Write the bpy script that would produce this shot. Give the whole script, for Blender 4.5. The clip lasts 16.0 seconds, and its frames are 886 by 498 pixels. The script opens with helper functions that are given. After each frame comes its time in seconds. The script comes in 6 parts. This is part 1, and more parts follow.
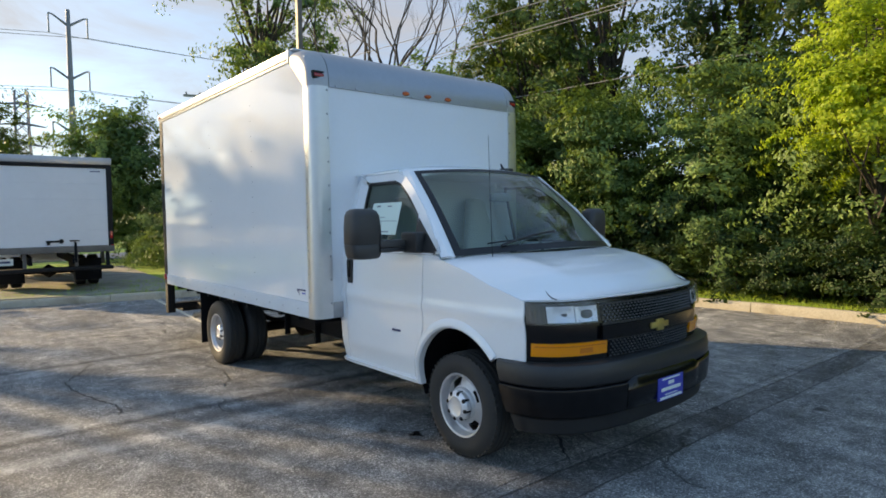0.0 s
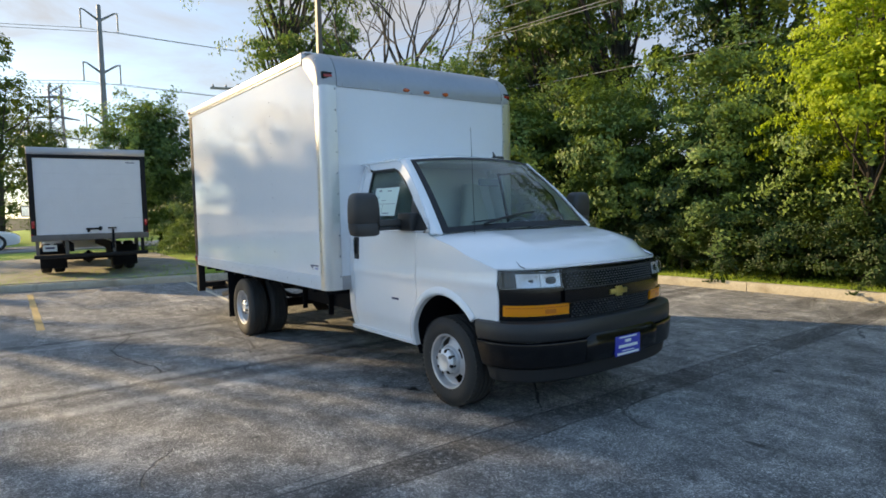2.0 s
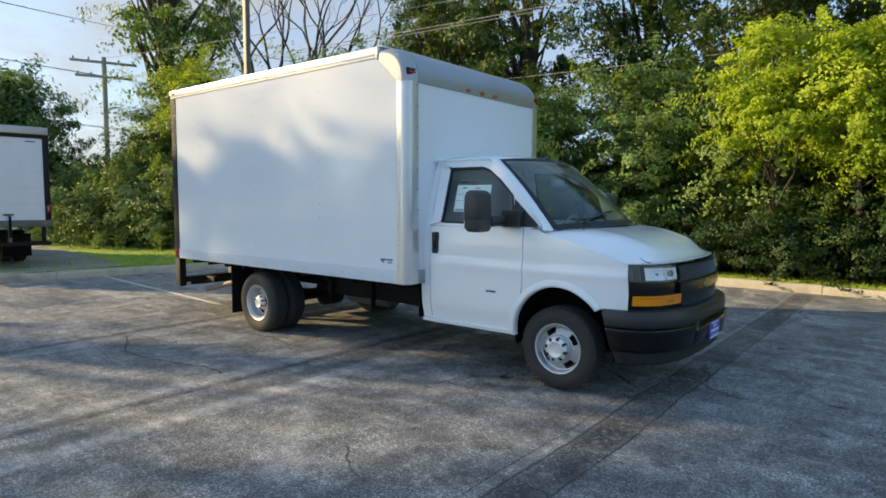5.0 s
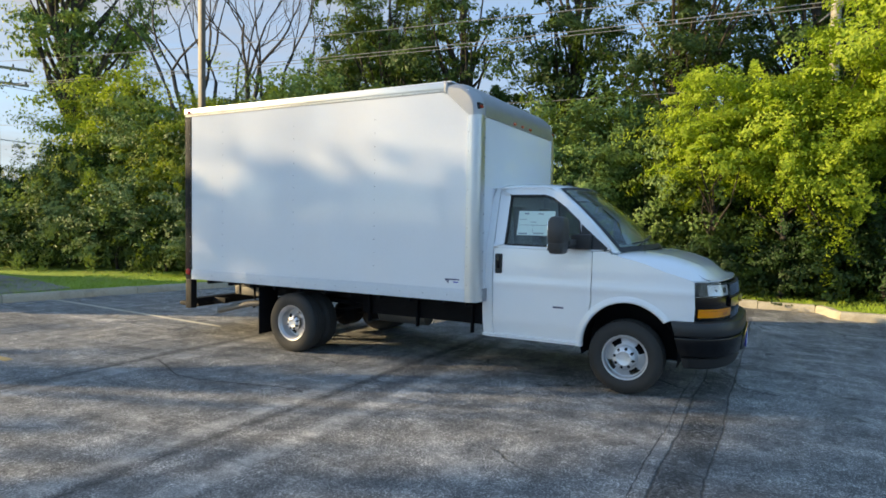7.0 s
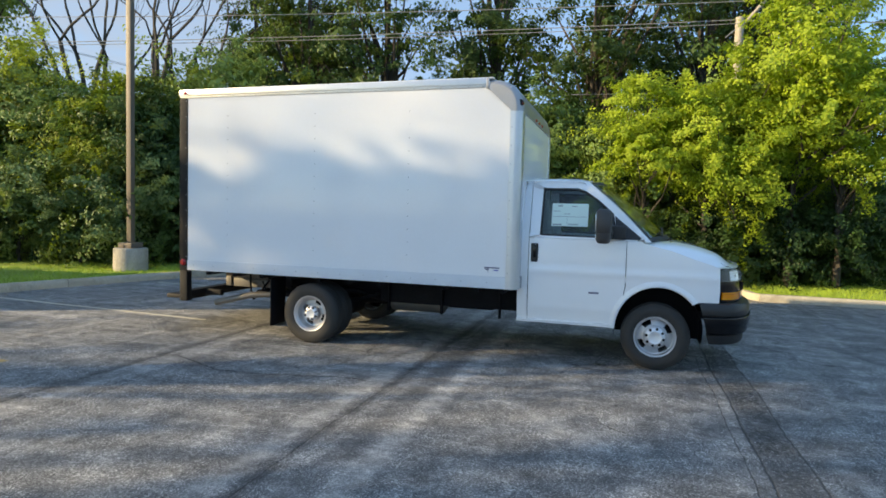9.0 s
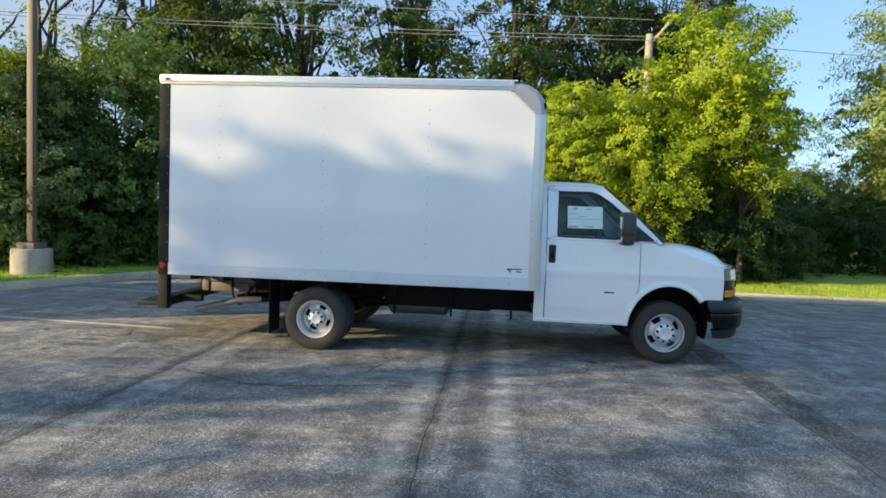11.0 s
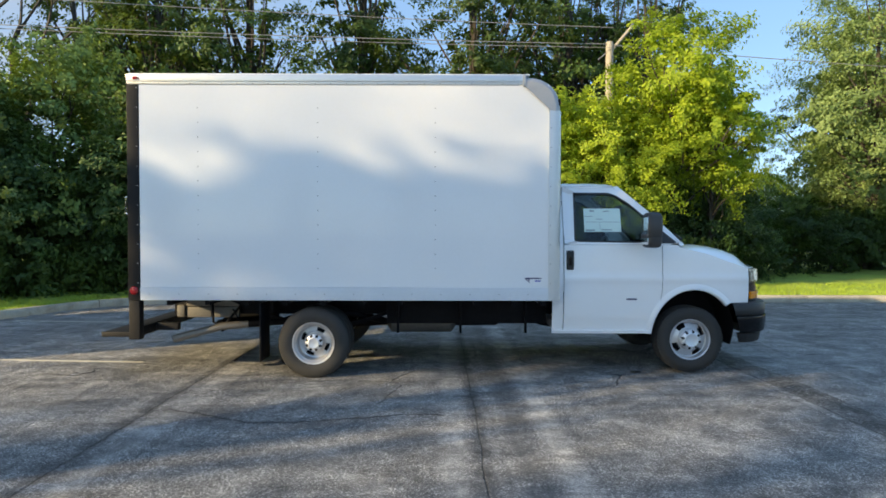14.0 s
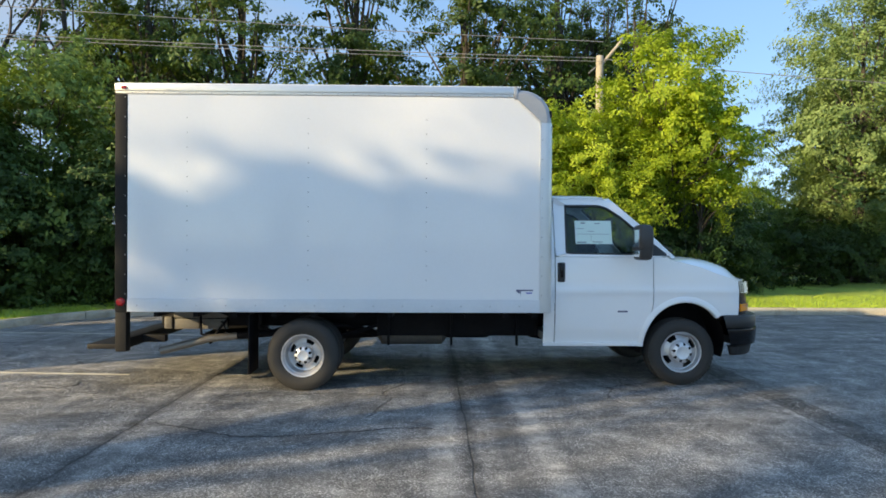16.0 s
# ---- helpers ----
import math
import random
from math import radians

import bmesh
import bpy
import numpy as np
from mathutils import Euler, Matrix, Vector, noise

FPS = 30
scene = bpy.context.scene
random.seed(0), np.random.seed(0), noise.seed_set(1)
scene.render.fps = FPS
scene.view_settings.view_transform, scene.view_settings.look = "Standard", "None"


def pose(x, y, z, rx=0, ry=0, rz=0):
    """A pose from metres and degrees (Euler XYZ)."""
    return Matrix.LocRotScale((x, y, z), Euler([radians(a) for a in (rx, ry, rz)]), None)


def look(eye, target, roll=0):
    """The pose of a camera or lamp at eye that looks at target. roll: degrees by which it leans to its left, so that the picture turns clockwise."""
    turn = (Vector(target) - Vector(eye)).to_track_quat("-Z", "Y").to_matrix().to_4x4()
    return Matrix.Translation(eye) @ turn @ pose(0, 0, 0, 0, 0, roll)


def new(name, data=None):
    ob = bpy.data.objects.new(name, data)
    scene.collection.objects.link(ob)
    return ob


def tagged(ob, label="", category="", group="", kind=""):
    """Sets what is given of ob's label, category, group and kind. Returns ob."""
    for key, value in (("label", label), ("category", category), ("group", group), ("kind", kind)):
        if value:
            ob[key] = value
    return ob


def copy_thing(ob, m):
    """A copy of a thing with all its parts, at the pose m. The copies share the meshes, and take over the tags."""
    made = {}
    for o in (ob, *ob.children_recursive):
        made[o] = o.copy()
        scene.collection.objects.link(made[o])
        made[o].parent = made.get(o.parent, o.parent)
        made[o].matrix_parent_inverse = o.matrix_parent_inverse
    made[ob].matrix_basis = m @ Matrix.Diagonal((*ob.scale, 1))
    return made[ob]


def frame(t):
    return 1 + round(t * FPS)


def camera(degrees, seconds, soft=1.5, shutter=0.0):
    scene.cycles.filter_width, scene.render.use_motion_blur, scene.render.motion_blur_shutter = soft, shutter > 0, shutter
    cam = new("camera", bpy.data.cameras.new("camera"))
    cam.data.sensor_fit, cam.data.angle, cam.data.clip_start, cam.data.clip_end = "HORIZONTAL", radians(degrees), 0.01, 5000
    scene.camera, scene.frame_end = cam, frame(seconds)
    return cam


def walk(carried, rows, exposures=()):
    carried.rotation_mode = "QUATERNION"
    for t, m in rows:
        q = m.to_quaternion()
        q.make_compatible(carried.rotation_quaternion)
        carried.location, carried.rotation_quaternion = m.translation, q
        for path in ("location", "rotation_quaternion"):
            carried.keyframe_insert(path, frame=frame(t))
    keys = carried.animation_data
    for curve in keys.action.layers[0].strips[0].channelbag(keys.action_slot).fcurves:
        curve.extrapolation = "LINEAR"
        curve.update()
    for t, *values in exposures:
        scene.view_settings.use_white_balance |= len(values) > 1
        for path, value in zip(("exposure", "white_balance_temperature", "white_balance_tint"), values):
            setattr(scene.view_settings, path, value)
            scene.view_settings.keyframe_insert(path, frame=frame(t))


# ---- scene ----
cam = camera(71.6, 16.0, soft=1.7)
PATH = [
    (0, (7.207, -3.652, 1.645), (5.663, -2.385, 1.55), -0.9),
    (0.5, (7.248, -3.661, 1.623), (5.703, -2.394, 1.526), -0.9),
    (1, (7.503, -3.739, 1.628), (5.934, -2.504, 1.517), -0.9),
    (1.5, (7.787, -3.818, 1.61), (6.192, -2.616, 1.49), -1.2),
    (2, (7.907, -3.859, 1.59), (6.314, -2.658, 1.458), -1.3),
    (2.5, (7.784, -4.012, 1.582), (6.219, -2.778, 1.426), -1.5),
    (3, (7.503, -4.23, 1.589), (5.985, -2.939, 1.424), -1.5),
    (3.5, (7.229, -4.523, 1.59), (5.768, -3.168, 1.423), -1.2),
    (4, (7.031, -4.908, 1.614), (5.638, -3.482, 1.45), -0.9),
    (4.2, (6.931, -5.04, 1.618), (5.567, -3.587, 1.453), -0.8),
    (6.3, (5.804, -6.529, 1.689), (4.742, -4.838, 1.578), 1.1),
    (6.5, (5.646, -6.646, 1.662), (4.617, -4.934, 1.56), 0.9),
    (7, (5.312, -6.992, 1.664), (4.357, -5.238, 1.575), 0.9),
    (7.5, (4.982, -7.307, 1.645), (4.105, -5.512, 1.559), 1.0),
    (8, (4.577, -7.568, 1.644), (3.789, -5.732, 1.548), 1.0),
    (8.5, (4.169, -7.797, 1.635), (3.482, -5.922, 1.527), 1.1),
    (9, (3.745, -7.9, 1.633), (3.163, -5.99, 1.52), 1.5),
    (9.2, (3.569, -7.965, 1.619), (3.032, -6.042, 1.505), 1.7),
    (11.3, (1.873, -8.137, 1.608), (1.745, -6.144, 1.509), 1.7),
    (11.5, (1.759, -8.1, 1.593), (1.655, -6.105, 1.501), 1.4),
    (12, (1.499, -8.007, 1.569), (1.447, -6.009, 1.492), 1.0),
    (12.5, (1.403, -7.819, 1.538), (1.382, -5.82, 1.47), 0.7),
    (13, (1.356, -7.687, 1.517), (1.349, -5.688, 1.453), 0.5),
    (13.5, (1.293, -7.617, 1.504), (1.294, -5.618, 1.445), 0.2),
    (14, (1.322, -7.562, 1.509), (1.331, -5.562, 1.46), 0.1),
    (14.5, (1.313, -7.54, 1.512), (1.334, -5.541, 1.475), 0.1),
    (15, (1.323, -7.539, 1.514), (1.351, -5.539, 1.487), 0.0),
    (15.5, (1.323, -7.537, 1.514), (1.357, -5.538, 1.494), 0.1),
    (16, (1.319, -7.533, 1.509), (1.358, -5.533, 1.498), 0.3),
]
walk(cam, [(t, look(eye, target, roll)) for t, eye, target, roll in PATH], [(0, 1.34, 9100, 9.5), (4, 1.34, 9000, 8), (7, 1.34, 8500, 6), (12, 1.34, 8350, 5.5), (16, 1.34, 8350, 5.5)])

# ---- sky and sun ----
SUN_AZ, SUN_EL = 241.0, 17.0   # degrees clockwise from +y, degrees above the ground
world = bpy.data.worlds.new("sky")
scene.world = world
world.use_nodes = True
wt = world.node_tree
sky = wt.nodes.new("ShaderNodeTexSky")
sky.sky_type, sky.sun_disc = 'NISHITA', False
sky.sun_elevation, sky.sun_rotation = radians(SUN_EL), radians(SUN_AZ)
sky.air_density, sky.dust_density, sky.ozone_density = 0.7, 0.05, 1.9
# thin high cloud
wco = wt.nodes.new("ShaderNodeTexCoord")
wmap = wt.nodes.new("ShaderNodeMapping")
wmap.inputs["Scale"].default_value = (1.0, 1.0, 3.2)
wt.links.new(wco.outputs["Generated"], wmap.inputs[0])
wn = wt.nodes.new("ShaderNodeTexNoise")
wn.inputs["Scale"].default_value, wn.inputs["Detail"].default_value, wn.inputs["Roughness"].default_value, wn.inputs["Distortion"].default_value = 3.4, 8, 0.6, 0.6
wt.links.new(wmap.outputs[0], wn.inputs["Vector"])
wr = wt.nodes.new("ShaderNodeValToRGB")
wr.color_ramp.elements[0].position, wr.color_ramp.elements[0].color = 0.36, (0.30, 0.30, 0.30, 1)
wr.color_ramp.elements[1].position, wr.color_ramp.elements[1].color = 0.68, (0.85, 0.85, 0.85, 1)
wt.links.new(wn.outputs["Fac"], wr.inputs[0])
wm = wt.nodes.new("ShaderNodeMix")
wm.data_type = 'RGBA'
# the cloud thins out from west to east
wsep = wt.nodes.new("ShaderNodeSeparateXYZ")
wt.links.new(wco.outputs["Generated"], wsep.inputs[0])
wthin = wt.nodes.new("ShaderNodeMapRange")
wthin.inputs["From Min"].default_value, wthin.inputs["From Max"].default_value = 0.1, -0.75
wt.links.new(wsep.outputs[0], wthin.inputs["Value"])
wmul = wt.nodes.new("ShaderNodeMath")
wmul.operation = 'MULTIPLY'
wt.links.new(wr.outputs[0], wmul.inputs[0])
wt.links.new(wthin.outputs[0], wmul.inputs[1])
wt.links.new(wmul.outputs[0], wm.inputs[0])
sun_dir = Vector((math.sin(radians(SUN_AZ)) * math.cos(radians(SUN_EL)), math.cos(radians(SUN_AZ)) * math.cos(radians(SUN_EL)), math.sin(radians(SUN_EL))))
# an even, deep blue evens out the horizon away from the sun
weven = wt.nodes.new("ShaderNodeMix")
weven.data_type = 'RGBA'
weven.inputs[7].default_value = (0.35, 0.83, 1.86, 1)
wdot = wt.nodes.new("ShaderNodeVectorMath")
wdot.operation, wdot.inputs[1].default_value = 'DOT_PRODUCT', sun_dir
wt.links.new(wco.outputs["Generated"], wdot.inputs[0])
wfac = wt.nodes.new("ShaderNodeMapRange")
wfac.inputs["From Min"].default_value, wfac.inputs["From Max"].default_value = 0.5, 0.95
wfac.inputs["To Min"].default_value, wfac.inputs["To Max"].default_value = 0.78, 0.30
wt.links.new(wdot.outputs["Value"], wfac.inputs["Value"])
wt.links.new(wfac.outputs[0], weven.inputs[0])
wt.links.new(sky.outputs[0], weven.inputs[6])
wt.links.new(weven.outputs[2], wm.inputs[6])
wm.inputs[7].default_value = (0.92, 1.0, 1.22, 1)
wt.links.new(wm.outputs[2], wt.nodes["Background"].inputs[0])
wt.nodes["Background"].inputs[1].default_value = 0.228
sun = new("sun", bpy.data.lights.new("sun", 'SUN'))
sun.data.energy, sun.data.angle, sun.data.color = 3.15, radians(0.5), (1.0, 0.84, 0.60)
sun.matrix_world = look(sun_dir * 60, (0, 0, 0))


# ---- materials ----
def node_material(name):
    m = bpy.data.materials.new(name)
    m.use_nodes = True
    return m, m.node_tree.nodes, m.node_tree.links, m.node_tree.nodes["Principled BSDF"]


def noise_node(n, l, co, scale, detail=4.0, rough=0.55, distort=0.0):
    t = n.new("ShaderNodeTexNoise")
    t.inputs["Scale"].default_value, t.inputs["Detail"].default_value = scale, detail
    t.inputs["Roughness"].default_value, t.inputs["Distortion"].default_value = rough, distort
    l.new(co, t.inputs["Vector"])
    return t.outputs["Fac"]


def ramp(n, l, fac, stops):
    r = n.new("ShaderNodeValToRGB")
    while len(r.color_ramp.elements) < len(stops):
        r.color_ramp.elements.new(0.5)
    for e, (p, c) in zip(r.color_ramp.elements, stops):
        e.position, e.color = p, (c, c, c, 1) if isinstance(c, (int, float)) else (*c, 1)
    l.new(fac, r.inputs[0])
    return r.outputs[0]


def mix(n, l, fac, a, b, mode='MIX'):
    x = n.new("ShaderNodeMix")
    x.data_type, x.blend_type = 'RGBA', mode
    for sock, v in ((x.inputs[0], fac), (x.inputs[6], a), (x.inputs[7], b)):
        if isinstance(v, (int, float)):
            sock.default_value = v
        elif isinstance(v, tuple):
            sock.default_value = (*v, 1)
        else:
            l.new(v, sock)
    return x.outputs[2]


def calc(n, l, op, a, b=0.0, c=0.0):
    x = n.new("ShaderNodeMath")
    x.operation = op
    for i, v in enumerate((a, b, c)):
        if isinstance(v, (int, float)):
            x.inputs[i].default_value = v
        else:
            l.new(v, x.inputs[i])
    return x.outputs[0]


def bump(n, l, height, strength, distance, bsdf):
    b = n.new("ShaderNodeBump")
    b.inputs["Strength"].default_value, b.inputs["Distance"].default_value = strength, distance
    l.new(height, b.inputs["Height"])
    l.new(b.outputs[0], bsdf.inputs["Normal"])


def surface(name, color, rough=0.5, metal=0.0, dirt=0.25, fine=40.0, coarse=2.5, relief=0.1, coat=0.0, rough_var=0.15, dirt_color=None):
    """A painted, plastic or metal surface with grain, blotches and uneven gloss."""
    m, n, l, b = node_material(name)
    co = n.new("ShaderNodeTexCoord").outputs["Object"]
    f, g = noise_node(n, l, co, fine, 6), noise_node(n, l, co, coarse, 5, 0.6, 0.3)
    dark = dirt_color or tuple(c * (1 - dirt) for c in color)
    lite = tuple(min(1, c * (1 + 0.3 * dirt)) for c in color)
    blotch = mix(n, l, ramp(n, l, g, [(0.35, 0.0), (0.75, 1.0)]), lite, dark)
    grain = mix(n, l, ramp(n, l, f, [(0.3, 0.0), (0.8, 1.0)]), color, dark)
    l.new(mix(n, l, 0.5, blotch, grain), b.inputs["Base Color"])
    l.new(calc(n, l, 'MULTIPLY_ADD', calc(n, l, 'ADD', f, g), rough_var, rough - rough_var), b.inputs["Roughness"])
    b.inputs["Metallic"].default_value = metal
    b.inputs["Coat Weight"].default_value, b.inputs["Coat Roughness"].default_value = coat, 0.05
    if relief:
        bump(n, l, f, relief, 0.002, b)
    return m


def glass(name, tint, rough=0.0):
    m, n, l, b = node_material(name)
    clear, gloss, fres, ms = n.new("ShaderNodeBsdfTransparent"), n.new("ShaderNodeBsdfGlossy"), n.new("ShaderNodeLayerWeight"), n.new("ShaderNodeMixShader")
    clear.inputs[0].default_value = (*tint, 1)
    gloss.inputs["Roughness"].default_value = rough
    fres.inputs["Blend"].default_value = 0.5
    l.new(calc(n, l, 'MULTIPLY_ADD', calc(n, l, 'POWER', fres.outputs["Facing"], 4.0), 0.6, 0.035), ms.inputs[0])
    l.new(clear.outputs[0], ms.inputs[1])
    l.new(gloss.outputs[0], ms.inputs[2])
    l.new(ms.outputs[0], n["Material Output"].inputs[0])
    return m


def foliage(name, dark, lite, shine=0.5, through_light=0.28):
    m, n, l, b = node_material(name)
    geo = n.new("ShaderNodeNewGeometry").outputs["Random Per Island"]
    co = n.new("ShaderNodeTexCoord").outputs["Object"]
    info = n.new("ShaderNodeObjectInfo").outputs["Random"]
    big = noise_node(n, l, co, 0.9, 3)
    fac = calc(n, l, 'MULTIPLY_ADD', geo, 0.55, calc(n, l, 'MULTIPLY_ADD', big, 0.9, -0.28))
    fac = calc(n, l, 'MULTIPLY_ADD', info, 0.25, calc(n, l, 'SUBTRACT', fac, 0.12))
    col = ramp(n, l, fac, [(0.05, dark), (0.55, tuple((a + c) / 2 for a, c in zip(dark, lite))), (1.0, lite)])
    l.new(col, b.inputs["Base Color"])
    b.inputs["Roughness"].default_value = shine
    b.inputs["Specular IOR Level"].default_value = 0.28
    tr = n.new("ShaderNodeBsdfTranslucent")
    l.new(mix(n, l, 0.5, col, (0.36, 0.50, 0.045)), tr.inputs["Color"])
    ms = n.new("ShaderNodeMixShader")
    ms.inputs[0].default_value = through_light
    l.new(b.outputs[0], ms.inputs[1])
    l.new(tr.outputs[0], ms.inputs[2])
    l.new(ms.outputs[0], n["Material Output"].inputs[0])
    return m


def bark_material(name, dark, lite):
    m, n, l, b = node_material(name)
    co = n.new("ShaderNodeTexCoord").outputs["Object"]
    mp = n.new("ShaderNodeMapping")
    mp.inputs["Scale"].default_value = (14, 14, 2.5)
    l.new(co, mp.inputs[0])
    f = noise_node(n, l, mp.outputs[0], 1.6, 8, 0.65, 0.6)
    g = noise_node(n, l, co, 1.2, 3)
    l.new(mix(n, l, g, mix(n, l, ramp(n, l, f, [(0.35, 0.0), (0.65, 1.0)]), dark, lite), dark), b.inputs["Base Color"])
    b.inputs["Roughness"].default_value = 0.9
    bump(n, l, f, 0.7, 0.03, b)
    return m


def asphalt_material():
    m, n, l, b = node_material("worn_asphalt")
    co = n.new("ShaderNodeTexCoord").outputs["Object"]
    sep = n.new("ShaderNodeSeparateXYZ")
    l.new(co, sep.inputs[0])
    x, y = sep.outputs[0], sep.outputs[1]
    grain = noise_node(n, l, co, 165, 6, 0.8)
    chips = n.new("ShaderNodeTexVoronoi")
    chips.inputs["Scale"].default_value = 100
    l.new(co, chips.inputs["Vector"])
    blot = noise_node(n, l, co, 0.55, 6, 0.62, 0.8)
    blot2 = noise_node(n, l, co, 2.4, 5, 0.6, 0.5)
    # streaks where tyres have rolled, running along y
    mp = n.new("ShaderNodeMapping")
    mp.inputs["Scale"].default_value = (1.8, 0.34, 1)
    l.new(co, mp.inputs[0])
    tracks = noise_node(n, l, mp.outputs[0], 1.5, 7, 0.68, 0.9)
    col = ramp(n, l, blot, [(0.3, (0.12, 0.12, 0.121)), (0.5, (0.21, 0.208, 0.204)), (0.70, (0.34, 0.333, 0.318))])
    col = mix(n, l, calc(n, l, 'MULTIPLY', ramp(n, l, tracks, [(0.46, 0.0), (0.64, 0.9)]), ramp(n, l, grain, [(0.38, 0.25), (0.56, 1.0)])), col, (0.52, 0.50, 0.47))
    col = mix(n, l, ramp(n, l, blot2, [(0.38, 0.8), (0.58, 0.0)]), col, (0.075, 0.075, 0.076))
    stone = ramp(n, l, chips.outputs["Color"], [(0.3, (0.022, 0.022, 0.023)), (0.6, (0.20, 0.197, 0.19)), (0.88, (0.70, 0.68, 0.65))])
    wear = calc(n, l, 'MULTIPLY', ramp(n, l, grain, [(0.43, 0.0), (0.55, 0.95)]), ramp(n, l, blot2, [(0.3, 0.45), (0.6, 1.0)]))
    col = mix(n, l, wear, col, stone)
    # curved scuffs where wheels have turned
    rings = n.new("ShaderNodeTexWave")
    rings.wave_type, rings.rings_direction = 'RINGS', 'Z'
    rings.inputs["Scale"].default_value, rings.inputs["Distortion"].default_value, rings.inputs["Detail"].default_value, rings.inputs["Detail Scale"].default_value = 0.42, 5.0, 4, 1.3
    mp2 = n.new("ShaderNodeMapping")
    mp2.inputs["Location"].default_value = (5.5, 9.5, 0)
    l.new(co, mp2.inputs[0])
    l.new(mp2.outputs[0], rings.inputs["Vector"])
    scuff = calc(n, l, 'MULTIPLY', ramp(n, l, rings.outputs["Fac"], [(0.70, 0.0), (0.97, 0.55)]), ramp(n, l, noise_node(n, l, co, 1.1, 4, 0.6), [(0.50, 0.0), (0.66, 1.0)]))
    col = mix(n, l, calc(n, l, 'MULTIPLY', scuff, ramp(n, l, grain, [(0.46, 0.0), (0.56, 1.0)])), col, (0.50, 0.485, 0.46))
    # seams between the paving lanes, running along y, wandering a little
    wob = noise_node(n, l, co, 0.7, 4, 0.6)
    fine_wob = noise_node(n, l, co, 9.0, 3, 0.6)
    shift = calc(n, l, 'MULTIPLY_ADD', wob, 0.11, calc(n, l, 'MULTIPLY_ADD', fine_wob, 0.03, -0.07))
    xs = calc(n, l, 'ADD', x, shift)
    crack = None
    for x0, w in ((4.66, 0.012), (4.55, 0.006), (4.96, 0.010), (1.62, 0.008), (-1.15, 0.010), (-4.3, 0.010), (7.9, 0.012), (11.0, 0.02)):
        d = calc(n, l, 'ABSOLUTE', calc(n, l, 'SUBTRACT', xs, x0))
        one = calc(n, l, 'SMOOTH_MIN', calc(n, l, 'DIVIDE', d, w), 3.0, 0.1)
        crack = one if crack is None else calc(n, l, 'MINIMUM', crack, one)
    # tar wiped along two seams, and a pale scuffed band beside one
    for x0, w, tone, amount in ((1.62, 0.085, (0.05, 0.05, 0.051), 0.85), (1.93, 0.13, (0.07, 0.07, 0.072), 0.65), (-1.18, 0.08, (0.055, 0.055, 0.055), 0.75), (2.18, 0.14, (0.50, 0.485, 0.46), 0.6), (1.42, 0.13, (0.46, 0.45, 0.43), 0.5), (-0.92, 0.16, (0.46, 0.445, 0.42), 0.4)):
        db = calc(n, l, 'ABSOLUTE', calc(n, l, 'SUBTRACT', xs, x0))
        band = calc(n, l, 'MULTIPLY', ramp(n, l, calc(n, l, 'DIVIDE', db, w), [(0.35, amount), (1.0, 0.0)]), ramp(n, l, noise_node(n, l, co, 5.0, 5, 0.7), [(0.35, 0.2), (0.6, 1.0)]))
        col = mix(n, l, band, col, tone)
    # open texture: pits and pale worn stones, in patches
    speck = ramp(n, l, noise_node(n, l, co, 75, 4, 0.75), [(0.36, 0.62), (0.50, 0.95), (0.62, 1.40)])
    patchy = ramp(n, l, noise_node(n, l, co, 7.0, 6, 0.72, 0.4), [(0.36, 0.92), (0.50, 1.22), (0.64, 1.6)])
    col = mix(n, l, 1.0, mix(n, l, 1.0, col, speck, 'MULTIPLY'), patchy, 'MULTIPLY')
    # dark sealer film left in wide smears, scraped pale along the driving direction
    mp3 = n.new("ShaderNodeMapping")
    mp3.inputs["Scale"].default_value = (0.5, 2.6, 1)
    mp3.inputs["Rotation"].default_value = (0, 0, radians(-14))
    l.new(co, mp3.inputs[0])
    film = noise_node(n, l, mp3.outputs[0], 1.3, 7, 0.66, 0.5)
    col = mix(n, l, 1.0, col, ramp(n, l, film, [(0.36, (0.70, 0.715, 0.74)), (0.50, (0.94, 0.96, 0.985)), (0.66, (1.25, 1.26, 1.28))]), 'MULTIPLY')
    # branching cracks
    warp = n.new("ShaderNodeVectorMath")
    warp.operation = 'MULTIPLY_ADD'
    nc = n.new("ShaderNodeTexNoise")
    nc.inputs["Scale"].default_value, nc.inputs["Detail"].default_value = 1.1, 5
    l.new(co, nc.inputs["Vector"])
    l.new(nc.outputs["Color"], warp.inputs[0])
    warp.inputs[1].default_value = (0.9, 0.9, 0)
    l.new(co, warp.inputs[2])
    vor = n.new("ShaderNodeTexVoronoi")
    vor.feature = 'DISTANCE_TO_EDGE'
    vor.inputs["Scale"].default_value = 0.45
    l.new(warp.outputs[0], vor.inputs["Vector"])
    gate = ramp(n, l, noise_node(n, l, co, 0.35, 3), [(0.50, 4.0), (0.58, 0.0)])
    web = calc(n, l, 'ADD', calc(n, l, 'DIVIDE', vor.outputs["Distance"], 0.005), gate)
    crack = calc(n, l, 'MINIMUM', crack, web)
    mask = ramp(n, l, crack, [(0.5, 1.0), (1.0, 0.0)])
    col = mix(n, l, calc(n, l, 'MULTIPLY', mask, 0.7), col, (0.03, 0.03, 0.031))
    # broken strip beside the front wheels
    ds = calc(n, l, 'ABSOLUTE', calc(n, l, 'SUBTRACT', xs, 4.81))
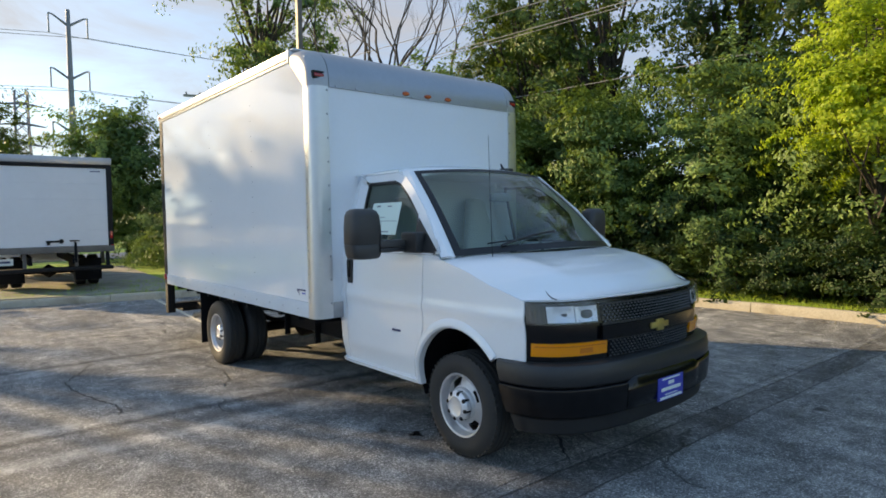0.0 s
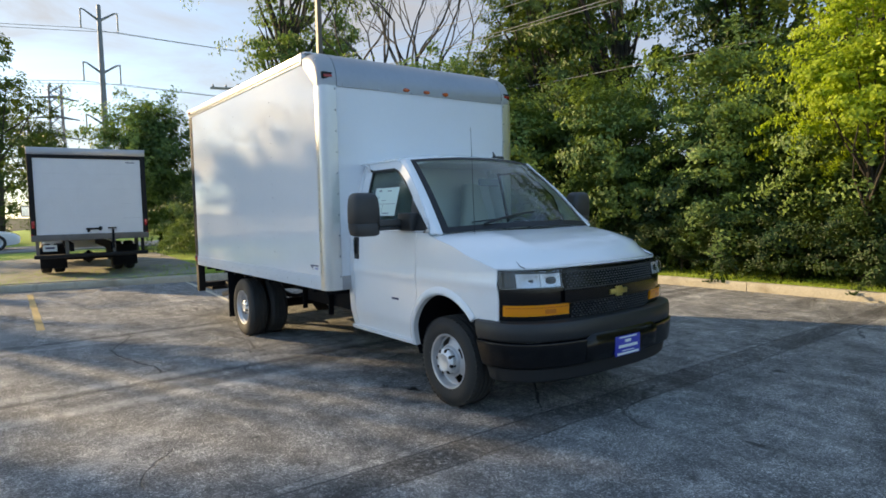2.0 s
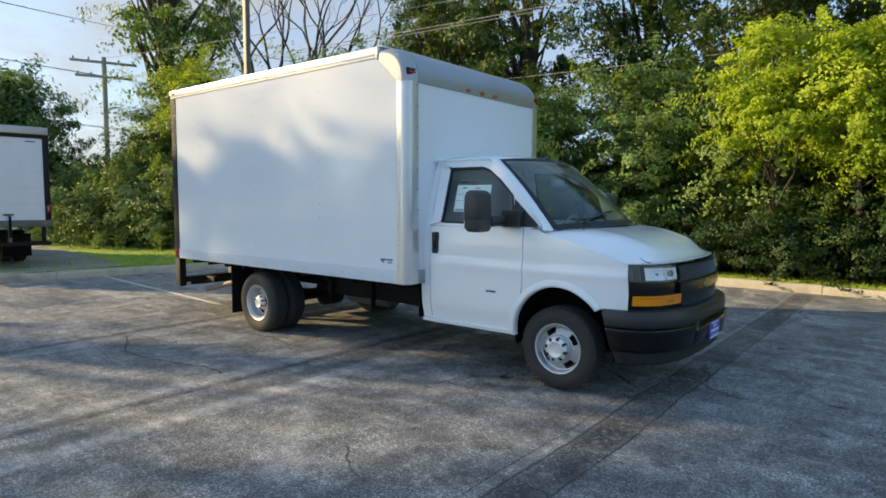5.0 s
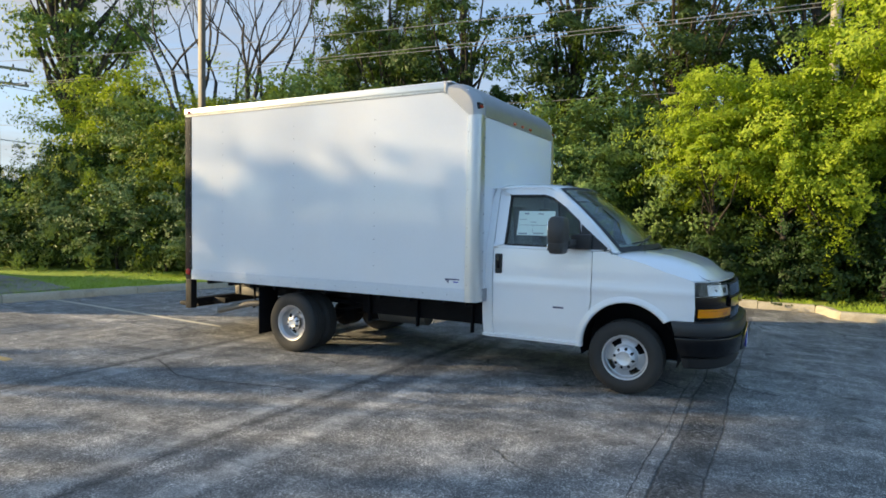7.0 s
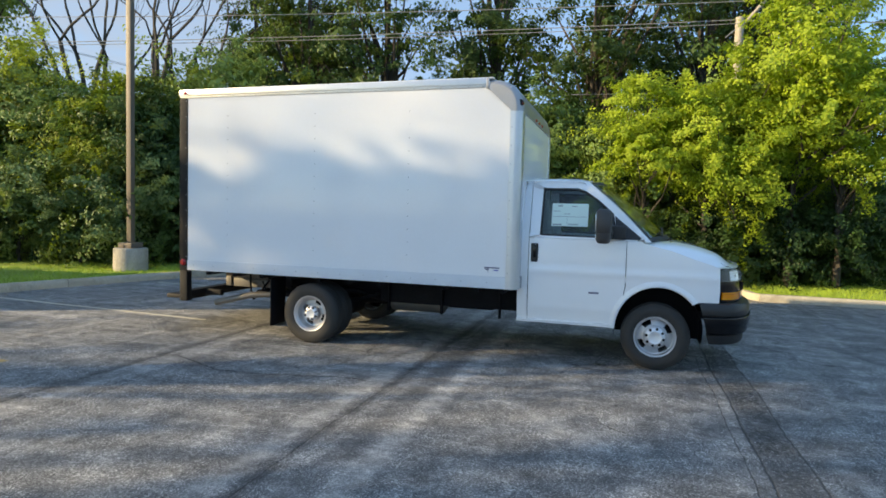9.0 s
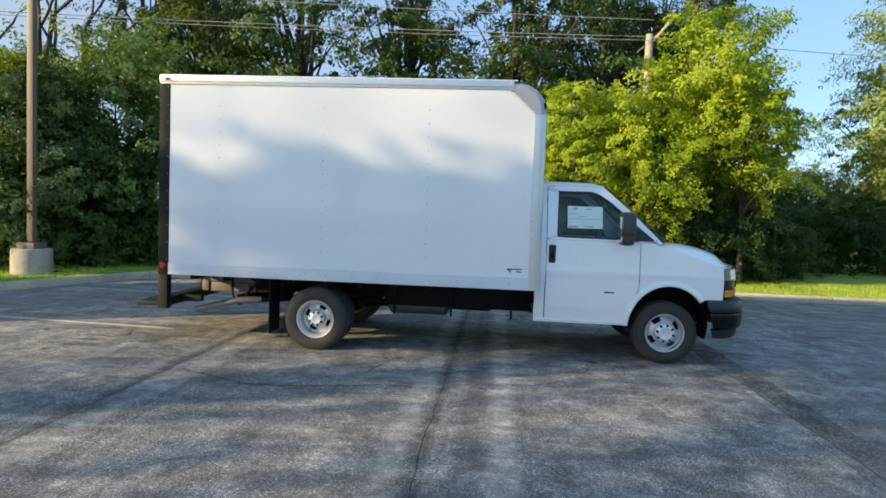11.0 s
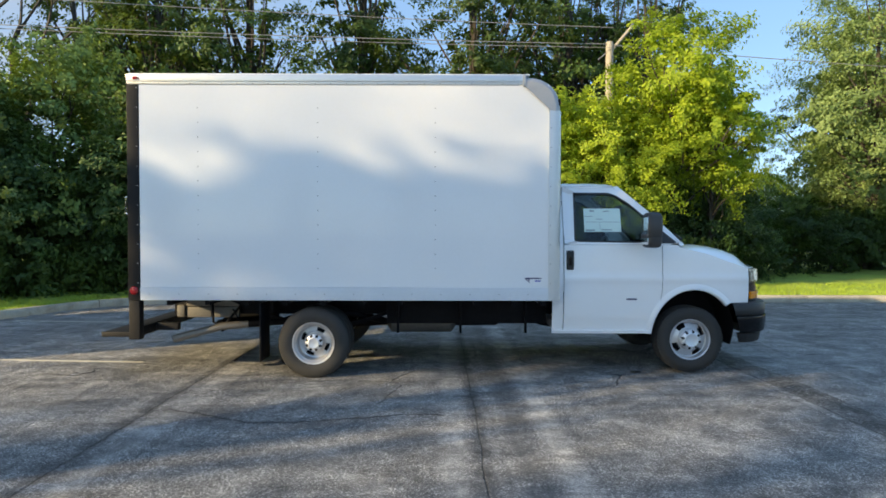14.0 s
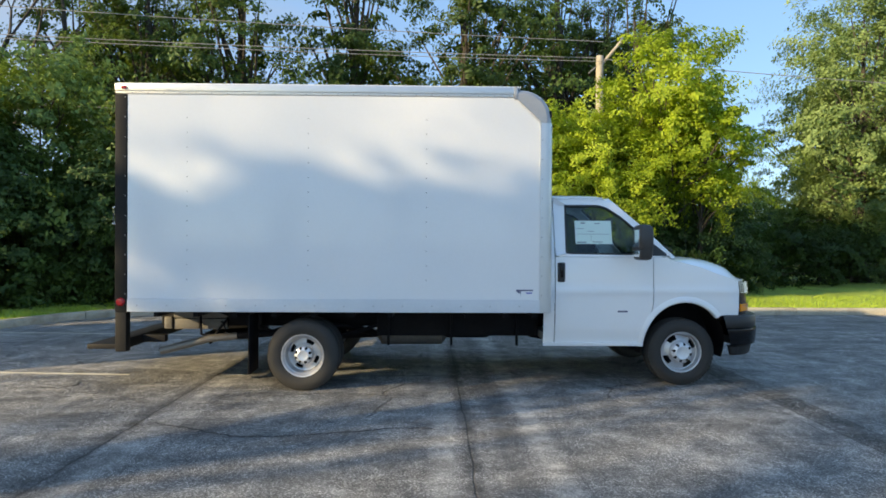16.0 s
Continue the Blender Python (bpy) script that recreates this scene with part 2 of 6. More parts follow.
    strip = calc(n, l, 'MULTIPLY', ramp(n, l, ds, [(0.10, 0.85), (0.19, 0.0)]), calc(n, l, 'MULTIPLY', ramp(n, l, noise_node(n, l, co, 24, 6, 0.8), [(0.41, 0.1), (0.53, 1.0)]), ramp(n, l, noise_node(n, l, co, 1.6, 4, 0.6), [(0.36, 0.5), (0.56, 1.0)])))
    col = mix(n, l, strip, col, (0.035, 0.034, 0.033))
    # oil drips
    oil = ramp(n, l, noise_node(n, l, co, 3.1, 2, 0.4, 0.6), [(0.72, 0.0), (0.78, 0.8)])
    col = mix(n, l, oil, col, (0.012, 0.012, 0.012))
    l.new(col, b.inputs["Base Color"])
    l.new(calc(n, l, 'MULTIPLY_ADD', blot2, 0.3, 0.52), b.inputs["Roughness"])
    b.inputs["Specular IOR Level"].default_value = 0.45
    h = calc(n, l, 'SUBTRACT', calc(n, l, 'MULTIPLY_ADD', chips.outputs["Distance"], 0.6, grain), calc(n, l, 'MULTIPLY', mask, 1.6))
    h = calc(n, l, 'SUBTRACT', h, calc(n, l, 'MULTIPLY', strip, 0.8))
    bump(n, l, h, 0.9, 0.012, b)
    return m


def concrete_material(name, dark, lite):
    m, n, l, b = node_material(name)
    co = n.new("ShaderNodeTexCoord").outputs["Object"]
    g, f = noise_node(n, l, co, 1.7, 7, 0.65, 0.6), noise_node(n, l, co, 60, 4, 0.7)
    col = ramp(n, l, g, [(0.3, dark), (0.55, lite), (0.8, tuple(c * 0.8 for c in lite))])
    l.new(mix(n, l, ramp(n, l, f, [(0.4, 0.0), (0.75, 0.6)]), col, tuple(c * 0.55 for c in dark)), b.inputs["Base Color"])
    b.inputs["Roughness"].default_value = 0.88
    bump(n, l, calc(n, l, 'ADD', f, g), 0.6, 0.008, b)
    return m


def grass_material(name, dark, lite):
    m, n, l, b = node_material(name)
    co = n.new("ShaderNodeTexCoord").outputs["Object"]
    g, f = noise_node(n, l, co, 0.8, 6, 0.6, 0.4), noise_node(n, l, co, 45, 4, 0.7)
    col = mix(n, l, ramp(n, l, f, [(0.3, 0.0), (0.7, 1.0)]), dark, lite)
    l.new(mix(n, l, ramp(n, l, g, [(0.45, 0.0), (0.75, 0.6)]), col, (0.16, 0.14, 0.05)), b.inputs["Base Color"])
    b.inputs["Roughness"].default_value = 0.8
    bump(n, l, f, 1.0, 0.04, b)
    return m


M_ASPHALT = asphalt_material()
M_CURB = concrete_material("curb_concrete", (0.30, 0.26, 0.19), (0.52, 0.47, 0.37))
M_PIER = concrete_material("pier_concrete", (0.28, 0.26, 0.23), (0.46, 0.43, 0.38))
M_GRASS = grass_material("lawn_grass", (0.21, 0.32, 0.045), (0.52, 0.66, 0.10))
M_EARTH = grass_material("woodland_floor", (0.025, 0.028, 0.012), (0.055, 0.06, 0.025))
M_LINE = surface("faded_yellow_paint", (0.52, 0.38, 0.17), 0.8, dirt=0.6, fine=30, relief=0.4)
M_LINE2 = surface("worn_white_paint", (0.70, 0.65, 0.52), 0.85, dirt=0.4, fine=30, relief=0.4)
M_WHITE = surface("white_car_paint", (0.92, 0.925, 0.93), 0.32, dirt=0.02, relief=0.0, coat=1.0, rough_var=0.05)
M_BOXWHITE = surface("white_panel_gelcoat", (0.87, 0.88, 0.89), 0.07, dirt=0.04, relief=0.0, coat=0.0, rough_var=0.02, coarse=1.2)
M_BOXWHITE.node_tree.nodes["Principled BSDF"].inputs["Specular IOR Level"].default_value = 0.4
M_RAIL = surface("white_coated_rail", (0.72, 0.75, 0.78), 0.5, 0.0, dirt=0.1, fine=30, relief=0.0)
M_ALU = surface("brushed_aluminium", (0.40, 0.405, 0.42), 0.38, 0.7, dirt=0.10, fine=22, relief=0.0, rough_var=0.08)
M_POST = surface("bright_aluminium_extrusion", (0.68, 0.68, 0.675), 0.36, 0.85, dirt=0.08, fine=22, relief=0.0, rough_var=0.08)
M_PIPE = surface("heat_stained_exhaust_steel", (0.26, 0.235, 0.20), 0.5, 0.5, dirt=0.4)
M_CAST = surface("cast_aluminium_corner", (0.46, 0.46, 0.465), 0.5, 0.45, dirt=0.15, fine=60, relief=0.05)
M_STEEL = surface("silver_painted_wheel_steel", (0.58, 0.58, 0.59), 0.42, 0.55, dirt=0.2, fine=40, relief=0.03)
M_CHROME = surface("chrome", (0.85, 0.85, 0.85), 0.14, 1.0, dirt=0.05, relief=0.0)
M_BLACKFRAME = surface("black_painted_steel", (0.008, 0.008, 0.009), 0.62, dirt=0.4, relief=0.15)
M_CHASSIS = surface("dark_chassis_coating", (0.006, 0.006, 0.008), 0.75, dirt=0.5, relief=0.2)
M_BLACKFRAME.node_tree.nodes["Principled BSDF"].inputs["Specular IOR Level"].default_value = 0.3
M_CHASSIS.node_tree.nodes["Principled BSDF"].inputs["Specular IOR Level"].default_value = 0.2
M_GREYBRACKET = surface("galvanised_steel", (0.17, 0.162, 0.15), 0.6, 0.5, dirt=0.4)
M_PLASTIC = surface("grey_black_moulded_plastic", (0.026, 0.026, 0.027), 0.5, dirt=0.3, fine=200, relief=0.2)
M_BUMPER = surface("scuffed_grey_bumper_plastic", (0.018, 0.018, 0.019), 0.40, dirt=0.45, fine=60, coarse=4, relief=0.12, dirt_color=(0.034, 0.034, 0.034))
# base colour raised in place of low sun falling on the mirror housing
M_MIRRORCASE = surface("sun_lightened_mirror_plastic", (0.055, 0.052, 0.050), 0.5, dirt=0.25, fine=200, relief=0.2)
M_DAM = surface("black_air_dam_plastic", (0.014, 0.014, 0.015), 0.6, dirt=0.3, fine=80, relief=0.1)
M_HOUSING = surface("smoky_lamp_housing", (0.05, 0.052, 0.056), 0.3, 0.4, dirt=0.2, relief=0.0)
M_GLOSSBLACK = surface("gloss_black_plastic", (0.004, 0.004, 0.005), 0.17, dirt=0.2, relief=0.0)
M_GLOSSBLACK.node_tree.nodes["Principled BSDF"].inputs["Specular IOR Level"].default_value = 0.35
M_RUBBER = surface("tyre_rubber", (0.022, 0.022, 0.022), 0.75, dirt=0.4, fine=60, relief=0.3, dirt_color=(0.045, 0.042, 0.038))
M_SEAL = surface("window_rubber_seal", (0.010, 0.010, 0.011), 0.5, dirt=0.2, relief=0.0)
M_GLASS = glass("windscreen_glass", (0.90, 0.96, 0.93))
M_DOORGLASS = glass("tinted_door_glass", (0.60, 0.69, 0.71))
M_LENS = glass("clear_lamp_lens", (0.93, 0.94, 0.95))
M_AMBER = surface("amber_lens", (1.0, 0.30, 0.002), 0.12, dirt=0.0, fine=90, relief=0.0, coat=0.6)
M_AMBERDARK = surface("deep_amber_lens", (0.80, 0.20, 0.01), 0.12, dirt=0.2, relief=0.0, coat=0.6)
M_RED = surface("red_lens", (0.42, 0.008, 0.012), 0.2, dirt=0.2, fine=90, relief=0.0, coat=0.6)
M_ORANGE = surface("orange_marker_lens", (0.62, 0.10, 0.02), 0.25, dirt=0.2, relief=0.0, coat=0.5)
M_REFLECTOR = surface("lamp_reflector", (0.86, 0.87, 0.89), 0.30, 0.45, dirt=0.10, relief=0.0)
M_INTERIOR = surface("grey_interior_vinyl", (0.58, 0.57, 0.53), 0.7, dirt=0.15, fine=150)
M_HEADLINER = surface("pale_headliner", (0.74, 0.72, 0.66), 0.9, dirt=0.1)
M_STICKER = surface("pale_green_paper", (0.66, 0.82, 0.76), 0.6, dirt=0.03, relief=0.0)
M_DASH = surface("dark_dashboard_plastic", (0.17, 0.18, 0.185), 0.6, dirt=0.2, fine=150)
M_PAPER = surface("printed_paper", (0.76, 0.80, 0.77), 0.6, dirt=0.03, relief=0.0)
M_INK = surface("grey_print", (0.25, 0.32, 0.34), 0.7, dirt=0.1, relief=0.0)
M_NAVY = surface("dark_blue_print", (0.05, 0.06, 0.14), 0.5, dirt=0.1, relief=0.0)
M_BLUE = surface("blue_plate_insert", (0.035, 0.055, 0.42), 0.4, dirt=0.1, relief=0.0)
M_GOLD = surface("gold_badge", (0.62, 0.48, 0.16), 0.3, 0.8, dirt=0.2, relief=0.0)
M_WOODPOLE = bark_material("weathered_pole_timber", (0.34, 0.30, 0.25), (0.62, 0.58, 0.50))
M_POLEPAINT = surface("bronze_lamp_post_paint", (0.16, 0.13, 0.10), 0.55, dirt=0.2)
M_FARSTEEL = surface("galvanised_mast_steel", (0.22, 0.23, 0.25), 0.6, 0.3, dirt=0.2)
M_WIRE = surface("weathered_cable", (0.28, 0.28, 0.28), 0.6, dirt=0.2, relief=0.0)
M_BARK = bark_material("tree_bark", (0.035, 0.028, 0.022), (0.13, 0.11, 0.09))
M_DEADBARK = bark_material("dark_dead_bark", (0.04, 0.036, 0.032), (0.13, 0.115, 0.10))
M_LEAF_DARK = foliage("dark_green_leaves", (0.016, 0.046, 0.012), (0.15, 0.25, 0.065), through_light=0.2)
M_LEAF_MID = foliage("green_leaves", (0.040, 0.098, 0.026), (0.36, 0.50, 0.15))
M_LEAF_LIME = foliage("yellow_green_leaves", (0.14, 0.25, 0.026), (0.66, 0.77, 0.085), through_light=0.48)
M_LEAF_OLIVE = foliage("olive_green_leaves", (0.10, 0.17, 0.02), (0.60, 0.66, 0.07), through_light=0.42)
M_LEAF_SAGE = foliage("silvery_green_leaves", (0.05, 0.11, 0.035), (0.36, 0.47, 0.18), through_light=0.25)
M_LEAF_TALL = foliage("deep_green_leaves", (0.012, 0.036, 0.011), (0.095, 0.165, 0.045), through_light=0.2)
# hedge green darkened so the leaf colour carries the shade under the canopy
M_LEAF_SHADED = foliage("shade_darkened_leaves", (0.008, 0.026, 0.008), (0.055, 0.115, 0.030), through_light=0.12)
M_BLADE = foliage("grass_blades", (0.18, 0.29, 0.035), (0.54, 0.68, 0.10))


# ---- shape helpers ----
def empty(name, at=(0, 0, 0), turn=0.0):
    ob = new(name)
    ob.empty_display_size = 0.3
    ob.matrix_basis = Matrix.Translation(at) @ Matrix.Rotation(radians(turn), 4, 'Z')
    return ob


def finish(bm, material, name, smooth=35):
    me = bpy.data.meshes.new(name)
    bmesh.ops.recalc_face_normals(bm, faces=bm.faces)
    if smooth:
        lim = radians(smooth)
        for f in bm.faces:
            f.smooth = True
        for e in bm.edges:
            e.smooth = len(e.link_faces) == 2 and e.calc_face_angle(0) < lim
    bm.to_mesh(me)
    bm.free()
    for m in (material if isinstance(material, (list, tuple)) else [material]):
        me.materials.append(m)
    return me


def part(name, bm, material, parent=None, label="", smooth=35):
    ob = new(name, finish(bm, material, name, smooth))
    if parent is not None:
        ob.parent = parent
        if parent.type == 'MESH':
            ob.matrix_parent_inverse = Matrix()
    if label:
        tagged(ob, label)
    return ob


def block(x0, x1, y0, y1, z0, z1, bevel=0.0, seg=2, bm=None):
    own = bmesh.new()
    bmesh.ops.create_cube(own, size=1)
    for v in own.verts:
        v.co = Vector((x0 + (v.co.x + 0.5) * (x1 - x0), y0 + (v.co.y + 0.5) * (y1 - y0), z0 + (v.co.z + 0.5) * (z1 - z0)))
    if bevel:
        bmesh.ops.bevel(own, geom=list(own.edges), offset=bevel, segments=seg, affect='EDGES', profile=0.6)
    return join(bm, own)


def join(bm, own):
    if bm is None:
        return own
    me = bpy.data.meshes.new("tmp")
    own.to_mesh(me)
    own.free()
    bm.from_mesh(me)
    bpy.data.meshes.remove(me)
    return bm


def tube(points, radii, seg=10, bm=None, caps=True):
    """A round bar along points, with a radius at each."""
    own = bmesh.new()
    rings = []
    for i, p in enumerate(points):
        p = Vector(p)
        a, b = Vector(points[max(i - 1, 0)]), Vector(points[min(i + 1, len(points) - 1)])
        q = (b - a).to_track_quat('Z', 'Y')
        r = radii[i] if isinstance(radii, (list, tuple)) else radii
        rings.append([own.verts.new(p + q @ Vector((r * math.cos(k * math.tau / seg), r * math.sin(k * math.tau / seg), 0))) for k in range(seg)])
    for a, b in zip(rings, rings[1:]):
        for k in range(seg):
            own.faces.new((a[k], a[(k + 1) % seg], b[(k + 1) % seg], b[k]))
    if caps:
        own.faces.new(rings[0])
        own.faces.new(rings[-1])
    return join(bm, own)


def lathe(profile, seg=40, closed=False, bm=None):
    """Turns (radius, y) pairs round the y axis."""
    own = bmesh.new()
    rings = [[own.verts.new((r * math.cos(k * math.tau / seg), y, r * math.sin(k * math.tau / seg))) for k in range(seg)] for r, y in profile]
    pairs = list(zip(rings, rings[1:])) + ([(rings[-1], rings[0])] if closed else [])
    for a, b in pairs:
        for k in range(seg):
            own.faces.new((a[k], a[(k + 1) % seg], b[(k + 1) % seg], b[k]))
    return join(bm, own)


def grid(rows, bm=None, close=False):
    """A skin over rows of points."""
    own = bmesh.new()
    vs = [[own.verts.new(p) for p in r] for r in rows]
    for a, b in zip(vs, vs[1:]):
        for k in range(len(a) - (0 if close else 1)):
            k2 = (k + 1) % len(a)
            own.faces.new((a[k], a[k2], b[k2], b[k]))
    return join(bm, own)


def thicken(bm, t):
    """Gives a skin a thickness t, inward along its normals."""
    bmesh.ops.recalc_face_normals(bm, faces=bm.faces)
    bmesh.ops.solidify(bm, geom=list(bm.faces), thickness=t)
    return bm


def sheet(outline, place, step=0.06, thick=0.0, bm=None):
    """A panel with a flat outline (u, v), cut into a lattice and bent by place(u, v)."""
    own = bmesh.new()
    own.faces.new([own.verts.new((u, v, 0)) for u, v in outline])
    us, vs = [p[0] for p in outline], [p[1] for p in outline]
    for lo, hi, no in ((min(us), max(us), (1, 0, 0)), (min(vs), max(vs), (0, 1, 0))):
        k = max(1, int((hi - lo) / step))
        for i in range(1, k):
            c = lo + (hi - lo) * i / k
            bmesh.ops.bisect_plane(own, geom=list(own.verts) + list(own.edges) + list(own.faces), plane_co=Vector(no) * c, plane_no=no, dist=1e-5)
    for v in own.verts:
        v.co = Vector(place(v.co.x, v.co.y))
    if thick:
        thicken(own, thick)
    return join(bm, own)


def interp(table, x):
    if x <= table[0][0]:
        return table[0][1]
    for (a, p), (b, q) in zip(table, table[1:]):
        if x <= b:
            return p + (q - p) * (x - a) / (b - a)
    return table[-1][1]


def smooth_interp(table, x):
    return (interp(table, x - 0.04) + 2 * interp(table, x) + interp(table, x + 0.04)) / 4


def pieces(name, bm, material, parent, spots):
    """The same small piece at many spots: objects on one mesh."""
    me = finish(bm, material, name)
    for m in spots:
        ob = new(name, me)
        ob.parent = parent
        ob.matrix_basis = m if isinstance(m, Matrix) else Matrix.Translation(m)


# ---- ground, lot, kerbs, lawn ----
def ground_sheet():
    rs = [0, 20, 60, 150, 400, 1000, 3000]
    bm = bmesh.new()
    c = bm.verts.new((0, 0, -0.06))
    last = None
    for r in rs[1:]:
        ring = [bm.verts.new((r * math.cos(k * math.tau / 48), r * math.sin(k * math.tau / 48), -0.06)) for k in range(48)]
        for k in range(48):
            if last is None:
                bm.faces.new((c, ring[k], ring[(k + 1) % 48]))
            else:
                bm.faces.new((last[k], ring[k], ring[(k + 1) % 48], last[(k + 1) % 48]))
        last = ring
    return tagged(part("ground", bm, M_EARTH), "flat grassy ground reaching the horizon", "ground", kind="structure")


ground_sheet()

# the kerb line: from the south-west, round behind the truck, a jog, and on to the east
KERB = [(-11.5, -16.0), (-9.6, -8.0), (-8.15, -3.4), (-7.55, -1.3), (-7.2, 0.0), (-6.72, 2.0), (-6.25, 3.5), (-5.85, 4.55), (-5.3, 5.2), (-4.4, 5.7),
        (-2.5, 6.25), (0.5, 6.85), (3.0, 6.95), (6.0, 6.98)]
KERB_E = [(6.35, 6.12), (9.0, 6.02), (12.0, 6.08), (18.0, 6.3), (30.0, 6.9)]


def dense(path, step):
    out = []
    for a, b in zip(path, path[1:]):
        k = max(1, round(math.dist(a, b) / step))
        out += [(a[0] + (b[0] - a[0]) * i / k, a[1] + (b[1] - a[1]) * i / k) for i in range(k)]
    return out + [path[-1]]


def side_normals(path):
    out = []
    for i in range(len(path)):
        a, b = Vector(path[max(i - 1, 0)]), Vector(path[min(i + 1, len(path) - 1)])
        d = (b - a).normalized()
        out.append(Vector((-d.y, d.x)))
    return out


KERB_ALL = KERB + [(6.12, 6.72), (6.2, 6.35)] + KERB_E
lot_edge = [(p[0] + n.x * 0.06, p[1] + n.y * 0.06) for p, n in zip(dense(KERB_ALL, 0.6), side_normals(dense(KERB_ALL, 0.6)))]
bm = bmesh.new()
outline = lot_edge + [(60, 7), (60, -70), (-40, -70), (-30, -40)]
bm.faces.new([bm.verts.new((x, y, 0)) for x, y in outline])
bmesh.ops.triangulate(bm, faces=bm.faces, ngon_method='BEAUTY')
ext = bmesh.ops.extrude_face_region(bm, geom=list(bm.faces))
for v in ext["geom"]:
    if isinstance(v, bmesh.types.BMVert):
        v.co.z -= 0.05
tagged(part("parking_lot", bm, M_ASPHALT), "worn dark asphalt parking lot with seams and cracks", "parking lot", kind="structure")


def kerb_run(path, seed):
    """One concrete kerb stone after another, joints between them."""
    rng = random.Random(seed)
    pts = dense(path, 0.5)
    root = tagged(empty("kerb", (path[0][0], path[0][1], 0)), "pale weathered concrete kerb round the asphalt lot", "kerb", kind="structure")
    i = 0
    while i < len(pts) - 1:
        j = min(i + rng.choice((5, 6, 6, 7)), len(pts) - 1)
        run = pts[i:j + 1]
        ns = side_normals(run)
        h = 0.15 + rng.uniform(-0.008, 0.008)
        prof = [(0.0, -0.05), (0.0, h * 0.55), (0.012, h * 0.86), (0.035, h), (0.15, h), (0.165, h - 0.02), (0.165, -0.05)]
        rows = []
        for k, (p, n) in enumerate(zip(run, ns)):
            cut = 0.006 if k == 0 else (-0.006 if k == len(run) - 1 else 0)
            t = Vector((n.y, -n.x)) * cut
            wav = 0.006 * noise.noise((p[0] * 1.7, p[1] * 1.7, seed))
            rows.append([(p[0] + n.x * (d + wav) + t.x - path[0][0], p[1] + n.y * (d + wav) + t.y - path[0][1], z + wav * 0.6) for d, z in prof])
        bm = grid(rows)
        for r in (0, len(rows) - 1):
            bm.verts.ensure_lookup_table()
            bm.faces.new([bm.verts[r * len(prof) + c] for c in range(len(prof))])
        part("kerb_stone", bm, M_CURB, root)
        i = j


kerb_run(KERB, 1)
kerb_run([(6.0, 6.98), (6.12, 6.8), (6.2, 6.4), (6.35, 6.12)], 2)
kerb_run(KERB_E, 3)

# lawn behind the kerb
path = dense(KERB_ALL, 0.9)
ns = side_normals(path)
for _ in range(8):
    ns = [(ns[max(i - 1, 0)] + ns[i] * 2 + ns[min(i + 1, len(ns) - 1)]).normalized() for i in range(len(ns))]
rows = []
for p, n in zip(path, ns):
    rows.append([(p[0] + n.x * d, p[1] + n.y * d, 0.125 + min(d, 8) * 0.012 - (0.09 if d > 10 else 0) + 0.03 * noise.noise((p[0] + n.x * d, p[1] + n.y * d, 0)) * min(1, d)) for d in (0.155, 0.5, 1.0, 1.6, 2.4, 3.4, 5, 8, 14, 30, 70)])
tagged(part("lawn", grid(rows), M_GRASS), "sunlit mown grass verge behind the kerb", "lawn", kind="structure")

# the drive on which the second truck stands, and the road beyond
bm = sheet([(-16, -5.2), (-8.6, -4.2), (-7.75, -1.6), (-7.6, 0.5), (-9.5, 0.9), (-16, 1.2)], lambda u, v: (u, v, 0.165 + max(0, -8.5 - u) * 0.012 + 0.012 * noise.noise((u, v, 3))), 0.5, 0.05)
tagged(part("driveway", bm, concrete_material("gravelly_concrete", (0.20, 0.18, 0.15), (0.36, 0.33, 0.28))), "dusty pale gravel driveway strip", "driveway", kind="structure")
bm = block(-28.5, -23, -40, 40, 0.0, 0.19)
tagged(part("road", bm, concrete_material("far_road", (0.20, 0.20, 0.20), (0.30, 0.29, 0.28))), "pale grey asphalt road beyond the lawn", "road", kind="structure")


def painted_line(a, b, w, mat, label):
    d = (Vector(b) - Vector(a)).normalized()
    n = Vector((-d.y, d.x))
    k = int(math.dist(a, b) / 0.12)
    rng = random.Random(5)
    rows = []
    for i in range(k + 1):
        p = Vector(a).lerp(Vector(b), i / k)
        l, r = w / 2 + rng.uniform(-0.008, 0.006), w / 2 + rng.uniform(-0.008, 0.006)
        rows.append([(p.x + n.x * l, p.y + n.y * l, 0.004), (p.x - n.x * r, p.y - n.y * r, 0.004)])
    tagged(part("parking_line", grid(rows), mat), label, "parking line", kind="structure")


painted_line((-7.3, -3.1), (-2.35, -3.24), 0.10, M_LINE, "faded yellow painted parking line on asphalt")
painted_line((-7.25, -0.03), (-2.15, -0.39), 0.07, M_LINE2, "worn pale painted parking line on asphalt")
painted_line((-6.0, 3.0), (-1.9, 2.7), 0.07, M_LINE2, "worn pale painted parking line on asphalt")

def pavement_crack(path, w, seed):
    """A tar-filled crack that wanders, widens and closes."""
    rng = random.Random(seed)
    pts = dense(path, 0.035)
    ns = side_normals(pts)
    rows, drift = [], 0.0
    for i, (p, n) in enumerate(zip(pts, ns)):
        drift = 0.85 * drift + rng.gauss(0, 0.006)
        end = min(1.0, min(i, len(pts) - 1 - i) / 6)
        a, b = w * end * rng.uniform(0.25, 0.7), w * end * rng.uniform(0.25, 0.7)
        rows.append([(p[0] + n.x * (drift + a), p[1] + n.y * (drift + a), 0.004), (p[0] + n.x * (drift - b), p[1] + n.y * (drift - b), 0.004)])
    tagged(part("pavement_crack", grid(rows), M_TAR), "dark branching crack across the asphalt", "crack", kind="structure")


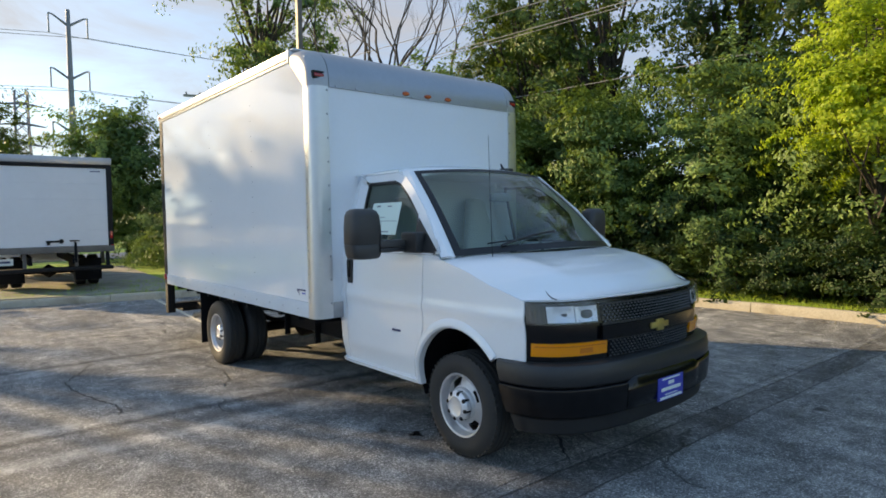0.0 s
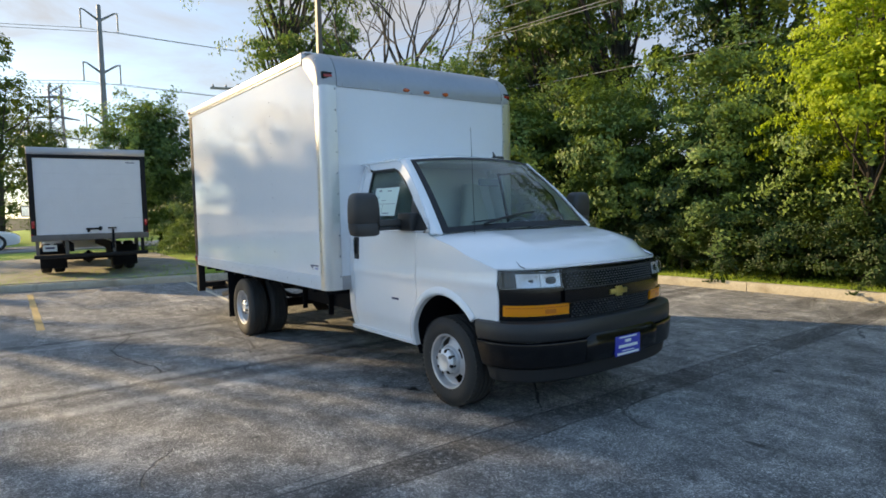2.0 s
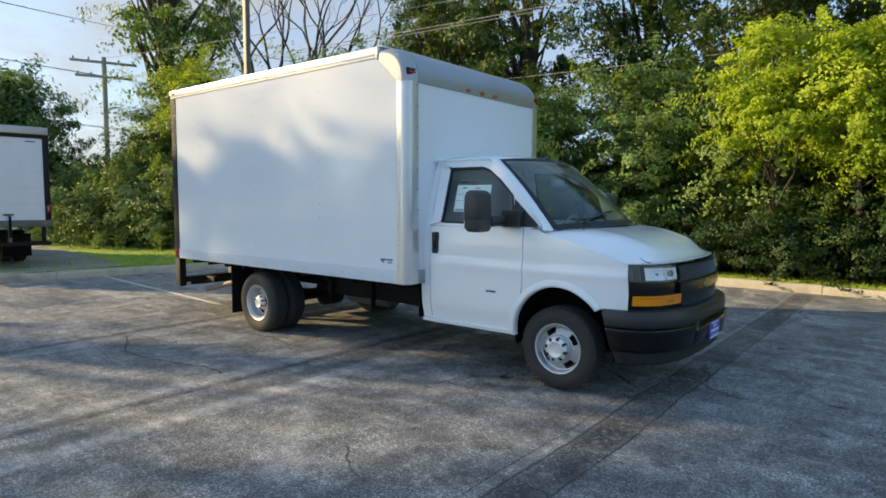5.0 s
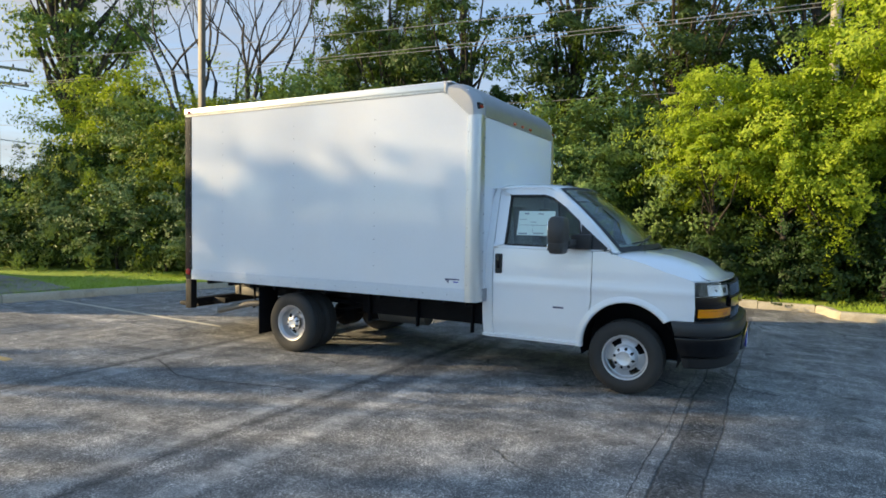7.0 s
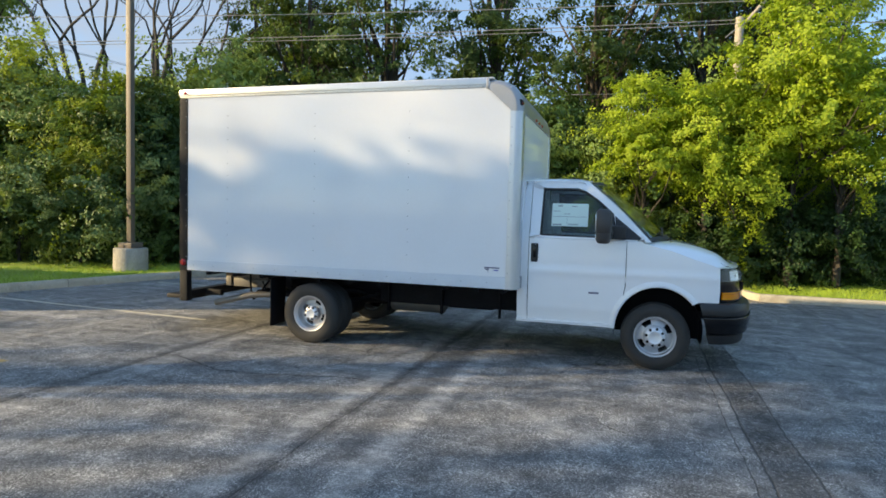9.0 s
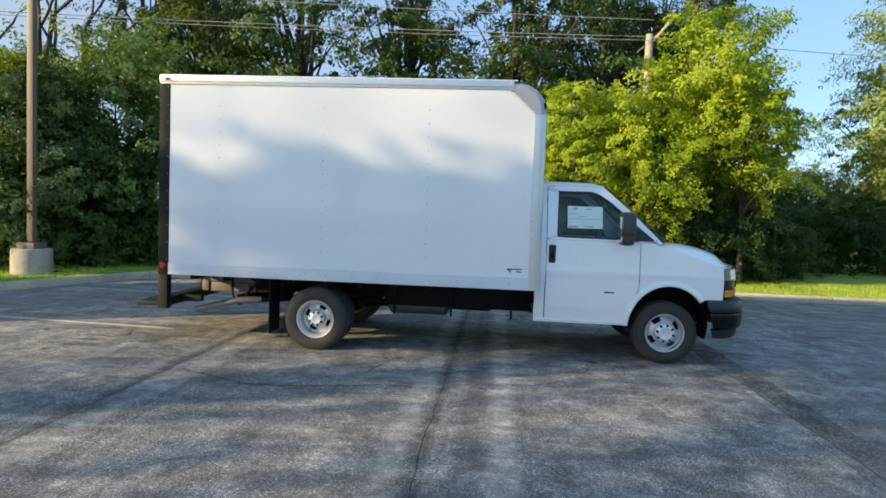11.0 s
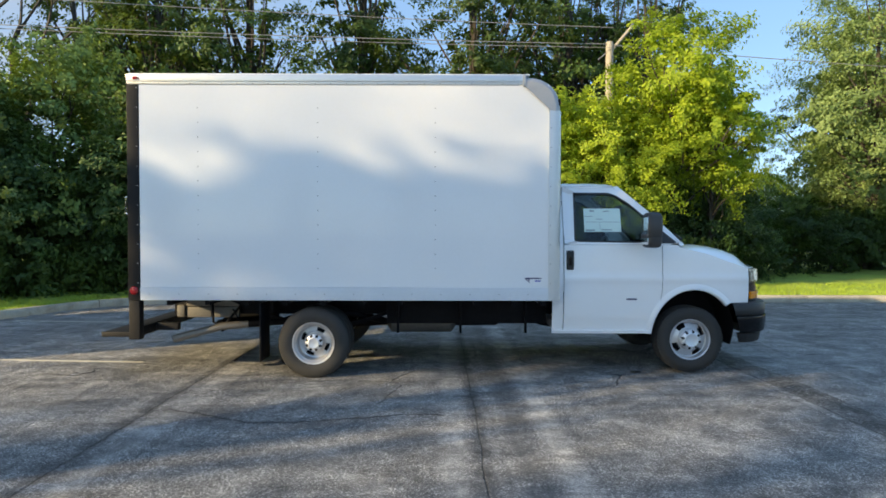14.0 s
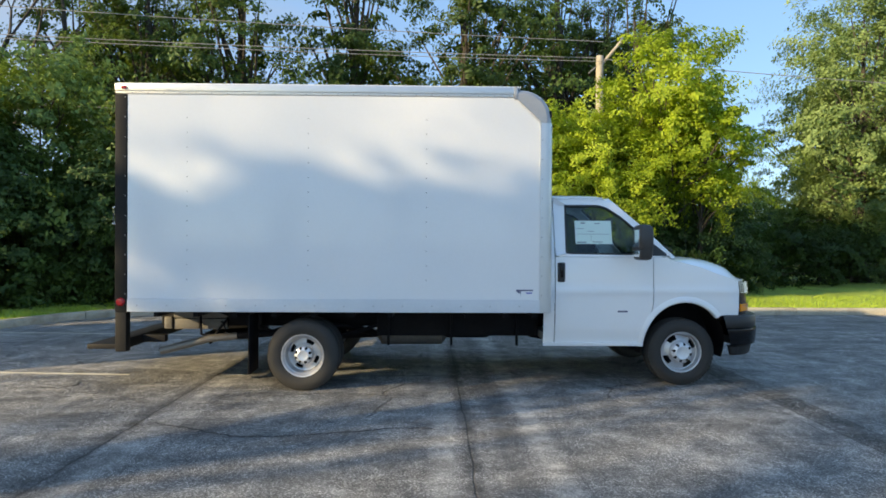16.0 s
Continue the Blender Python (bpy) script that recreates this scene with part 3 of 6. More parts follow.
M_TAR = surface("old_crack_tar", (0.035, 0.035, 0.036), 0.75, dirt=0.3, fine=60, relief=0.3, dirt_color=(0.05, 0.05, 0.05))
pavement_crack([(-1.05, -2.3), (-0.8, -2.42), (-0.24, -2.68), (0.33, -2.66), (0.72, -2.58), (1.05, -2.48), (1.5, -2.5)], 0.020, 1)
pavement_crack([(-2.95, -1.0), (-2.57, -1.06), (-2.47, -0.92), (-2.57, -0.66)], 0.022, 3)
pavement_crack([(3.1, 0.9), (3.8, 0.28), (4.3, -0.2), (4.6, -0.45)], 0.020, 4)
pavement_crack([(-4.6, -3.9), (-4.1, -3.4), (-3.3, -3.3), (-2.6, -3.0)], 0.016, 5)
stain = bmesh.new()
ring = [(3.47 + 0.055 * (1 + 0.35 * math.sin(3 * a + 1) + 0.2 * math.sin(5 * a)) * math.cos(a), -0.88 + 0.04 * (1 + 0.35 * math.sin(3 * a + 1)) * math.sin(a), 0.004) for a in [k * math.tau / 20 for k in range(20)]]
stain.faces.new([stain.verts.new(p) for p in ring])
tagged(part("oil_stain", stain, surface("black_oil", (0.006, 0.006, 0.006), 0.3, dirt=0.1, relief=0.0)), "small black oil stain on asphalt", "stain", kind="structure")


def scatter(name, seed, spots, size, material, label, category):
    """Small loose chips lying on the asphalt, too many to count."""
    rng = random.Random(seed)
    bm = bmesh.new()
    for x, y, z in spots:
        a, r = rng.uniform(0, math.tau), size * rng.uniform(0.4, 1.3)
        pts = [(x + r * math.cos(a + k * 2.1) * rng.uniform(0.5, 1), y + r * math.sin(a + k * 2.1) * rng.uniform(0.5, 1), z) for k in range(3)]
        top = bm.verts.new((x, y, z + r * rng.uniform(0.35, 0.8)))
        vs = [bm.verts.new(p) for p in pts]
        bm.faces.new(vs)
        for k in range(3):
            bm.faces.new((vs[k], vs[(k + 1) % 3], top))
    tagged(part(name, bm, material, smooth=0), label, category, kind="stuff")


rng = random.Random(8)
near_kerb = []
for p, n in zip(dense(KERB_ALL, 0.25), side_normals(dense(KERB_ALL, 0.25))):
    if p[1] > -5 and p[0] < 16:
        for _ in range(5):
            d = abs(rng.gauss(0, 0.22)) + 0.01
            near_kerb.append((p[0] - n.x * d + rng.uniform(-0.15, 0.15), p[1] - n.y * d, 0.001))
M_LITTER = surface("dry_leaf_litter", (0.34, 0.27, 0.17), 0.9, dirt=0.5, fine=20, relief=0.0)
M_CHIP = surface("loose_asphalt_chips", (0.20, 0.195, 0.185), 0.9, dirt=0.5, fine=20, relief=0.0)
scatter("debris", 3, near_kerb, 0.022, M_LITTER, "dry leaf and seed litter along the kerb", "debris")
strip = [(4.81 + rng.gauss(0, 0.11), rng.uniform(-9, 6.5), 0.001) for _ in range(1500)] + [(rng.uniform(-7, 9), rng.uniform(-6, 6), 0.001) for _ in range(350)]
scatter("gravel", 4, strip, 0.010, M_CHIP, "loose asphalt chips along a broken seam", "gravel")


def grass_blades(seed, count, spread):
    """Short upright blades behind the kerb, too many to count."""
    rng = np.random.default_rng(seed)
    path = np.array(dense(KERB_ALL, 0.3))
    path = path[(path[:, 1] > -9) & (path[:, 0] < 17)]
    i = rng.integers(0, len(path) - 1, count)
    step = path[i + 1] - path[i]
    step /= np.maximum(np.linalg.norm(step, axis=1)[:, None], 1e-6)
    side = np.stack((-step[:, 1], step[:, 0]), 1)
    d = 0.15 + rng.random(count) ** 1.6 * spread
    p = path[i] + step * (rng.random(count)[:, None] * 0.3) + side * d[:, None]
    z = 0.125 + np.minimum(d, 8) * 0.012 - 0.01
    h = rng.uniform(0.035, 0.10, count)
    a = rng.uniform(0, math.tau, count)
    v = np.empty((count, 3, 3))
    wx, wy = np.cos(a) * 0.007, np.sin(a) * 0.007
    v[:, 0] = np.stack((p[:, 0] - wx, p[:, 1] - wy, z), 1)
    v[:, 1] = np.stack((p[:, 0] + wx, p[:, 1] + wy, z), 1)
    v[:, 2] = np.stack((p[:, 0] + rng.normal(0, 0.03, count), p[:, 1] + rng.normal(0, 0.03, count), z + h), 1)
    me = bpy.data.meshes.new("grass")
    me.from_pydata(v.reshape(-1, 3).tolist(), [], np.arange(count * 3).reshape(-1, 3).tolist())
    me.materials.append(M_BLADE)
    tagged(new("grass", me), "short sunlit grass blades along the kerb", "grass", kind="stuff")


grass_blades(12, 42000, 3.0)

# ---- the box truck ----
truck = tagged(empty("box_truck", (0, 0, 0)), "white cutaway box truck parked on the asphalt lot", "truck")


def tyre_bm(y0, y1, r=0.368, rim=0.213):
    w = y1 - y0
    prof = [(rim, y0 + 0.012), (rim + 0.03, y0 - 0.002), (rim + 0.075, y0 - 0.012), (r - 0.05, y0 - 0.004), (r - 0.018, y0 + 0.012), (r - 0.004, y0 + 0.03)]
    tread = []
    for f in (0.18, 0.2, 0.235, 0.255, 0.37, 0.39, 0.42, 0.44, 0.56, 0.58, 0.61, 0.63, 0.745, 0.765, 0.8, 0.82):
        groove = f in (0.2, 0.235, 0.39, 0.42, 0.58, 0.61, 0.765, 0.8)
        tread.append((r - (0.009 if groove else 0.0), y0 + w * f))
    back = [(a, y0 + y1 - b) for a, b in reversed(prof)]
    return lathe(prof + tread + back, 56)


def lug_blocks(r, y0, y1):
    bm = bmesh.new()
    for s in (0, 1):
        for k in range(52):
            a = (k + 0.5 * s) * math.tau / 52
            y = y0 + 0.010 if s == 0 else y1 - 0.040
            own = block(-0.012, 0.012, y, y + 0.03, r - 0.014, r - 0.001)
            bmesh.ops.rotate(own, verts=own.verts, cent=(0, 0, 0), matrix=Matrix.Rotation(a, 3, 'Y'))
            join(bm, own)
    return bm


def deep_rim_bm(y_lip, depth, slots=4, r=0.215):
    """The dished outer wheel of a twin pair."""
    bm = lathe([(r + 0.012, y_lip - 0.006), (r + 0.004, y_lip - 0.016), (r - 0.008, y_lip - 0.012), (r - 0.014, y_lip + 0.004), (r - 0.03, y_lip + 0.02), (r - 0.034, y_lip + 0.07), (r - 0.045, y_lip + depth)], 56)
    seg, y = 64, y_lip + depth
    own = bmesh.new()
    vs = [[own.verts.new((q * math.cos(k * math.tau / seg), yy, q * math.sin(k * math.tau / seg))) for k in range(seg)] for q, yy in ((r - 0.045, y), (0.155, y + 0.004), (0.118, y + 0.002), (0.105, y - 0.008), (0.06, y - 0.01))]
    for i, (a, b) in enumerate(zip(vs, vs[1:])):
        for k in range(seg):
            if i == 1 and 0.3 < (k + 0.5) / seg * slots % 1 < 0.7:
                continue
            own.faces.new((a[k], a[(k + 1) % seg], b[(k + 1) % seg], b[k]))
    return join(bm, own)


def rim_bm(y_lip, y_hub, slots=4, r=0.215):
    """A pressed steel wheel seen from -y: rim well, disc with slots, hub seat."""
    bm = lathe([(r + 0.012, y_lip - 0.006), (r + 0.004, y_lip - 0.016), (r - 0.008, y_lip - 0.012), (r - 0.016, y_lip + 0.006), (r - 0.018, y_lip + 0.16), (r + 0.0, y_lip + 0.2)], 56)
    seg, ring = 64, [(r - 0.017, y_lip + 0.05), (0.186, y_hub + 0.040), (0.134, y_hub + 0.012), (0.122, y_hub + 0.006), (0.116, y_hub - 0.012), (0.108, y_hub - 0.018), (0.055, y_hub - 0.020)]
    own = bmesh.new()
    vs = [[own.verts.new((q * math.cos(k * math.tau / seg), y, q * math.sin(k * math.tau / seg))) for k in range(seg)] for q, y in ring]
    for i, (a, b) in enumerate(zip(vs, vs[1:])):
        for k in range(seg):
            ph = (k + 0.5) / seg * slots % 1
            if i == 1 and 0.33 < ph < 0.67:
                continue
            own.faces.new((a[k], a[(k + 1) % seg], b[(k + 1) % seg], b[k]))
    return join(bm, own)


def wheel(name, at, y_out, width, hub, turn, side, parent, rad=0.368, deep=False):
    """side -1: outer face towards -y; +1: towards +y."""
    root = part(name, tyre_bm(y_out, y_out + width, rad), M_RUBBER, parent, "black rubber tyre on a bright steel wheel")
    root.name = name
    root.matrix_basis = Matrix.Translation(at) @ (Matrix.Rotation(math.pi, 4, 'Z') if side > 0 else Matrix()) @ Matrix.Rotation(radians(turn), 4, 'Y')
    if not deep:
        tagged(part("tread", lug_blocks(rad - 0.003, y_out, y_out + width), M_RUBBER, root), kind="stuff")
    part("rim", deep_rim_bm(y_out + 0.02, 0.10) if deep else rim_bm(y_out + 0.02, hub), M_STEEL, root, "bright steel wheel rim with four slots")
    nose_out = 0.05 if deep else 0.022
    rc = 0.074 if deep else 0.090
    part("brake_drum", lathe([(0.0, hub + 0.05), (0.15, hub + 0.05), (0.165, hub + 0.08), (0.165, hub + 0.16)], 32), M_CHASSIS, root)
    cap = lathe([(rc + 0.016, hub - nose_out), (rc + 0.016, hub - 0.030 - nose_out), (rc + 0.006, hub - 0.040 - nose_out), (rc - 0.022, hub - 0.050 - nose_out), (rc - 0.030, hub - 0.046 - nose_out), (0.0, hub - 0.048 - nose_out)], 96)
    for v in cap.verts:
        r = math.hypot(v.co.x, v.co.z)
        if r > 0.045:
            k = 1 - 0.05 * max(0.0, math.cos(8 * math.atan2(v.co.z, v.co.x))) ** 2 * min(1, (r - 0.045) / 0.02)
            v.co.x, v.co.z = v.co.x * k, v.co.z * k
    part("hub_cap", cap, M_HUBCAP, root, "bright fluted hub cap")
    nut = lathe([(0.0165, hub - nose_out), (0.0165, hub - 0.022 - nose_out), (0.0165, hub - 0.040 - nose_out), (0.012, hub - 0.046 - nose_out), (0.0, hub - 0.047 - nose_out)], 12)
    pieces("lug_nut", nut, M_NUT, root, [Matrix.Translation(((rc - 0.002) * math.cos(k * math.tau / 8), 0, (rc - 0.002) * math.sin(k * math.tau / 8))) for k in range(8)])
    return root


M_HUBCAP = surface("bright_cap_plating", (0.78, 0.79, 0.81), 0.42, 0.6, dirt=0.1, relief=0.0)
M_NUT = surface("dull_nut_steel", (0.025, 0.025, 0.027), 0.4, 0.7, dirt=0.3, relief=0.0)
AX = 4.04
wheel("front_wheel", (AX, 0, 0.366), -0.93, 0.225, -0.895, 12, -1, truck, 0.362)
wheel("front_wheel", (AX, 0, 0.366), -0.93, 0.225, -0.895, 40, 1, truck, 0.362)
for s in (-1, 1):
    wheel("rear_wheel", (0, 0, 0.366), -1.185, 0.225, -1.068, 70 if s < 0 else 25, s, truck, 0.371, True)
    inner = part("inner_tyre", tyre_bm(-0.925, -0.70), M_RUBBER, truck)
    inner.matrix_basis = Matrix.Translation((0, 0, 0.366)) @ (Matrix.Rotation(math.pi, 4, 'Z') if s > 0 else Matrix())
    part("rim", lathe([(0.215, -0.93), (0.2, -0.92), (0.198, -0.72), (0.215, -0.70)], 40), M_STEEL, inner)

# chassis
for s in (-1, 1):
    part("frame_rail", block(-1.75, 3.6, s * 0.42 - 0.04, s * 0.42 + 0.04, 0.58, 0.76, 0.01), M_CHASSIS, truck)
part("rear_axle", tube([(0, -0.72, 0.366), (0, -0.2, 0.366), (0, -0.12, 0.366), (0, 0.12, 0.366), (0, 0.2, 0.366), (0, 0.72, 0.366)], [0.06, 0.06, 0.17, 0.17, 0.06, 0.06], 20), M_CHASSIS, truck)
part("front_axle", tube([(AX, -0.8, 0.36), (AX, -0.4, 0.30), (AX, 0.4, 0.30), (AX, 0.8, 0.36)], 0.05, 12), M_CHASSIS, truck)
part("drive_shaft", tube([(0.1, 0, 0.40), (2.8, 0, 0.55)], 0.045, 14), M_CHASSIS, truck)
for s in (-1, 1):
    part("leaf_spring", grid([[(x, s * 0.52 + dy, 0.44 + 0.16 * (x / 0.75) ** 2 + dz) for dy, dz in ((-0.035, 0), (0.035, 0), (0.035, 0.04), (-0.035, 0.04))] for x in [-0.75 + 0.1 * k for k in range(16)]], close=True), M_CHASSIS, truck)
for x in [-1.5, -1.1, -0.7, -0.3, 0.1, 0.5, 0.9, 1.3, 1.7, 2.1, 2.4]:
    part("cross_member", block(x - 0.025, x + 0.025, -1.17, 1.17, 0.765, 0.835), M_CHASSIS, truck)
for s in (-1, 1):
    part("mud_flap", block(-0.56, -0.545, min(s * 0.84, s * 1.18), max(s * 0.84, s * 1.18), 0.17, 0.78, 0.004), M_CHASSIS, truck, "black rubber mud flap")
part("fuel_tank", block(0.72, 2.05, 0.10, 0.38, 0.36, 0.60, 0.05, 3), M_CHASSIS, truck)
part("running_gear_guard", block(0.72, 2.52, -0.66, -0.62, 0.50, 0.80, 0.01), M_CHASSIS, truck)
for x in (0.85, 1.55, 2.28):
    part("hanger_bracket", block(x - 0.012, x + 0.012, -0.72, -0.66, 0.40, 0.80, 0.004), M_CHASSIS, truck)
part("transmission", tube([(3.5, 0, 0.52), (3.0, 0, 0.5), (2.55, 0, 0.52), (2.4, 0, 0.54)], [0.24, 0.19, 0.13, 0.07], 18), M_CHASSIS, truck)
part("exhaust_silencer", tube([(0.7, -0.25, 0.46), (0.75, -0.25, 0.46), (1.45, -0.25, 0.46), (1.5, -0.25, 0.46)], [0.05, 0.12, 0.12, 0.05], 20), M_GREYBRACKET, truck, "dull grey exhaust silencer")
part("tail_pipe", tube([(0.7, -0.28, 0.47), (0.3, -0.50, 0.60), (-0.1, -0.62, 0.62), (-0.45, -0.70, 0.53), (-0.8, -0.77, 0.51)], 0.040, 16), M_CHASSIS, truck, "dark forward length of the exhaust pipe")
part("tail_pipe", tube([(-0.8, -0.77, 0.51), (-1.08, -0.83, 0.49), (-1.22, -0.87, 0.455), (-1.56, -0.93, 0.37)], 0.041, 16), M_PIPE, truck, "heat-stained steel tail pipe")
# closed dark disc stands in for the shade inside the open pipe
part("pipe_mouth", tube([(-1.555, -0.929, 0.372), (-1.564, -0.931, 0.369)], 0.037, 16), M_CHASSIS, truck, "dark disc for the shaded hollow of the pipe")
# hitch plates and hanging hardware behind the rear axle
for xa, xb in ((-1.60, -1.31), (-1.30, -0.99)):
    for za, zb in ((0.545, 0.665), (0.672, 0.81)):
        part("bumper_bracket", block(xa, xb - 0.004, -0.50, -0.44, za, zb, 0.008), M_GREYBRACKET, truck, "bare galvanised bracket plate")
part("bracket_end", block(-1.70, -1.61, -0.52, -0.42, 0.55, 0.69, 0.015), M_GREYBRACKET, truck)
part("spring_hanger", sheet([(-1.18, 0.83), (-0.56, 0.83), (-0.56, 0.62), (-0.72, 0.60)], lambda u, v: (u, -0.66, v), 0.3, 0.012), M_CHASSIS, truck, "black spring hanger plate")
part("drop_link", tube([(-1.0, -0.68, 0.66), (-0.93, -0.70, 0.55), (-1.12, -0.72, 0.42)], 0.014, 8), M_CHASSIS, truck)
part("bumper_bracket", block(-1.76, -1.52, 0.46, 0.50, 0.52, 0.80, 0.01), M_GREYBRACKET, truck, "bare galvanised bracket plate")
part("spare_wheel_chain", tube([(-1.28, -0.55, 0.80), (-1.27, -0.55, 0.5), (-1.15, -0.56, 0.44), (-1.05, -0.55, 0.58), (-0.98, -0.55, 0.66)], 0.014, 8), M_CHASSIS, truck)
part("spare_tyre_carrier", block(-1.3, -0.75, -0.38, 0.38, 0.45, 0.49, 0.015), M_CHASSIS, truck)

# cargo box
X0, X1, YB, ZB, ZT = -1.77, 2.44, 1.22, 0.835, 3.10
for s in (-1, 1):
    ya, yb = sorted((s * YB, s * (YB - 0.03)))
    side = part("side_panel", block(X0, X1, ya, yb, ZB + 0.12, ZT - 0.06), M_BOXWHITE, truck, "smooth white laminate cargo side panel")
    ya, yb = sorted((s * (YB + 0.012), s * (YB - 0.05)))
    part("bottom_rail", block(X0, X1 + 0.01, ya, yb, ZB - 0.015, ZB + 0.118, 0.004), M_RAIL, truck, "pale coated lower rail")
    bm = block(X0 - 0.12, 2.20, ya, yb, ZT - 0.065, ZT + 0.035, 0.008)
    ya, yb = sorted((s * (YB + 0.022), s * (YB + 0.01)))
    block(X0 - 0.12, 2.20, ya, yb, ZT - 0.035, ZT + 0.036, 0.003, bm=bm)
    part("top_rail", bm, M_POST, truck, "bright aluminium roof rail")
    # rounded front corner post
    prof = [(0, -YB - 0.014), (0.05, -YB - 0.014)] + [(0.05 + 0.085 * math.sin(a), -YB + 0.071 - 0.085 * math.cos(a)) for a in [radians(d) for d in range(0, 91, 10)]] + [(0.135, -1.07), (0.12, -1.07), (0.12, -YB + 0.06), (0.04, -YB + 0.006), (0, -YB + 0.006)]
    rows = [[(X1 + a, -s * b if s > 0 else b, z) for a, b in prof] for z in (ZB - 0.015, 2.78)]
    bm = grid(rows, close=True)
    part("corner_post", bm, M_POST, truck, "bright rounded aluminium corner post")
    # rear frame post and its foot
    ya, yb = sorted((s * (YB + 0.008), s * (YB - 0.09)))
    part("rear_post", block(X0 - 0.125, X0 - 0.005, ya, yb, ZB - 0.02, ZT - 0.066, 0.008), M_BLACKFRAME, truck, "black painted steel rear door post")
    part("bumper_drop", block(X0 - 0.12, X0 - 0.01, ya, yb, 0.41, ZB - 0.021, 0.008), M_BLACKFRAME, truck, "black steel bumper drop post")
    lamp = lathe([(0.0, -0.022), (0.03, -0.02), (0.042, -0.008), (0.044, 0.0)], 24)
    bmesh.ops.scale(lamp, vec=(1, -s, 1), verts=lamp.verts)
    bmesh.ops.translate(lamp, vec=(X0 - 0.065, s * (YB + 0.009), 0.92), verts=lamp.verts)
    part("side_marker", lamp, M_RED, truck, "round red side marker lamp")
    bm = block(X0 - 0.05, X0 + 0.0, *sorted((s * (YB + 0.024), s * (YB + 0.036))), ZT - 0.02, ZT + 0.01, 0.005)
    part("top_marker", bm, M_RED, truck, "small red clearance lamp")
bm = block(X0, X1 + 0.12, -YB + 0.03, YB - 0.03, ZB - 0.01, ZB + 0.04)
part("box_floor", bm, M_CHASSIS, truck)
part("front_panel", block(X1 + 0.095, X1 + 0.125, -1.08, 1.08, ZB, 2.80), M_BOXWHITE, truck, "smooth white laminate front wall of cargo box")
part("front_sill", block(X1 + 0.10, X1 + 0.14, -1.07, 1.07, ZB - 0.015, ZB + 0.12, 0.006), M_ALU, truck)
part("roof_panel", block(X0 - 0.11, 2.24, -YB - 0.0, YB + 0.0, ZT + 0.037, ZT + 0.05, 0.005), M_BOXWHITE, truck, "pale roof skin")
part("rear_header", block(X0 - 0.125, X0 - 0.005, -YB + 0.092, YB - 0.092, ZT - 0.22, ZT + 0.03, 0.008), M_BLACKFRAME, truck)
part("rollup_door", block(X0 - 0.07, X0 - 0.03, -YB + 0.092, YB - 0.092, ZB + 0.05, ZT - 0.225, 0.005), M_BOXWHITE, truck, "white roll-up rear door")
part("rear_sill", block(X0 - 0.125, X0 - 0.005, -YB + 0.092, YB - 0.092, ZB - 0.02, ZB + 0.045, 0.008), M_BLACKFRAME, truck)
# step bumper
part("step_bumper", block(-2.30, -1.90, -1.0, 1.0, 0.40, 0.455, 0.01), M_BLACKFRAME, truck, "black steel step bumper at the rear")
for s in (-1, 1):
    part("bumper_arm", block(-1.92, -1.55, s * 0.8 - 0.04, s * 0.8 + 0.04, 0.45, 0.53, 0.01), M_BLACKFRAME, truck)
part("bumper_tube", block(-1.92, -1.79, -1.13, 1.13, 0.46, 0.54, 0.01), M_BLACKFRAME, truck)
bm = tube([(X0 - 0.13, -1.15, 1.9), (X0 - 0.18, -1.15, 1.88), (X0 - 0.18, -1.15, 1.72), (X0 - 0.13, -1.15, 1.70)], 0.012, 10)
part("grab_handle", bm, M_CHROME, truck, "bright steel grab handle")

# front cap: bowed aluminium nose with spherical corners
def cap_section(f):
    """f 0 at the front edge, 1 on the roof."""
    a = f * math.pi / 2
    return 2.19 + 0.385 * math.cos(a) ** 0.85, 2.775 + 0.365 * math.sin(a) ** 0.85


rows = []
for k in range(13):
    x, z = cap_section(k / 12)
    rows.append([(x, y, z) for y in (-1.06, -0.5, 0, 0.5, 1.06)])
part("front_cap", thicken(grid(rows), 0.01), M_ALU, truck, "brushed aluminium bowed front cap")
for s in (-1, 1):
    rows = []
    for k in range(13):
        x, z = cap_section(k / 12)
        ring = []
        for j in range(8):
            b = j / 7 * math.pi / 2
            shrink = 0.07 * (1 - math.cos(b))
            cx, cz = 2.19, 2.775
            ux, uz = x - cx, z - cz
            r = math.hypot(ux, uz)
            ring.append((cx + ux * (r - shrink) / r, s * (1.065 + 0.172 * math.sin(b)), cz + uz * (r - shrink) / r))
        rows.append(ring)
    bm = grid(rows)
    # flat cheek with a slanting lower edge
    cheek = [(2.19, 3.02), (2.24, 2.975), (2.455, 2.777)] + [(r[-1][0], r[-1][2]) for r in rows]
    sheet(cheek, lambda u, v: (u, s * 1.237, v), 0.5, 0.0, bm=bm)
    part("cap_strip", block(2.165, 2.195, *sorted((s * 1.21, s * 1.246)), 3.02, 3.142, 0.004), M_CAST, truck)
    part("cap_corner", bm, M_CAST, truck, "rounded cast aluminium cap corner")
    part("lamp_frame", block(2.500, 2.562, *sorted((s * 1.085, s * 1.205)), 2.836, 2.906, 0.014, 3), M_BLACKFRAME, truck, "dark lamp frame")
    lamp = block(2.505, 2.568, *sorted((s * 1.10, s * 1.192)), 2.852, 2.882, 0.010, 3)
    part("corner_lamp", lamp, M_RED, truck, "red corner clearance lamp")
lamp = lathe([(0.040, 0.0), (0.038, -0.012), (0.026, -0.02), (0.0, -0.022)], 20)
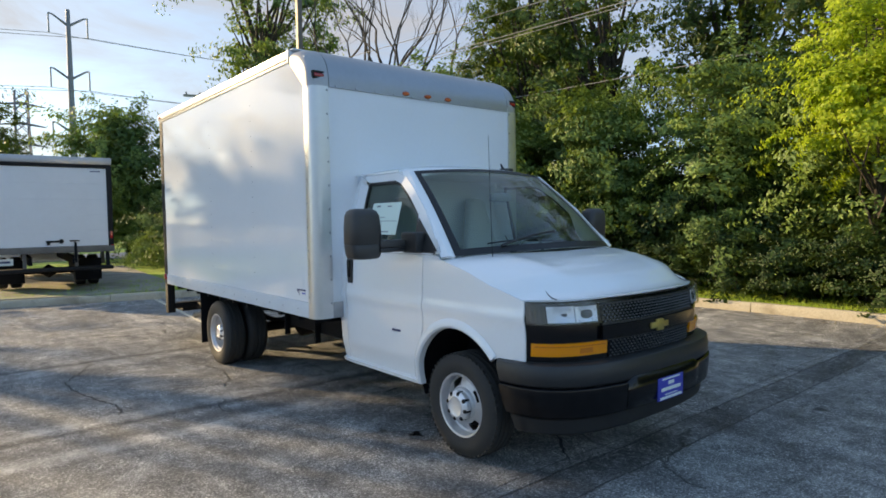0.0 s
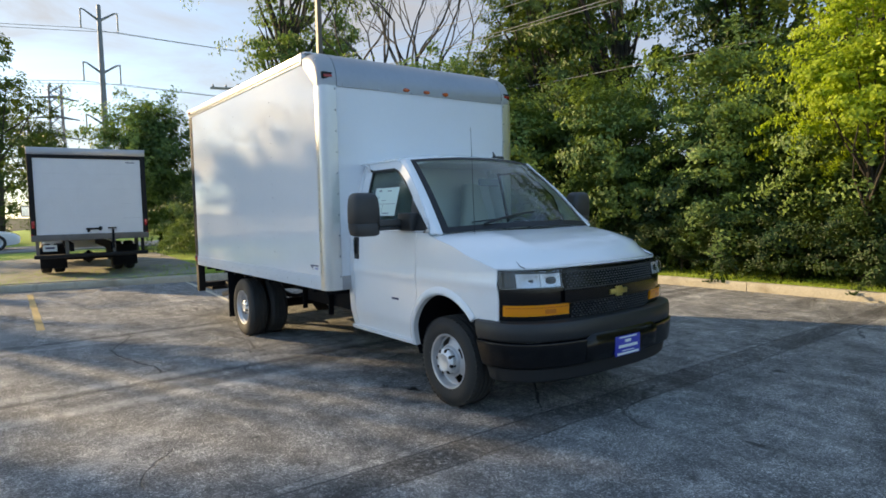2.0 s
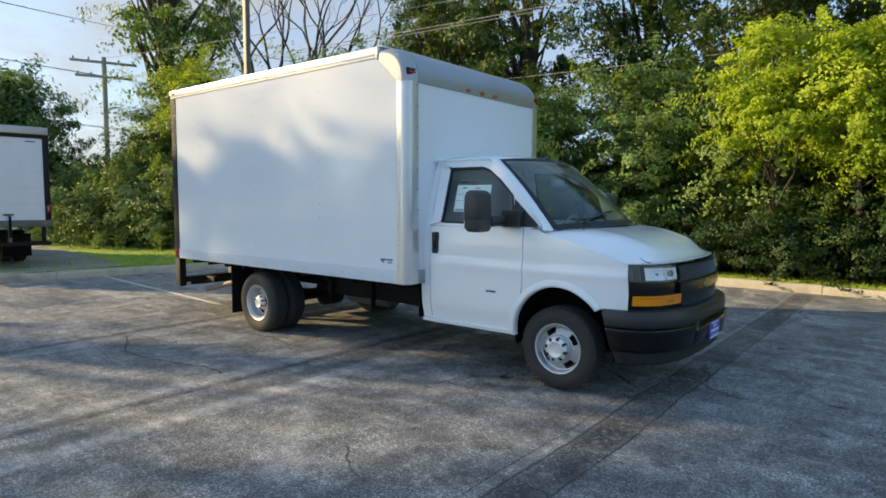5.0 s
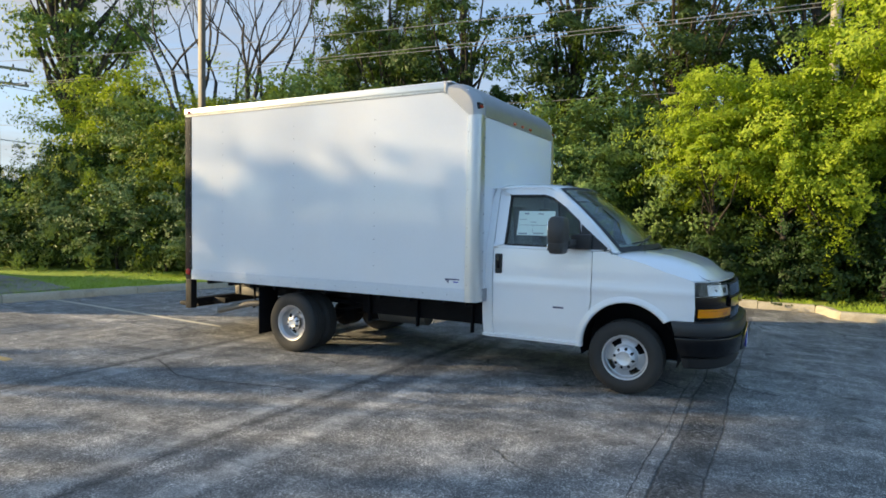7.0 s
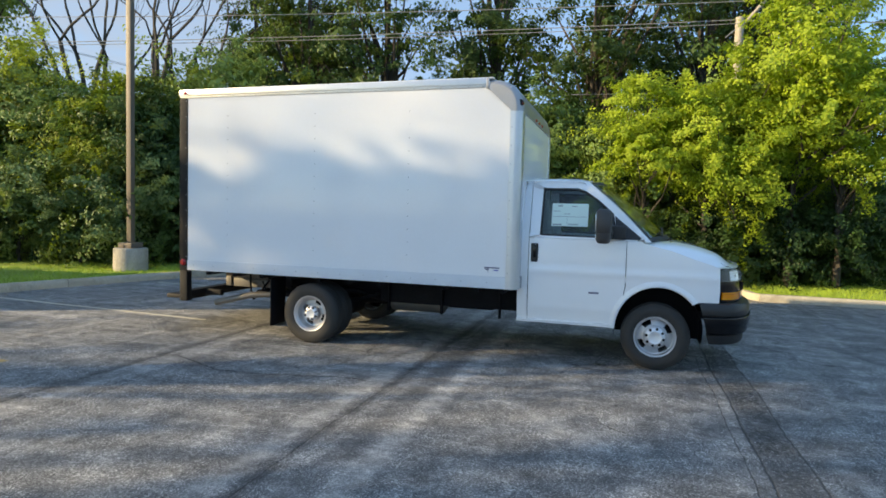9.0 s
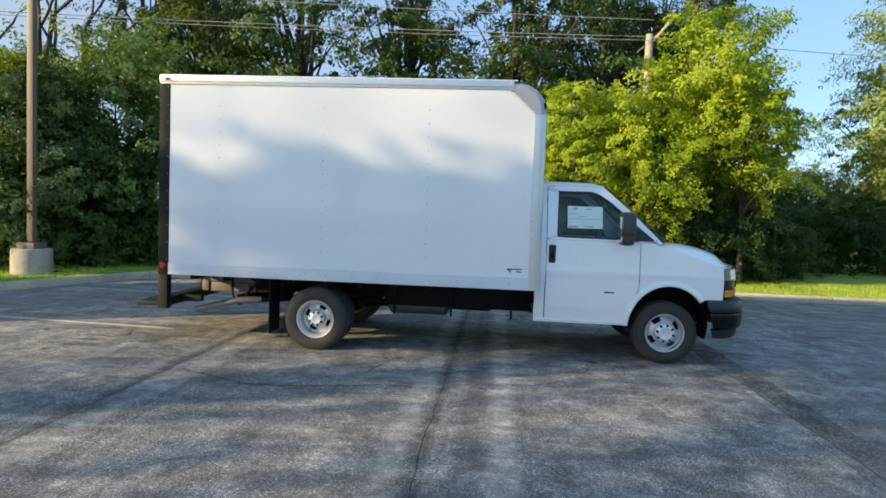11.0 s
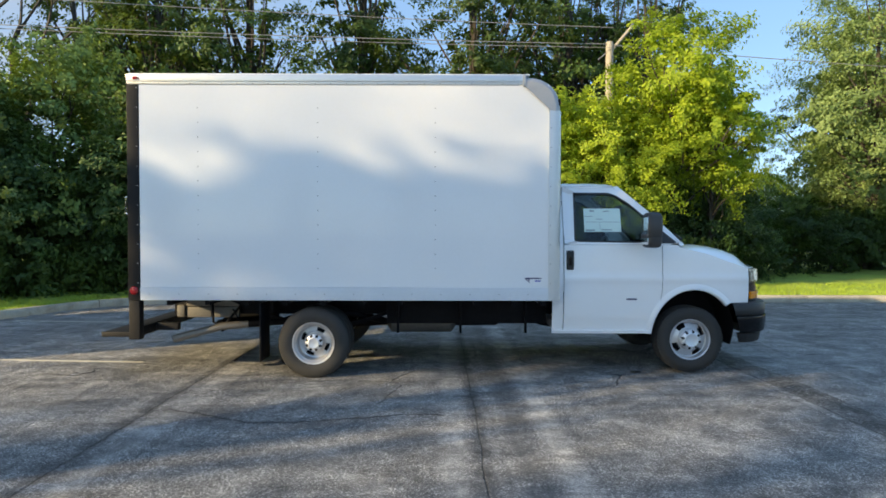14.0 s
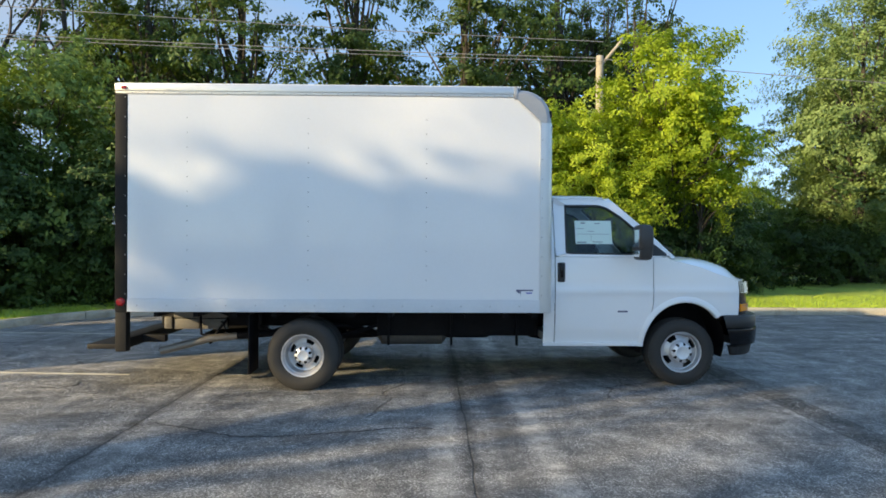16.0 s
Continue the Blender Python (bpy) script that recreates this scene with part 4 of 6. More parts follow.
bmesh.ops.rotate(lamp, verts=lamp.verts, cent=(0, 0, 0), matrix=Matrix.Rotation(math.pi / 2, 3, 'Z'))
bmesh.ops.scale(lamp, vec=(1, 1, 0.5), verts=lamp.verts)
pieces("clearance_lamp", lamp, M_ORANGE, truck, [(2.570, y, 2.812) for y in (-0.265, -0.01, 0.24)])
# rivets along rails and posts
rivet = lathe([(0.0, -0.004), (0.004, -0.0035), (0.0065, 0.0)], 8)
spots = [(x, -YB - 0.013, ZB + 0.05) for x in [X0 + 0.1 + 0.3 * k for k in range(14)]]
spots += [(X0 - 0.02, -YB - 0.009, z) for z in [1.0 + 0.2 * k for k in range(11)]]
spots += [(X1 + 0.02, -YB - 0.015, z) for z in [1.0 + 0.2 * k for k in range(9)]]
spots += [(x, -YB - 0.001, z) for x in (-1.17, 0.06, 1.27) for z in [1.15 + 0.15 * k for k in range(12)]]
spots += [(x, -YB - 0.013, ZT - 0.055) for x in [X0 + 0.05 + 0.16 * k for k in range(25)]]
pieces("rivet", rivet, M_ALU, truck, spots)
front_rivet = lathe([(0.0, -0.006), (0.006, -0.005), (0.010, 0.0)], 8)
bmesh.ops.rotate(front_rivet, verts=front_rivet.verts, cent=(0, 0, 0), matrix=Matrix.Rotation(math.pi / 2, 3, 'Z'))
pieces("rivet", front_rivet, M_ALU, truck, [(X1 + 0.136, s * 1.085, z) for s in (-1, 1) for z in [0.95 + 0.2 * k for k in range(10)]] + [(2.576, y, 2.79) for y in [-1.0 + 0.2 * k for k in range(11)]])
# maker's decal as plain bars
bm = block(2.20, 2.37, -YB - 0.0025, -YB - 0.001, 1.045, 1.058)
for k in range(5):
    block(2.20 + 0.012 * k, 2.25 - 0.002 * k, -YB - 0.0025, -YB - 0.001, 1.038 - 0.009 * k, 1.044 - 0.009 * k, bm=bm)
part("decal", bm, M_NAVY, truck, "small dark blue maker's decal")
part("decal", block(2.30, 2.36, -YB - 0.0025, -YB - 0.001, 1.018, 1.03), M_BLUE, truck)
# ---- cab ----
BELT = 1.40


def half_width(x, z):
    """Half the cab's width at a station and height."""
    plan = 0.985 - (0.05 * ((x - 4.15) / 0.5) ** 2 if x > 4.15 else 0) - (0.012 if x < 2.62 else 0)
    if z > BELT:
        return plan - 0.018 - 0.27 * (z - BELT) - 0.05 * max(0, z - 1.9) ** 1
    t = (z - 0.98) / 0.5
    ridge = 0.011 * math.exp(-((z - 1.03) / 0.035) ** 2)
    return plan + ridge - 0.022 * t * t - (0.03 * ((0.62 - z) / 0.17) if z < 0.62 else 0)


def skin(s, push=0.0):
    return lambda u, v: (u, s * (half_width(u, v) + push), v)


def arc(cx, cz, a, b, d0, d1, n):
    return [(cx + a * math.cos(radians(d0 + (d1 - d0) * k / n)), cz + b * math.sin(radians(d0 + (d1 - d0) * k / n))) for k in range(n + 1)]


def nose_x(y):
    y = abs(y)
    return 4.965 - 0.16 * y * y - 0.20 * (y / 0.93) ** 8


HOOD = [(3.9, 1.405), (4.05, 1.405), (4.2, 1.40), (4.41, 1.365), (4.58, 1.315), (4.72, 1.255), (4.82, 1.20), (4.9, 1.14), (5.0, 1.05)]


def hood_z(x):
    return smooth_interp(HOOD, x)


ARCH = arc(4.06, 0.43, 0.455, 0.49, 180, 40, 22)


def brow(x):
    """How far the bonnet's edge drops below its crown."""
    return 0.03 + 0.105 * min(1, max(0, (x - 3.9) / 0.5))


def shoulder(x):
    return hood_z(x) - brow(x) - 0.008


for s in (-1, 1):
    door = part("door", sheet([(2.655, 0.475), (3.585, 0.475), (3.60, 0.52), (3.625, 0.64), (3.69, 0.80), (3.708, 0.9), (3.708, 1.395), (2.655, 1.395)], skin(s), 0.03, 0.025), M_WHITE, truck, "white cab door with a black handle")
    # rocker crease and waist crease are caught by the light
    part("sill", sheet([(2.53, 0.445), (3.60, 0.445), (3.60, 0.474), (2.53, 0.474)], skin(s, -0.004), 0.1, 0.03), M_WHITE, truck)
    part("cab_corner", sheet([(2.53, 0.475), (2.645, 0.475), (2.645, 2.03), (2.60, 2.05), (2.56, 1.9), (2.53, 1.5)], skin(s), 0.06, 0.02), M_WHITE, truck)
    # upper door frame round the window
    ring_out = [(2.655, 1.40), (2.655, 2.025), (3.19, 2.025), (3.30, 1.985), (3.44, 1.885), (3.63, 1.72), (3.90, 1.42), (3.88, 1.40)]
    ring_in = [(2.765, 1.425), (2.775, 1.965), (3.16, 1.965), (3.25, 1.935), (3.39, 1.84), (3.56, 1.69), (3.615, 1.425), (3.60, 1.415)]
    bm = bmesh.new()
    for k in range(len(ring_out)):
        a, b, c, d = ring_out[k], ring_out[(k + 1) % 8], ring_in[(k + 1) % 8], ring_in[k]
        sheet([a, b, c, d], skin(s), 0.08, 0.0, bm=bm)
    bmesh.ops.remove_doubles(bm, verts=bm.verts, dist=0.001)
    part("window_frame", thicken(bm, 0.03), M_WHITE, door)
    seal = bmesh.new()
    outer = [(p[0] + (p[0] - 3.15) * -0.0 , p[1]) for p in ring_in]
    cx, cz = 3.16, 1.66
    inner = [(cx + (p[0] - cx) * 0.945, cz + (p[1] - cz) * 0.925) for p in ring_in]
    for k in range(8):
        sheet([outer[k], outer[(k + 1) % 8], inner[(k + 1) % 8], inner[k]], skin(s, -0.004), 0.1, 0.0, bm=seal)
    bmesh.ops.remove_doubles(seal, verts=seal.verts, dist=0.001)
    part("window_seal", thicken(seal, 0.02), M_SEAL, door, "black rubber window seal")
    pane = part("window_glass", sheet(outer, skin(s, -0.022), 0.12, 0.004), M_DOORGLASS, door, "tinted door glass")
    pane.visible_shadow = False
    part("mirror_sail", sheet([(3.605, 1.412), (3.575, 1.665), (3.86, 1.43), (3.86, 1.412)], skin(s, 0.004), 0.1, 0.012), M_PLASTIC, door, "black mirror mount panel")
    # handle
    y0 = half_width(2.72, 1.23)
    bm = block(2.677, 2.757, *sorted((s * (y0 - 0.01), s * (y0 + 0.012))), 1.125, 1.335, 0.018, 3)
    handle = part("handle", bm, M_PLASTIC, door, "black plastic door handle")
    part("handle_grip", block(2.70, 2.735, *sorted((s * (y0 + 0.012), s * (y0 + 0.028))), 1.175, 1.32, 0.008, 2), M_GLOSSBLACK, door)
    y0 = half_width(3.38, 0.815)
    part("badge", block(3.325, 3.435, *sorted((s * y0, s * (y0 + 0.004))), 0.803, 0.820, 0.002), M_NAVY, door, "small dark engine badge")
    # front wing with the wheel arch cut out
    outline = [(3.592, 0.475), (3.606, 0.475)] + ARCH + [(4.46, 0.77), (4.66, 0.77), (4.665, 0.9), (4.655, 1.14)]
    outline += [(x, shoulder(x)) for x in (4.62, 4.5, 4.4, 4.3, 4.2, 4.1, 4.0)] + [(3.90, 1.372), (3.87, 1.395), (3.716, 1.395), (3.716, 0.9), (3.698, 0.8), (3.633, 0.64), (3.608, 0.52)]
    wing = part("front_wing", sheet(outline, skin(s), 0.03, 0.012), M_WHITE, truck, "white front wing with a flared wheel arch")
    rows = []
    for u, v in ARCH:
        d = Vector((u - 4.06, (v - 0.43))).normalized()
        w = half_width(u, v)
        rows.append([(u + d.x * 0.055, s * (w + 0.002), v + d.y * 0.055), (u + d.x * 0.035, s * (w + 0.016), v + d.y * 0.035), (u + d.x * 0.004, s * (w + 0.018), v + d.y * 0.004), (u - d.x * 0.01, s * (w + 0.006), v - d.y * 0.01), (u - d.x * 0.012, s * (w - 0.04), v - d.y * 0.012)])
    part("arch_flare", grid(rows), M_WHITE, wing)
    liner = [[(u, s * yy, v) for yy in (half_width(u, v) - 0.012, 0.7, 0.5)] for u, v in arc(4.06, 0.43, 0.462, 0.497, 190, -15, 26)]
    part("wheel_liner", grid(liner), M_CHASSIS, truck, "dark wheel arch liner")
    part("liner_back", sheet(arc(4.06, 0.43, 0.462, 0.497, 190, -15, 20), lambda u, v: (u, s * 0.5, v), 0.3), M_CHASSIS, truck)
    # wing mirror on its arm
    rows = []
    for z, half, deep, mid in ((1.372, 0.06, 0.03, 1.315), (1.376, 0.095, 0.05, 1.315), (1.39, 0.118, 0.062, 1.318), (1.425, 0.128, 0.068, 1.32), (1.475, 0.131, 0.070, 1.322), (1.480, 0.126, 0.066, 1.322), (1.486, 0.131, 0.072, 1.322), (1.60, 0.127, 0.076, 1.324), (1.68, 0.118, 0.074, 1.326), (1.712, 0.104, 0.064, 1.328), (1.728, 0.08, 0.044, 1.33), (1.732, 0.05, 0.02, 1.33)):
        ring = []
        for k in range(28):
            c, q = math.cos(k * math.tau / 28), math.sin(k * math.tau / 28)
            ex = math.copysign(abs(c) ** 0.42, c) * deep * (1.0 if c < 0 else 1.15)
            ring.append((3.472 + ex, s * (mid + math.copysign(abs(q) ** 0.42, q) * half * (1 - 0.12 * max(0, c))), z))
        rows.append(ring)
    bm = grid(rows, close=True)
    bm.verts.ensure_lookup_table()
    bm.faces.new(bm.verts[:28])
    bm.faces.new(bm.verts[-28:])
    mirror = part("wing_mirror", bm, M_MIRRORCASE, truck, "large black towing mirror on a thick arm", smooth=50)
    part("mirror_glass", block(3.396, 3.403, *sorted((s * 1.225, s * 1.425)), 1.505, 1.68, 0.003), M_CHROME, mirror)
    part("mirror_glass", block(3.398, 3.406, *sorted((s * 1.225, s * 1.425)), 1.405, 1.468, 0.003), M_CHROME, mirror)
    part("mirror_arm", block(3.47, 3.565, *sorted((s * 0.98, s * 1.23)), 1.452, 1.507, 0.014, 3), M_MIRRORCASE, mirror)
    part("mirror_arm", block(3.48, 3.56, *sorted((s * 0.98, s * 1.23)), 1.418, 1.449, 0.010, 2), M_PLASTIC, mirror)
    part("mirror_foot", block(3.50, 3.70, *sorted((s * 0.93, s * 1.02)), 1.408, 1.56, 0.025, 3), M_PLASTIC, mirror)

# roof, pillars, rear wall
rows = []
for x in (2.53, 2.56, 2.65, 2.8, 3.0, 3.15, 3.25, 3.31):
    drop = 0.07 * max(0, (2.62 - x) / 0.09) ** 2 + 0.06 * max(0, (x - 3.1) / 0.21) ** 2
    edge = half_width(x, 2.03)
    row = []
    for k in range(17):
        f = -1 + k / 8
        row.append((x + 0.10 * (1 - f * f) * max(0, (x - 2.9) / 0.4), f * edge, 2.10 - drop - 0.022 * f * f - 0.055 * abs(f) ** 8))
    rows.append(row)
part("roof", thicken(grid(rows), 0.02), M_WHITE, truck, "white cab roof")
part("drip_rail", block(2.56, 3.2, -0.815, -0.80, 2.03, 2.045, 0.004), M_WHITE, truck)
part("drip_rail", block(2.56, 3.2, 0.80, 0.815, 2.03, 2.045, 0.004), M_WHITE, truck)


def screen_point(u, v, out=0.0):
    """The windscreen: u -1..1 across, v 0 at the cowl, 1 at the roof."""
    w = 0.885 - 0.16 * v
    x = (3.965 + 0.23 * (1 - u * u)) * (1 - v) + (3.285 + 0.12 * (1 - u * u)) * v
    z = 1.385 + (2.03 - 1.385) * v + 0.03 * (1 - u * u) + 0.03 * math.sin(v * math.pi)
    return (x + out * 0.68, u * w, z + out * 0.73)


U = [-1 + k / 12 for k in range(25)]
V = [k / 8 for k in range(9)]
pane = part("windscreen", thicken(grid([[screen_point(u * 0.985, 0.02 + 0.96 * v) for u in U] for v in V]), 0.006), M_GLASS, truck, "clear sloping windscreen")
pane.visible_shadow = False
bm = bmesh.new()
for band in ([[(u, v) for u in U] for v in (0.0, 0.06)], [[(u, v) for u in U] for v in (0.955, 1.0)], [[(-1 + d, v) for v in V] for d in (0.0, 0.06)], [[(1 - d, v) for v in V] for d in (0.0, 0.06)]):
    grid([[screen_point(u, v, 0.006) for u, v in r] for r in band], bm=bm)
part("windscreen_seal", bm, M_SEAL, truck, "black windscreen surround")
for s in (-1, 1):
    rows = []
    for k in range(11):
        v = k / 10
        p = Vector(screen_point(s, v, 0.004))
        zz = p.z
        xx = 3.90 - (zz - 1.41) * (3.90 - 3.28) / (1.99 - 1.41)
        q = Vector((xx - 0.01, s * half_width(xx, zz), zz - 0.0))
        mid = (p + q) / 2 + Vector((0.02, s * 0.012, 0.006))
        rows.append([tuple(p), tuple(p.lerp(mid, 0.6)), tuple(mid), tuple(q.lerp(mid, 0.5)), tuple(q)])
    part("screen_pillar", thicken(grid(rows), 0.02), M_WHITE, truck, "white windscreen pillar")
part("cab_rear_wall", block(2.535, 2.56, -0.80, 0.80, 0.8, 2.03), M_HEADLINER, truck, "pale grey cab rear wall")
part("cab_floor", block(2.55, 3.56, -0.86, 0.86, 0.48, 0.56), M_DASH, truck)
part("firewall", block(3.95, 4.0, -0.86, 0.86, 0.97, 1.36), M_DASH, truck)
part("headliner", block(2.56, 3.28, -0.76, 0.76, 2.02, 2.035), M_HEADLINER, truck)

# bonnet
def bonnet_point(f, g):
    """f 0 at the cowl to 1 at the nose, g -1..1 across."""
    xa = 3.885 + 0.32 * (1 - g * g)
    x = xa + (nose_x(g * 0.93) - 0.035 - xa) * f
    y = g * (half_width(min(x, 4.66), 1.28) - 0.004 - 0.03 * max(0, f - 0.8))
    z = hood_z(x) - brow(x) * abs(g) ** 7 - 0.010 * abs(g) ** 2 + 0.012 * max(0, 1 - abs(abs(g) - 0.62) / 0.12) * min(1, 4 * f * (1 - f)) * 0.7
    e = min(1, max(0, (f - 0.72) / 0.28))
    e = e * e * (3 - 2 * e)
    return (x, y, z + (1.145 + 0.012 * (1 - g * g) - z) * e)


bonnet = part("bonnet", thicken(grid([[bonnet_point(i / 21, -1 + k / 16) for k in range(33)] for i in range(22)]), 0.012), M_WHITE, truck, "white sloping bonnet")
for s in (-1, 1):
    part("shut_line", tube([bonnet_point(0.995 - 0.020 * k, s * (0.845 - 0.003 * k)) for k in range(8)], [0.006, 0.006, 0.006, 0.005, 0.004, 0.003, 0.002, 0.001], 6), M_SEAL, bonnet, "dark bonnet shut line")
part("cowl", thicken(grid([[(screen_point(u, 0.0)[0] + d, screen_point(u, 0)[1], screen_point(u, 0)[2] - 0.012 - 0.3 * d) for u in [0.93 * q for q in U]] for d in (-0.03, 0.05)]), 0.01), M_PLASTIC, truck)
for a, b in ((-0.62, 0.02), (0.0, 0.62)):
    p = [Vector(screen_point(a + (b - a) * k / 6, 0.05 + 0.10 * math.sin(k / 6 * 1.5), 0.022)) for k in range(7)]
    arm = part("wiper", tube([tuple(q) for q in p], 0.009, 8), M_PLASTIC, truck, "black windscreen wiper")
    part("wiper_blade", tube([tuple(Vector(screen_point(a - 0.10 + (b - a) * 0.9 * k / 6, 0.085 + 0.03 * k / 6, 0.012))) for k in range(7)], 0.006, 6), M_SEAL, arm)
part("aerial", tube([(4.17, -0.72, 1.34), (4.16, -0.72, 1.6), (4.14, -0.72, 2.22)], [0.003, 0.002, 0.0015], 6), M_BLACKFRAME, truck, "thin black radio aerial")
part("aerial_base", lathe([(0.02, 0), (0.014, 0.02), (0.0, 0.03)], 12), M_PLASTIC, truck)
truck.children[-1].matrix_basis = Matrix.Translation((4.17, -0.72, 1.345)) @ Matrix.Rotation(math.pi / 2, 4, 'X')
bm = block(3.0, 3.12, 0.50, 0.58, 2.085, 2.12, 0.01)
tube([(3.03, 0.54, 2.1), (2.99, 0.54, 2.17)], [0.02, 0.006], 8, bm=bm)
part("roof_antenna", bm, M_PLASTIC, truck, "small black roof antenna")

# nose: dark surround, lamps, grilles
def nose(y, z, out=0.0):
    lean = 0.16 * max(0, z - 0.98) + 0.05 * max(0, 0.9 - z)
    return (nose_x(y) - lean + out, y, z)


def nose_band(y0, y1, z0, z1, out, thick, n=24, m=5, z_fn=None):
    rows = []
    for j in range(m + 1):
        row = []
        for k in range(n + 1):
            y = y0 + (y1 - y0) * k / n
            lo, hi = (z0, z1) if z_fn is None else z_fn(y)
            z = lo + (hi - lo) * j / m
            d = nose(y, z, out)
            ny = 0.0
            if abs(y) > 0.6:
                ny = math.copysign(out, y) * min(1, (abs(y) - 0.6) / 0.2)
            row.append((d[0], d[1] + ny, d[2]))
        rows.append(row)
    return thicken(grid(rows), thick)


part("nose_surround", nose_band(-0.925, 0.925, 0.74, 1.135, 0.0, 0.03, 48, 8), M_GLOSSBLACK, truck, "dark plastic grille surround")
part("nose_bar", nose_band(-0.54, 0.54, 0.895, 0.98, 0.028, 0.024, 24, 4), M_GLOSSBLACK, truck, "dark plastic grille bar")
for s in (-1, 1):
    a, b = sorted((s * 0.545, s * 0.912))
    housing = part("headlamp", nose_band(a, b, 1.008, 1.128, 0.006, 0.02, 16, 4), M_HOUSING, truck, "clear wraparound headlamp in a dark housing")
    for lo, hi, z0, z1 in ((0.556, 0.700, 1.014, 1.108), (0.704, 0.838, 1.014, 1.112)):
        a2, b2 = sorted((s * lo, s * hi))
        bowl = nose_band(a2, b2, z0, z1, 0.012, 0.004, 10, 6)
        mid = (lo + hi) / 2
        for v in bowl.verts:
            v.co.x -= 0.010 * max(0, 1 - ((abs(v.co.y) - mid) / (hi - lo) * 2) ** 2) * max(0, 1 - ((v.co.z - 1.06) / 0.045) ** 2)
        part("reflector", bowl, M_REFLECTOR, housing, "bright lamp reflector")
    for k in range(4):
        a2, b2 = sorted((s * (0.848 + 0.016 * k), s * (0.851 + 0.016 * k)))
        part("bezel_rib", nose_band(a2, b2, 1.02, 1.112, 0.014, 0.006, 2, 3), M_GREYBRACKET, housing)
    lens = part("lens", nose_band(a, b, 1.003, 1.137, 0.026, 0.004, 16, 4), M_LENS, housing)
    lens.visible_shadow = False
    a, b = sorted((s * 0.49, s * 0.90))
    turn = part("turn_lamp", nose_band(a, b, 0.81, 0.888, 0.014, 0.015, 20, 3), M_AMBER, truck, "amber turn signal lens")
    part("lens_rib", nose_band(a + 0.01, b - 0.01, 0.866, 0.872, 0.017, 0.004, 20, 1), M_AMBERDARK, turn)
    a, b = sorted((s * 0.60, s * 0.68))
    part("bulb_cell", nose_band(a, b, 0.825, 0.856, 0.016, 0.004, 6, 1), M_AMBERDARK, turn)


def grille(z0, z1, w):
    """A dark backing with rows of slanting studs before it."""
    back = part("grille", nose_band(-w, w, z0, z1, 0.004, 0.006, 24, 3), M_GLOSSBLACK, truck, "black honeycomb grille insert")
    part("grille_rim", join(nose_band(-w - 0.012, w + 0.012, z1, z1 + 0.012, 0.014, 0.012, 24, 1), nose_band(-w - 0.012, w + 0.012, z0 - 0.012, z0, 0.014, 0.012, 24, 1)), M_PLASTIC, back)
    bm = bmesh.new()
    nz = int((z1 - z0) / 0.0165)
    for r in range(nz):
        for c in range(int(2 * w / 0.034)):
            y = -w + 0.017 + 0.034 * c + (0.017 if r % 2 else 0)
            if abs(y) > w - 0.008:
                continue
            z = z0 + (r + 0.5) * (z1 - z0) / nz
            x = nose(y, z)[0] + 0.008
            q = [bm.verts.new((x, y + dy, z + dz)) for dy, dz in ((-0.013, 0), (0, -0.0075), (0.013, 0), (0, 0.0075))]
            tip = [bm.verts.new((x + 0.010, y + dy, z + dz)) for dy, dz in ((-0.006, 0), (0, -0.003), (0.006, 0), (0, 0.003))]
            for k in range(4):
                bm.faces.new((q[k], q[(k + 1) % 4], tip[(k + 1) % 4], tip[k]))
            bm.faces.new(tip)
    tagged(part("grille_mesh", bm, M_GRILLE, back, smooth=0), kind="stuff")


M_GRILLE = surface("dark_satin_grille", (0.16, 0.163, 0.168), 0.25, 0.4, dirt=0.2, relief=0.0)
grille(0.995, 1.105, 0.515)
grille(0.775, 0.885, 0.47)
# plain gold badge
bm = block(4.99, 5.005, -0.10, 0.10, 0.915, 0.955, 0.006)
block(4.991, 5.008, -0.038, 0.038, 0.897, 0.973, 0.006, bm=bm)
part("badge", bm, M_GOLD, truck, "plain gold cross-shaped grille badge")

# bumper
def bumper_plan(f):
    """f -1..1 round the front, from one arch to the other."""
    s = -1 if f < 0 else 1
    f = abs(f)
    a = (1 - f) * math.pi / 2
    return 4.47 + 0.575 * math.sin(a) ** 0.70, s * 0.99 * math.cos(a) ** 0.70


def bumper_band(profile, n=60):
    rows = []
    fs = [-1 + 2 * k / n for k in range(n + 1)]
    pts = [Vector(bumper_plan(f)) for f in fs]
    for i, p in enumerate(pts):
        a, b = pts[max(i - 1, 0)], pts[min(i + 1, n)]
        t = (b - a).normalized()
        nn = Vector((t.y, -t.x))
        rake = 0.26 * max(0.0, (abs(fs[i]) - 0.86) / 0.14)
        rows.append([(p.x + nn.x * d + rake * max(0.0, 0.76 - z), p.y + nn.y * d, z) for d, z in profile])
    return grid(rows)


part("bumper", bumper_band([(-0.12, 0.775), (-0.02, 0.773), (-0.004, 0.765), (0.004, 0.745), (0.009, 0.70), (0.006, 0.65), (0.0, 0.640), (-0.012, 0.633)]), M_BUMPER, truck, "dark grey plastic front bumper")
part("bumper_lower", bumper_band([(-0.010, 0.632), (0.008, 0.630), (0.015, 0.624), (0.017, 0.612), (0.014, 0.56), (0.008, 0.50), (0.0, 0.458), (-0.014, 0.448), (-0.03, 0.444), (-0.12, 0.44)]), M_GLOSSBLACK, truck, "gloss black lower bumper")
part("air_dam", bumper_band([(-0.06, 0.443), (-0.035, 0.436), (-0.05, 0.35), (-0.065, 0.335), (-0.09, 0.335), (-0.09, 0.44)]), M_DAM, truck, "dark plastic air dam")
rows = []
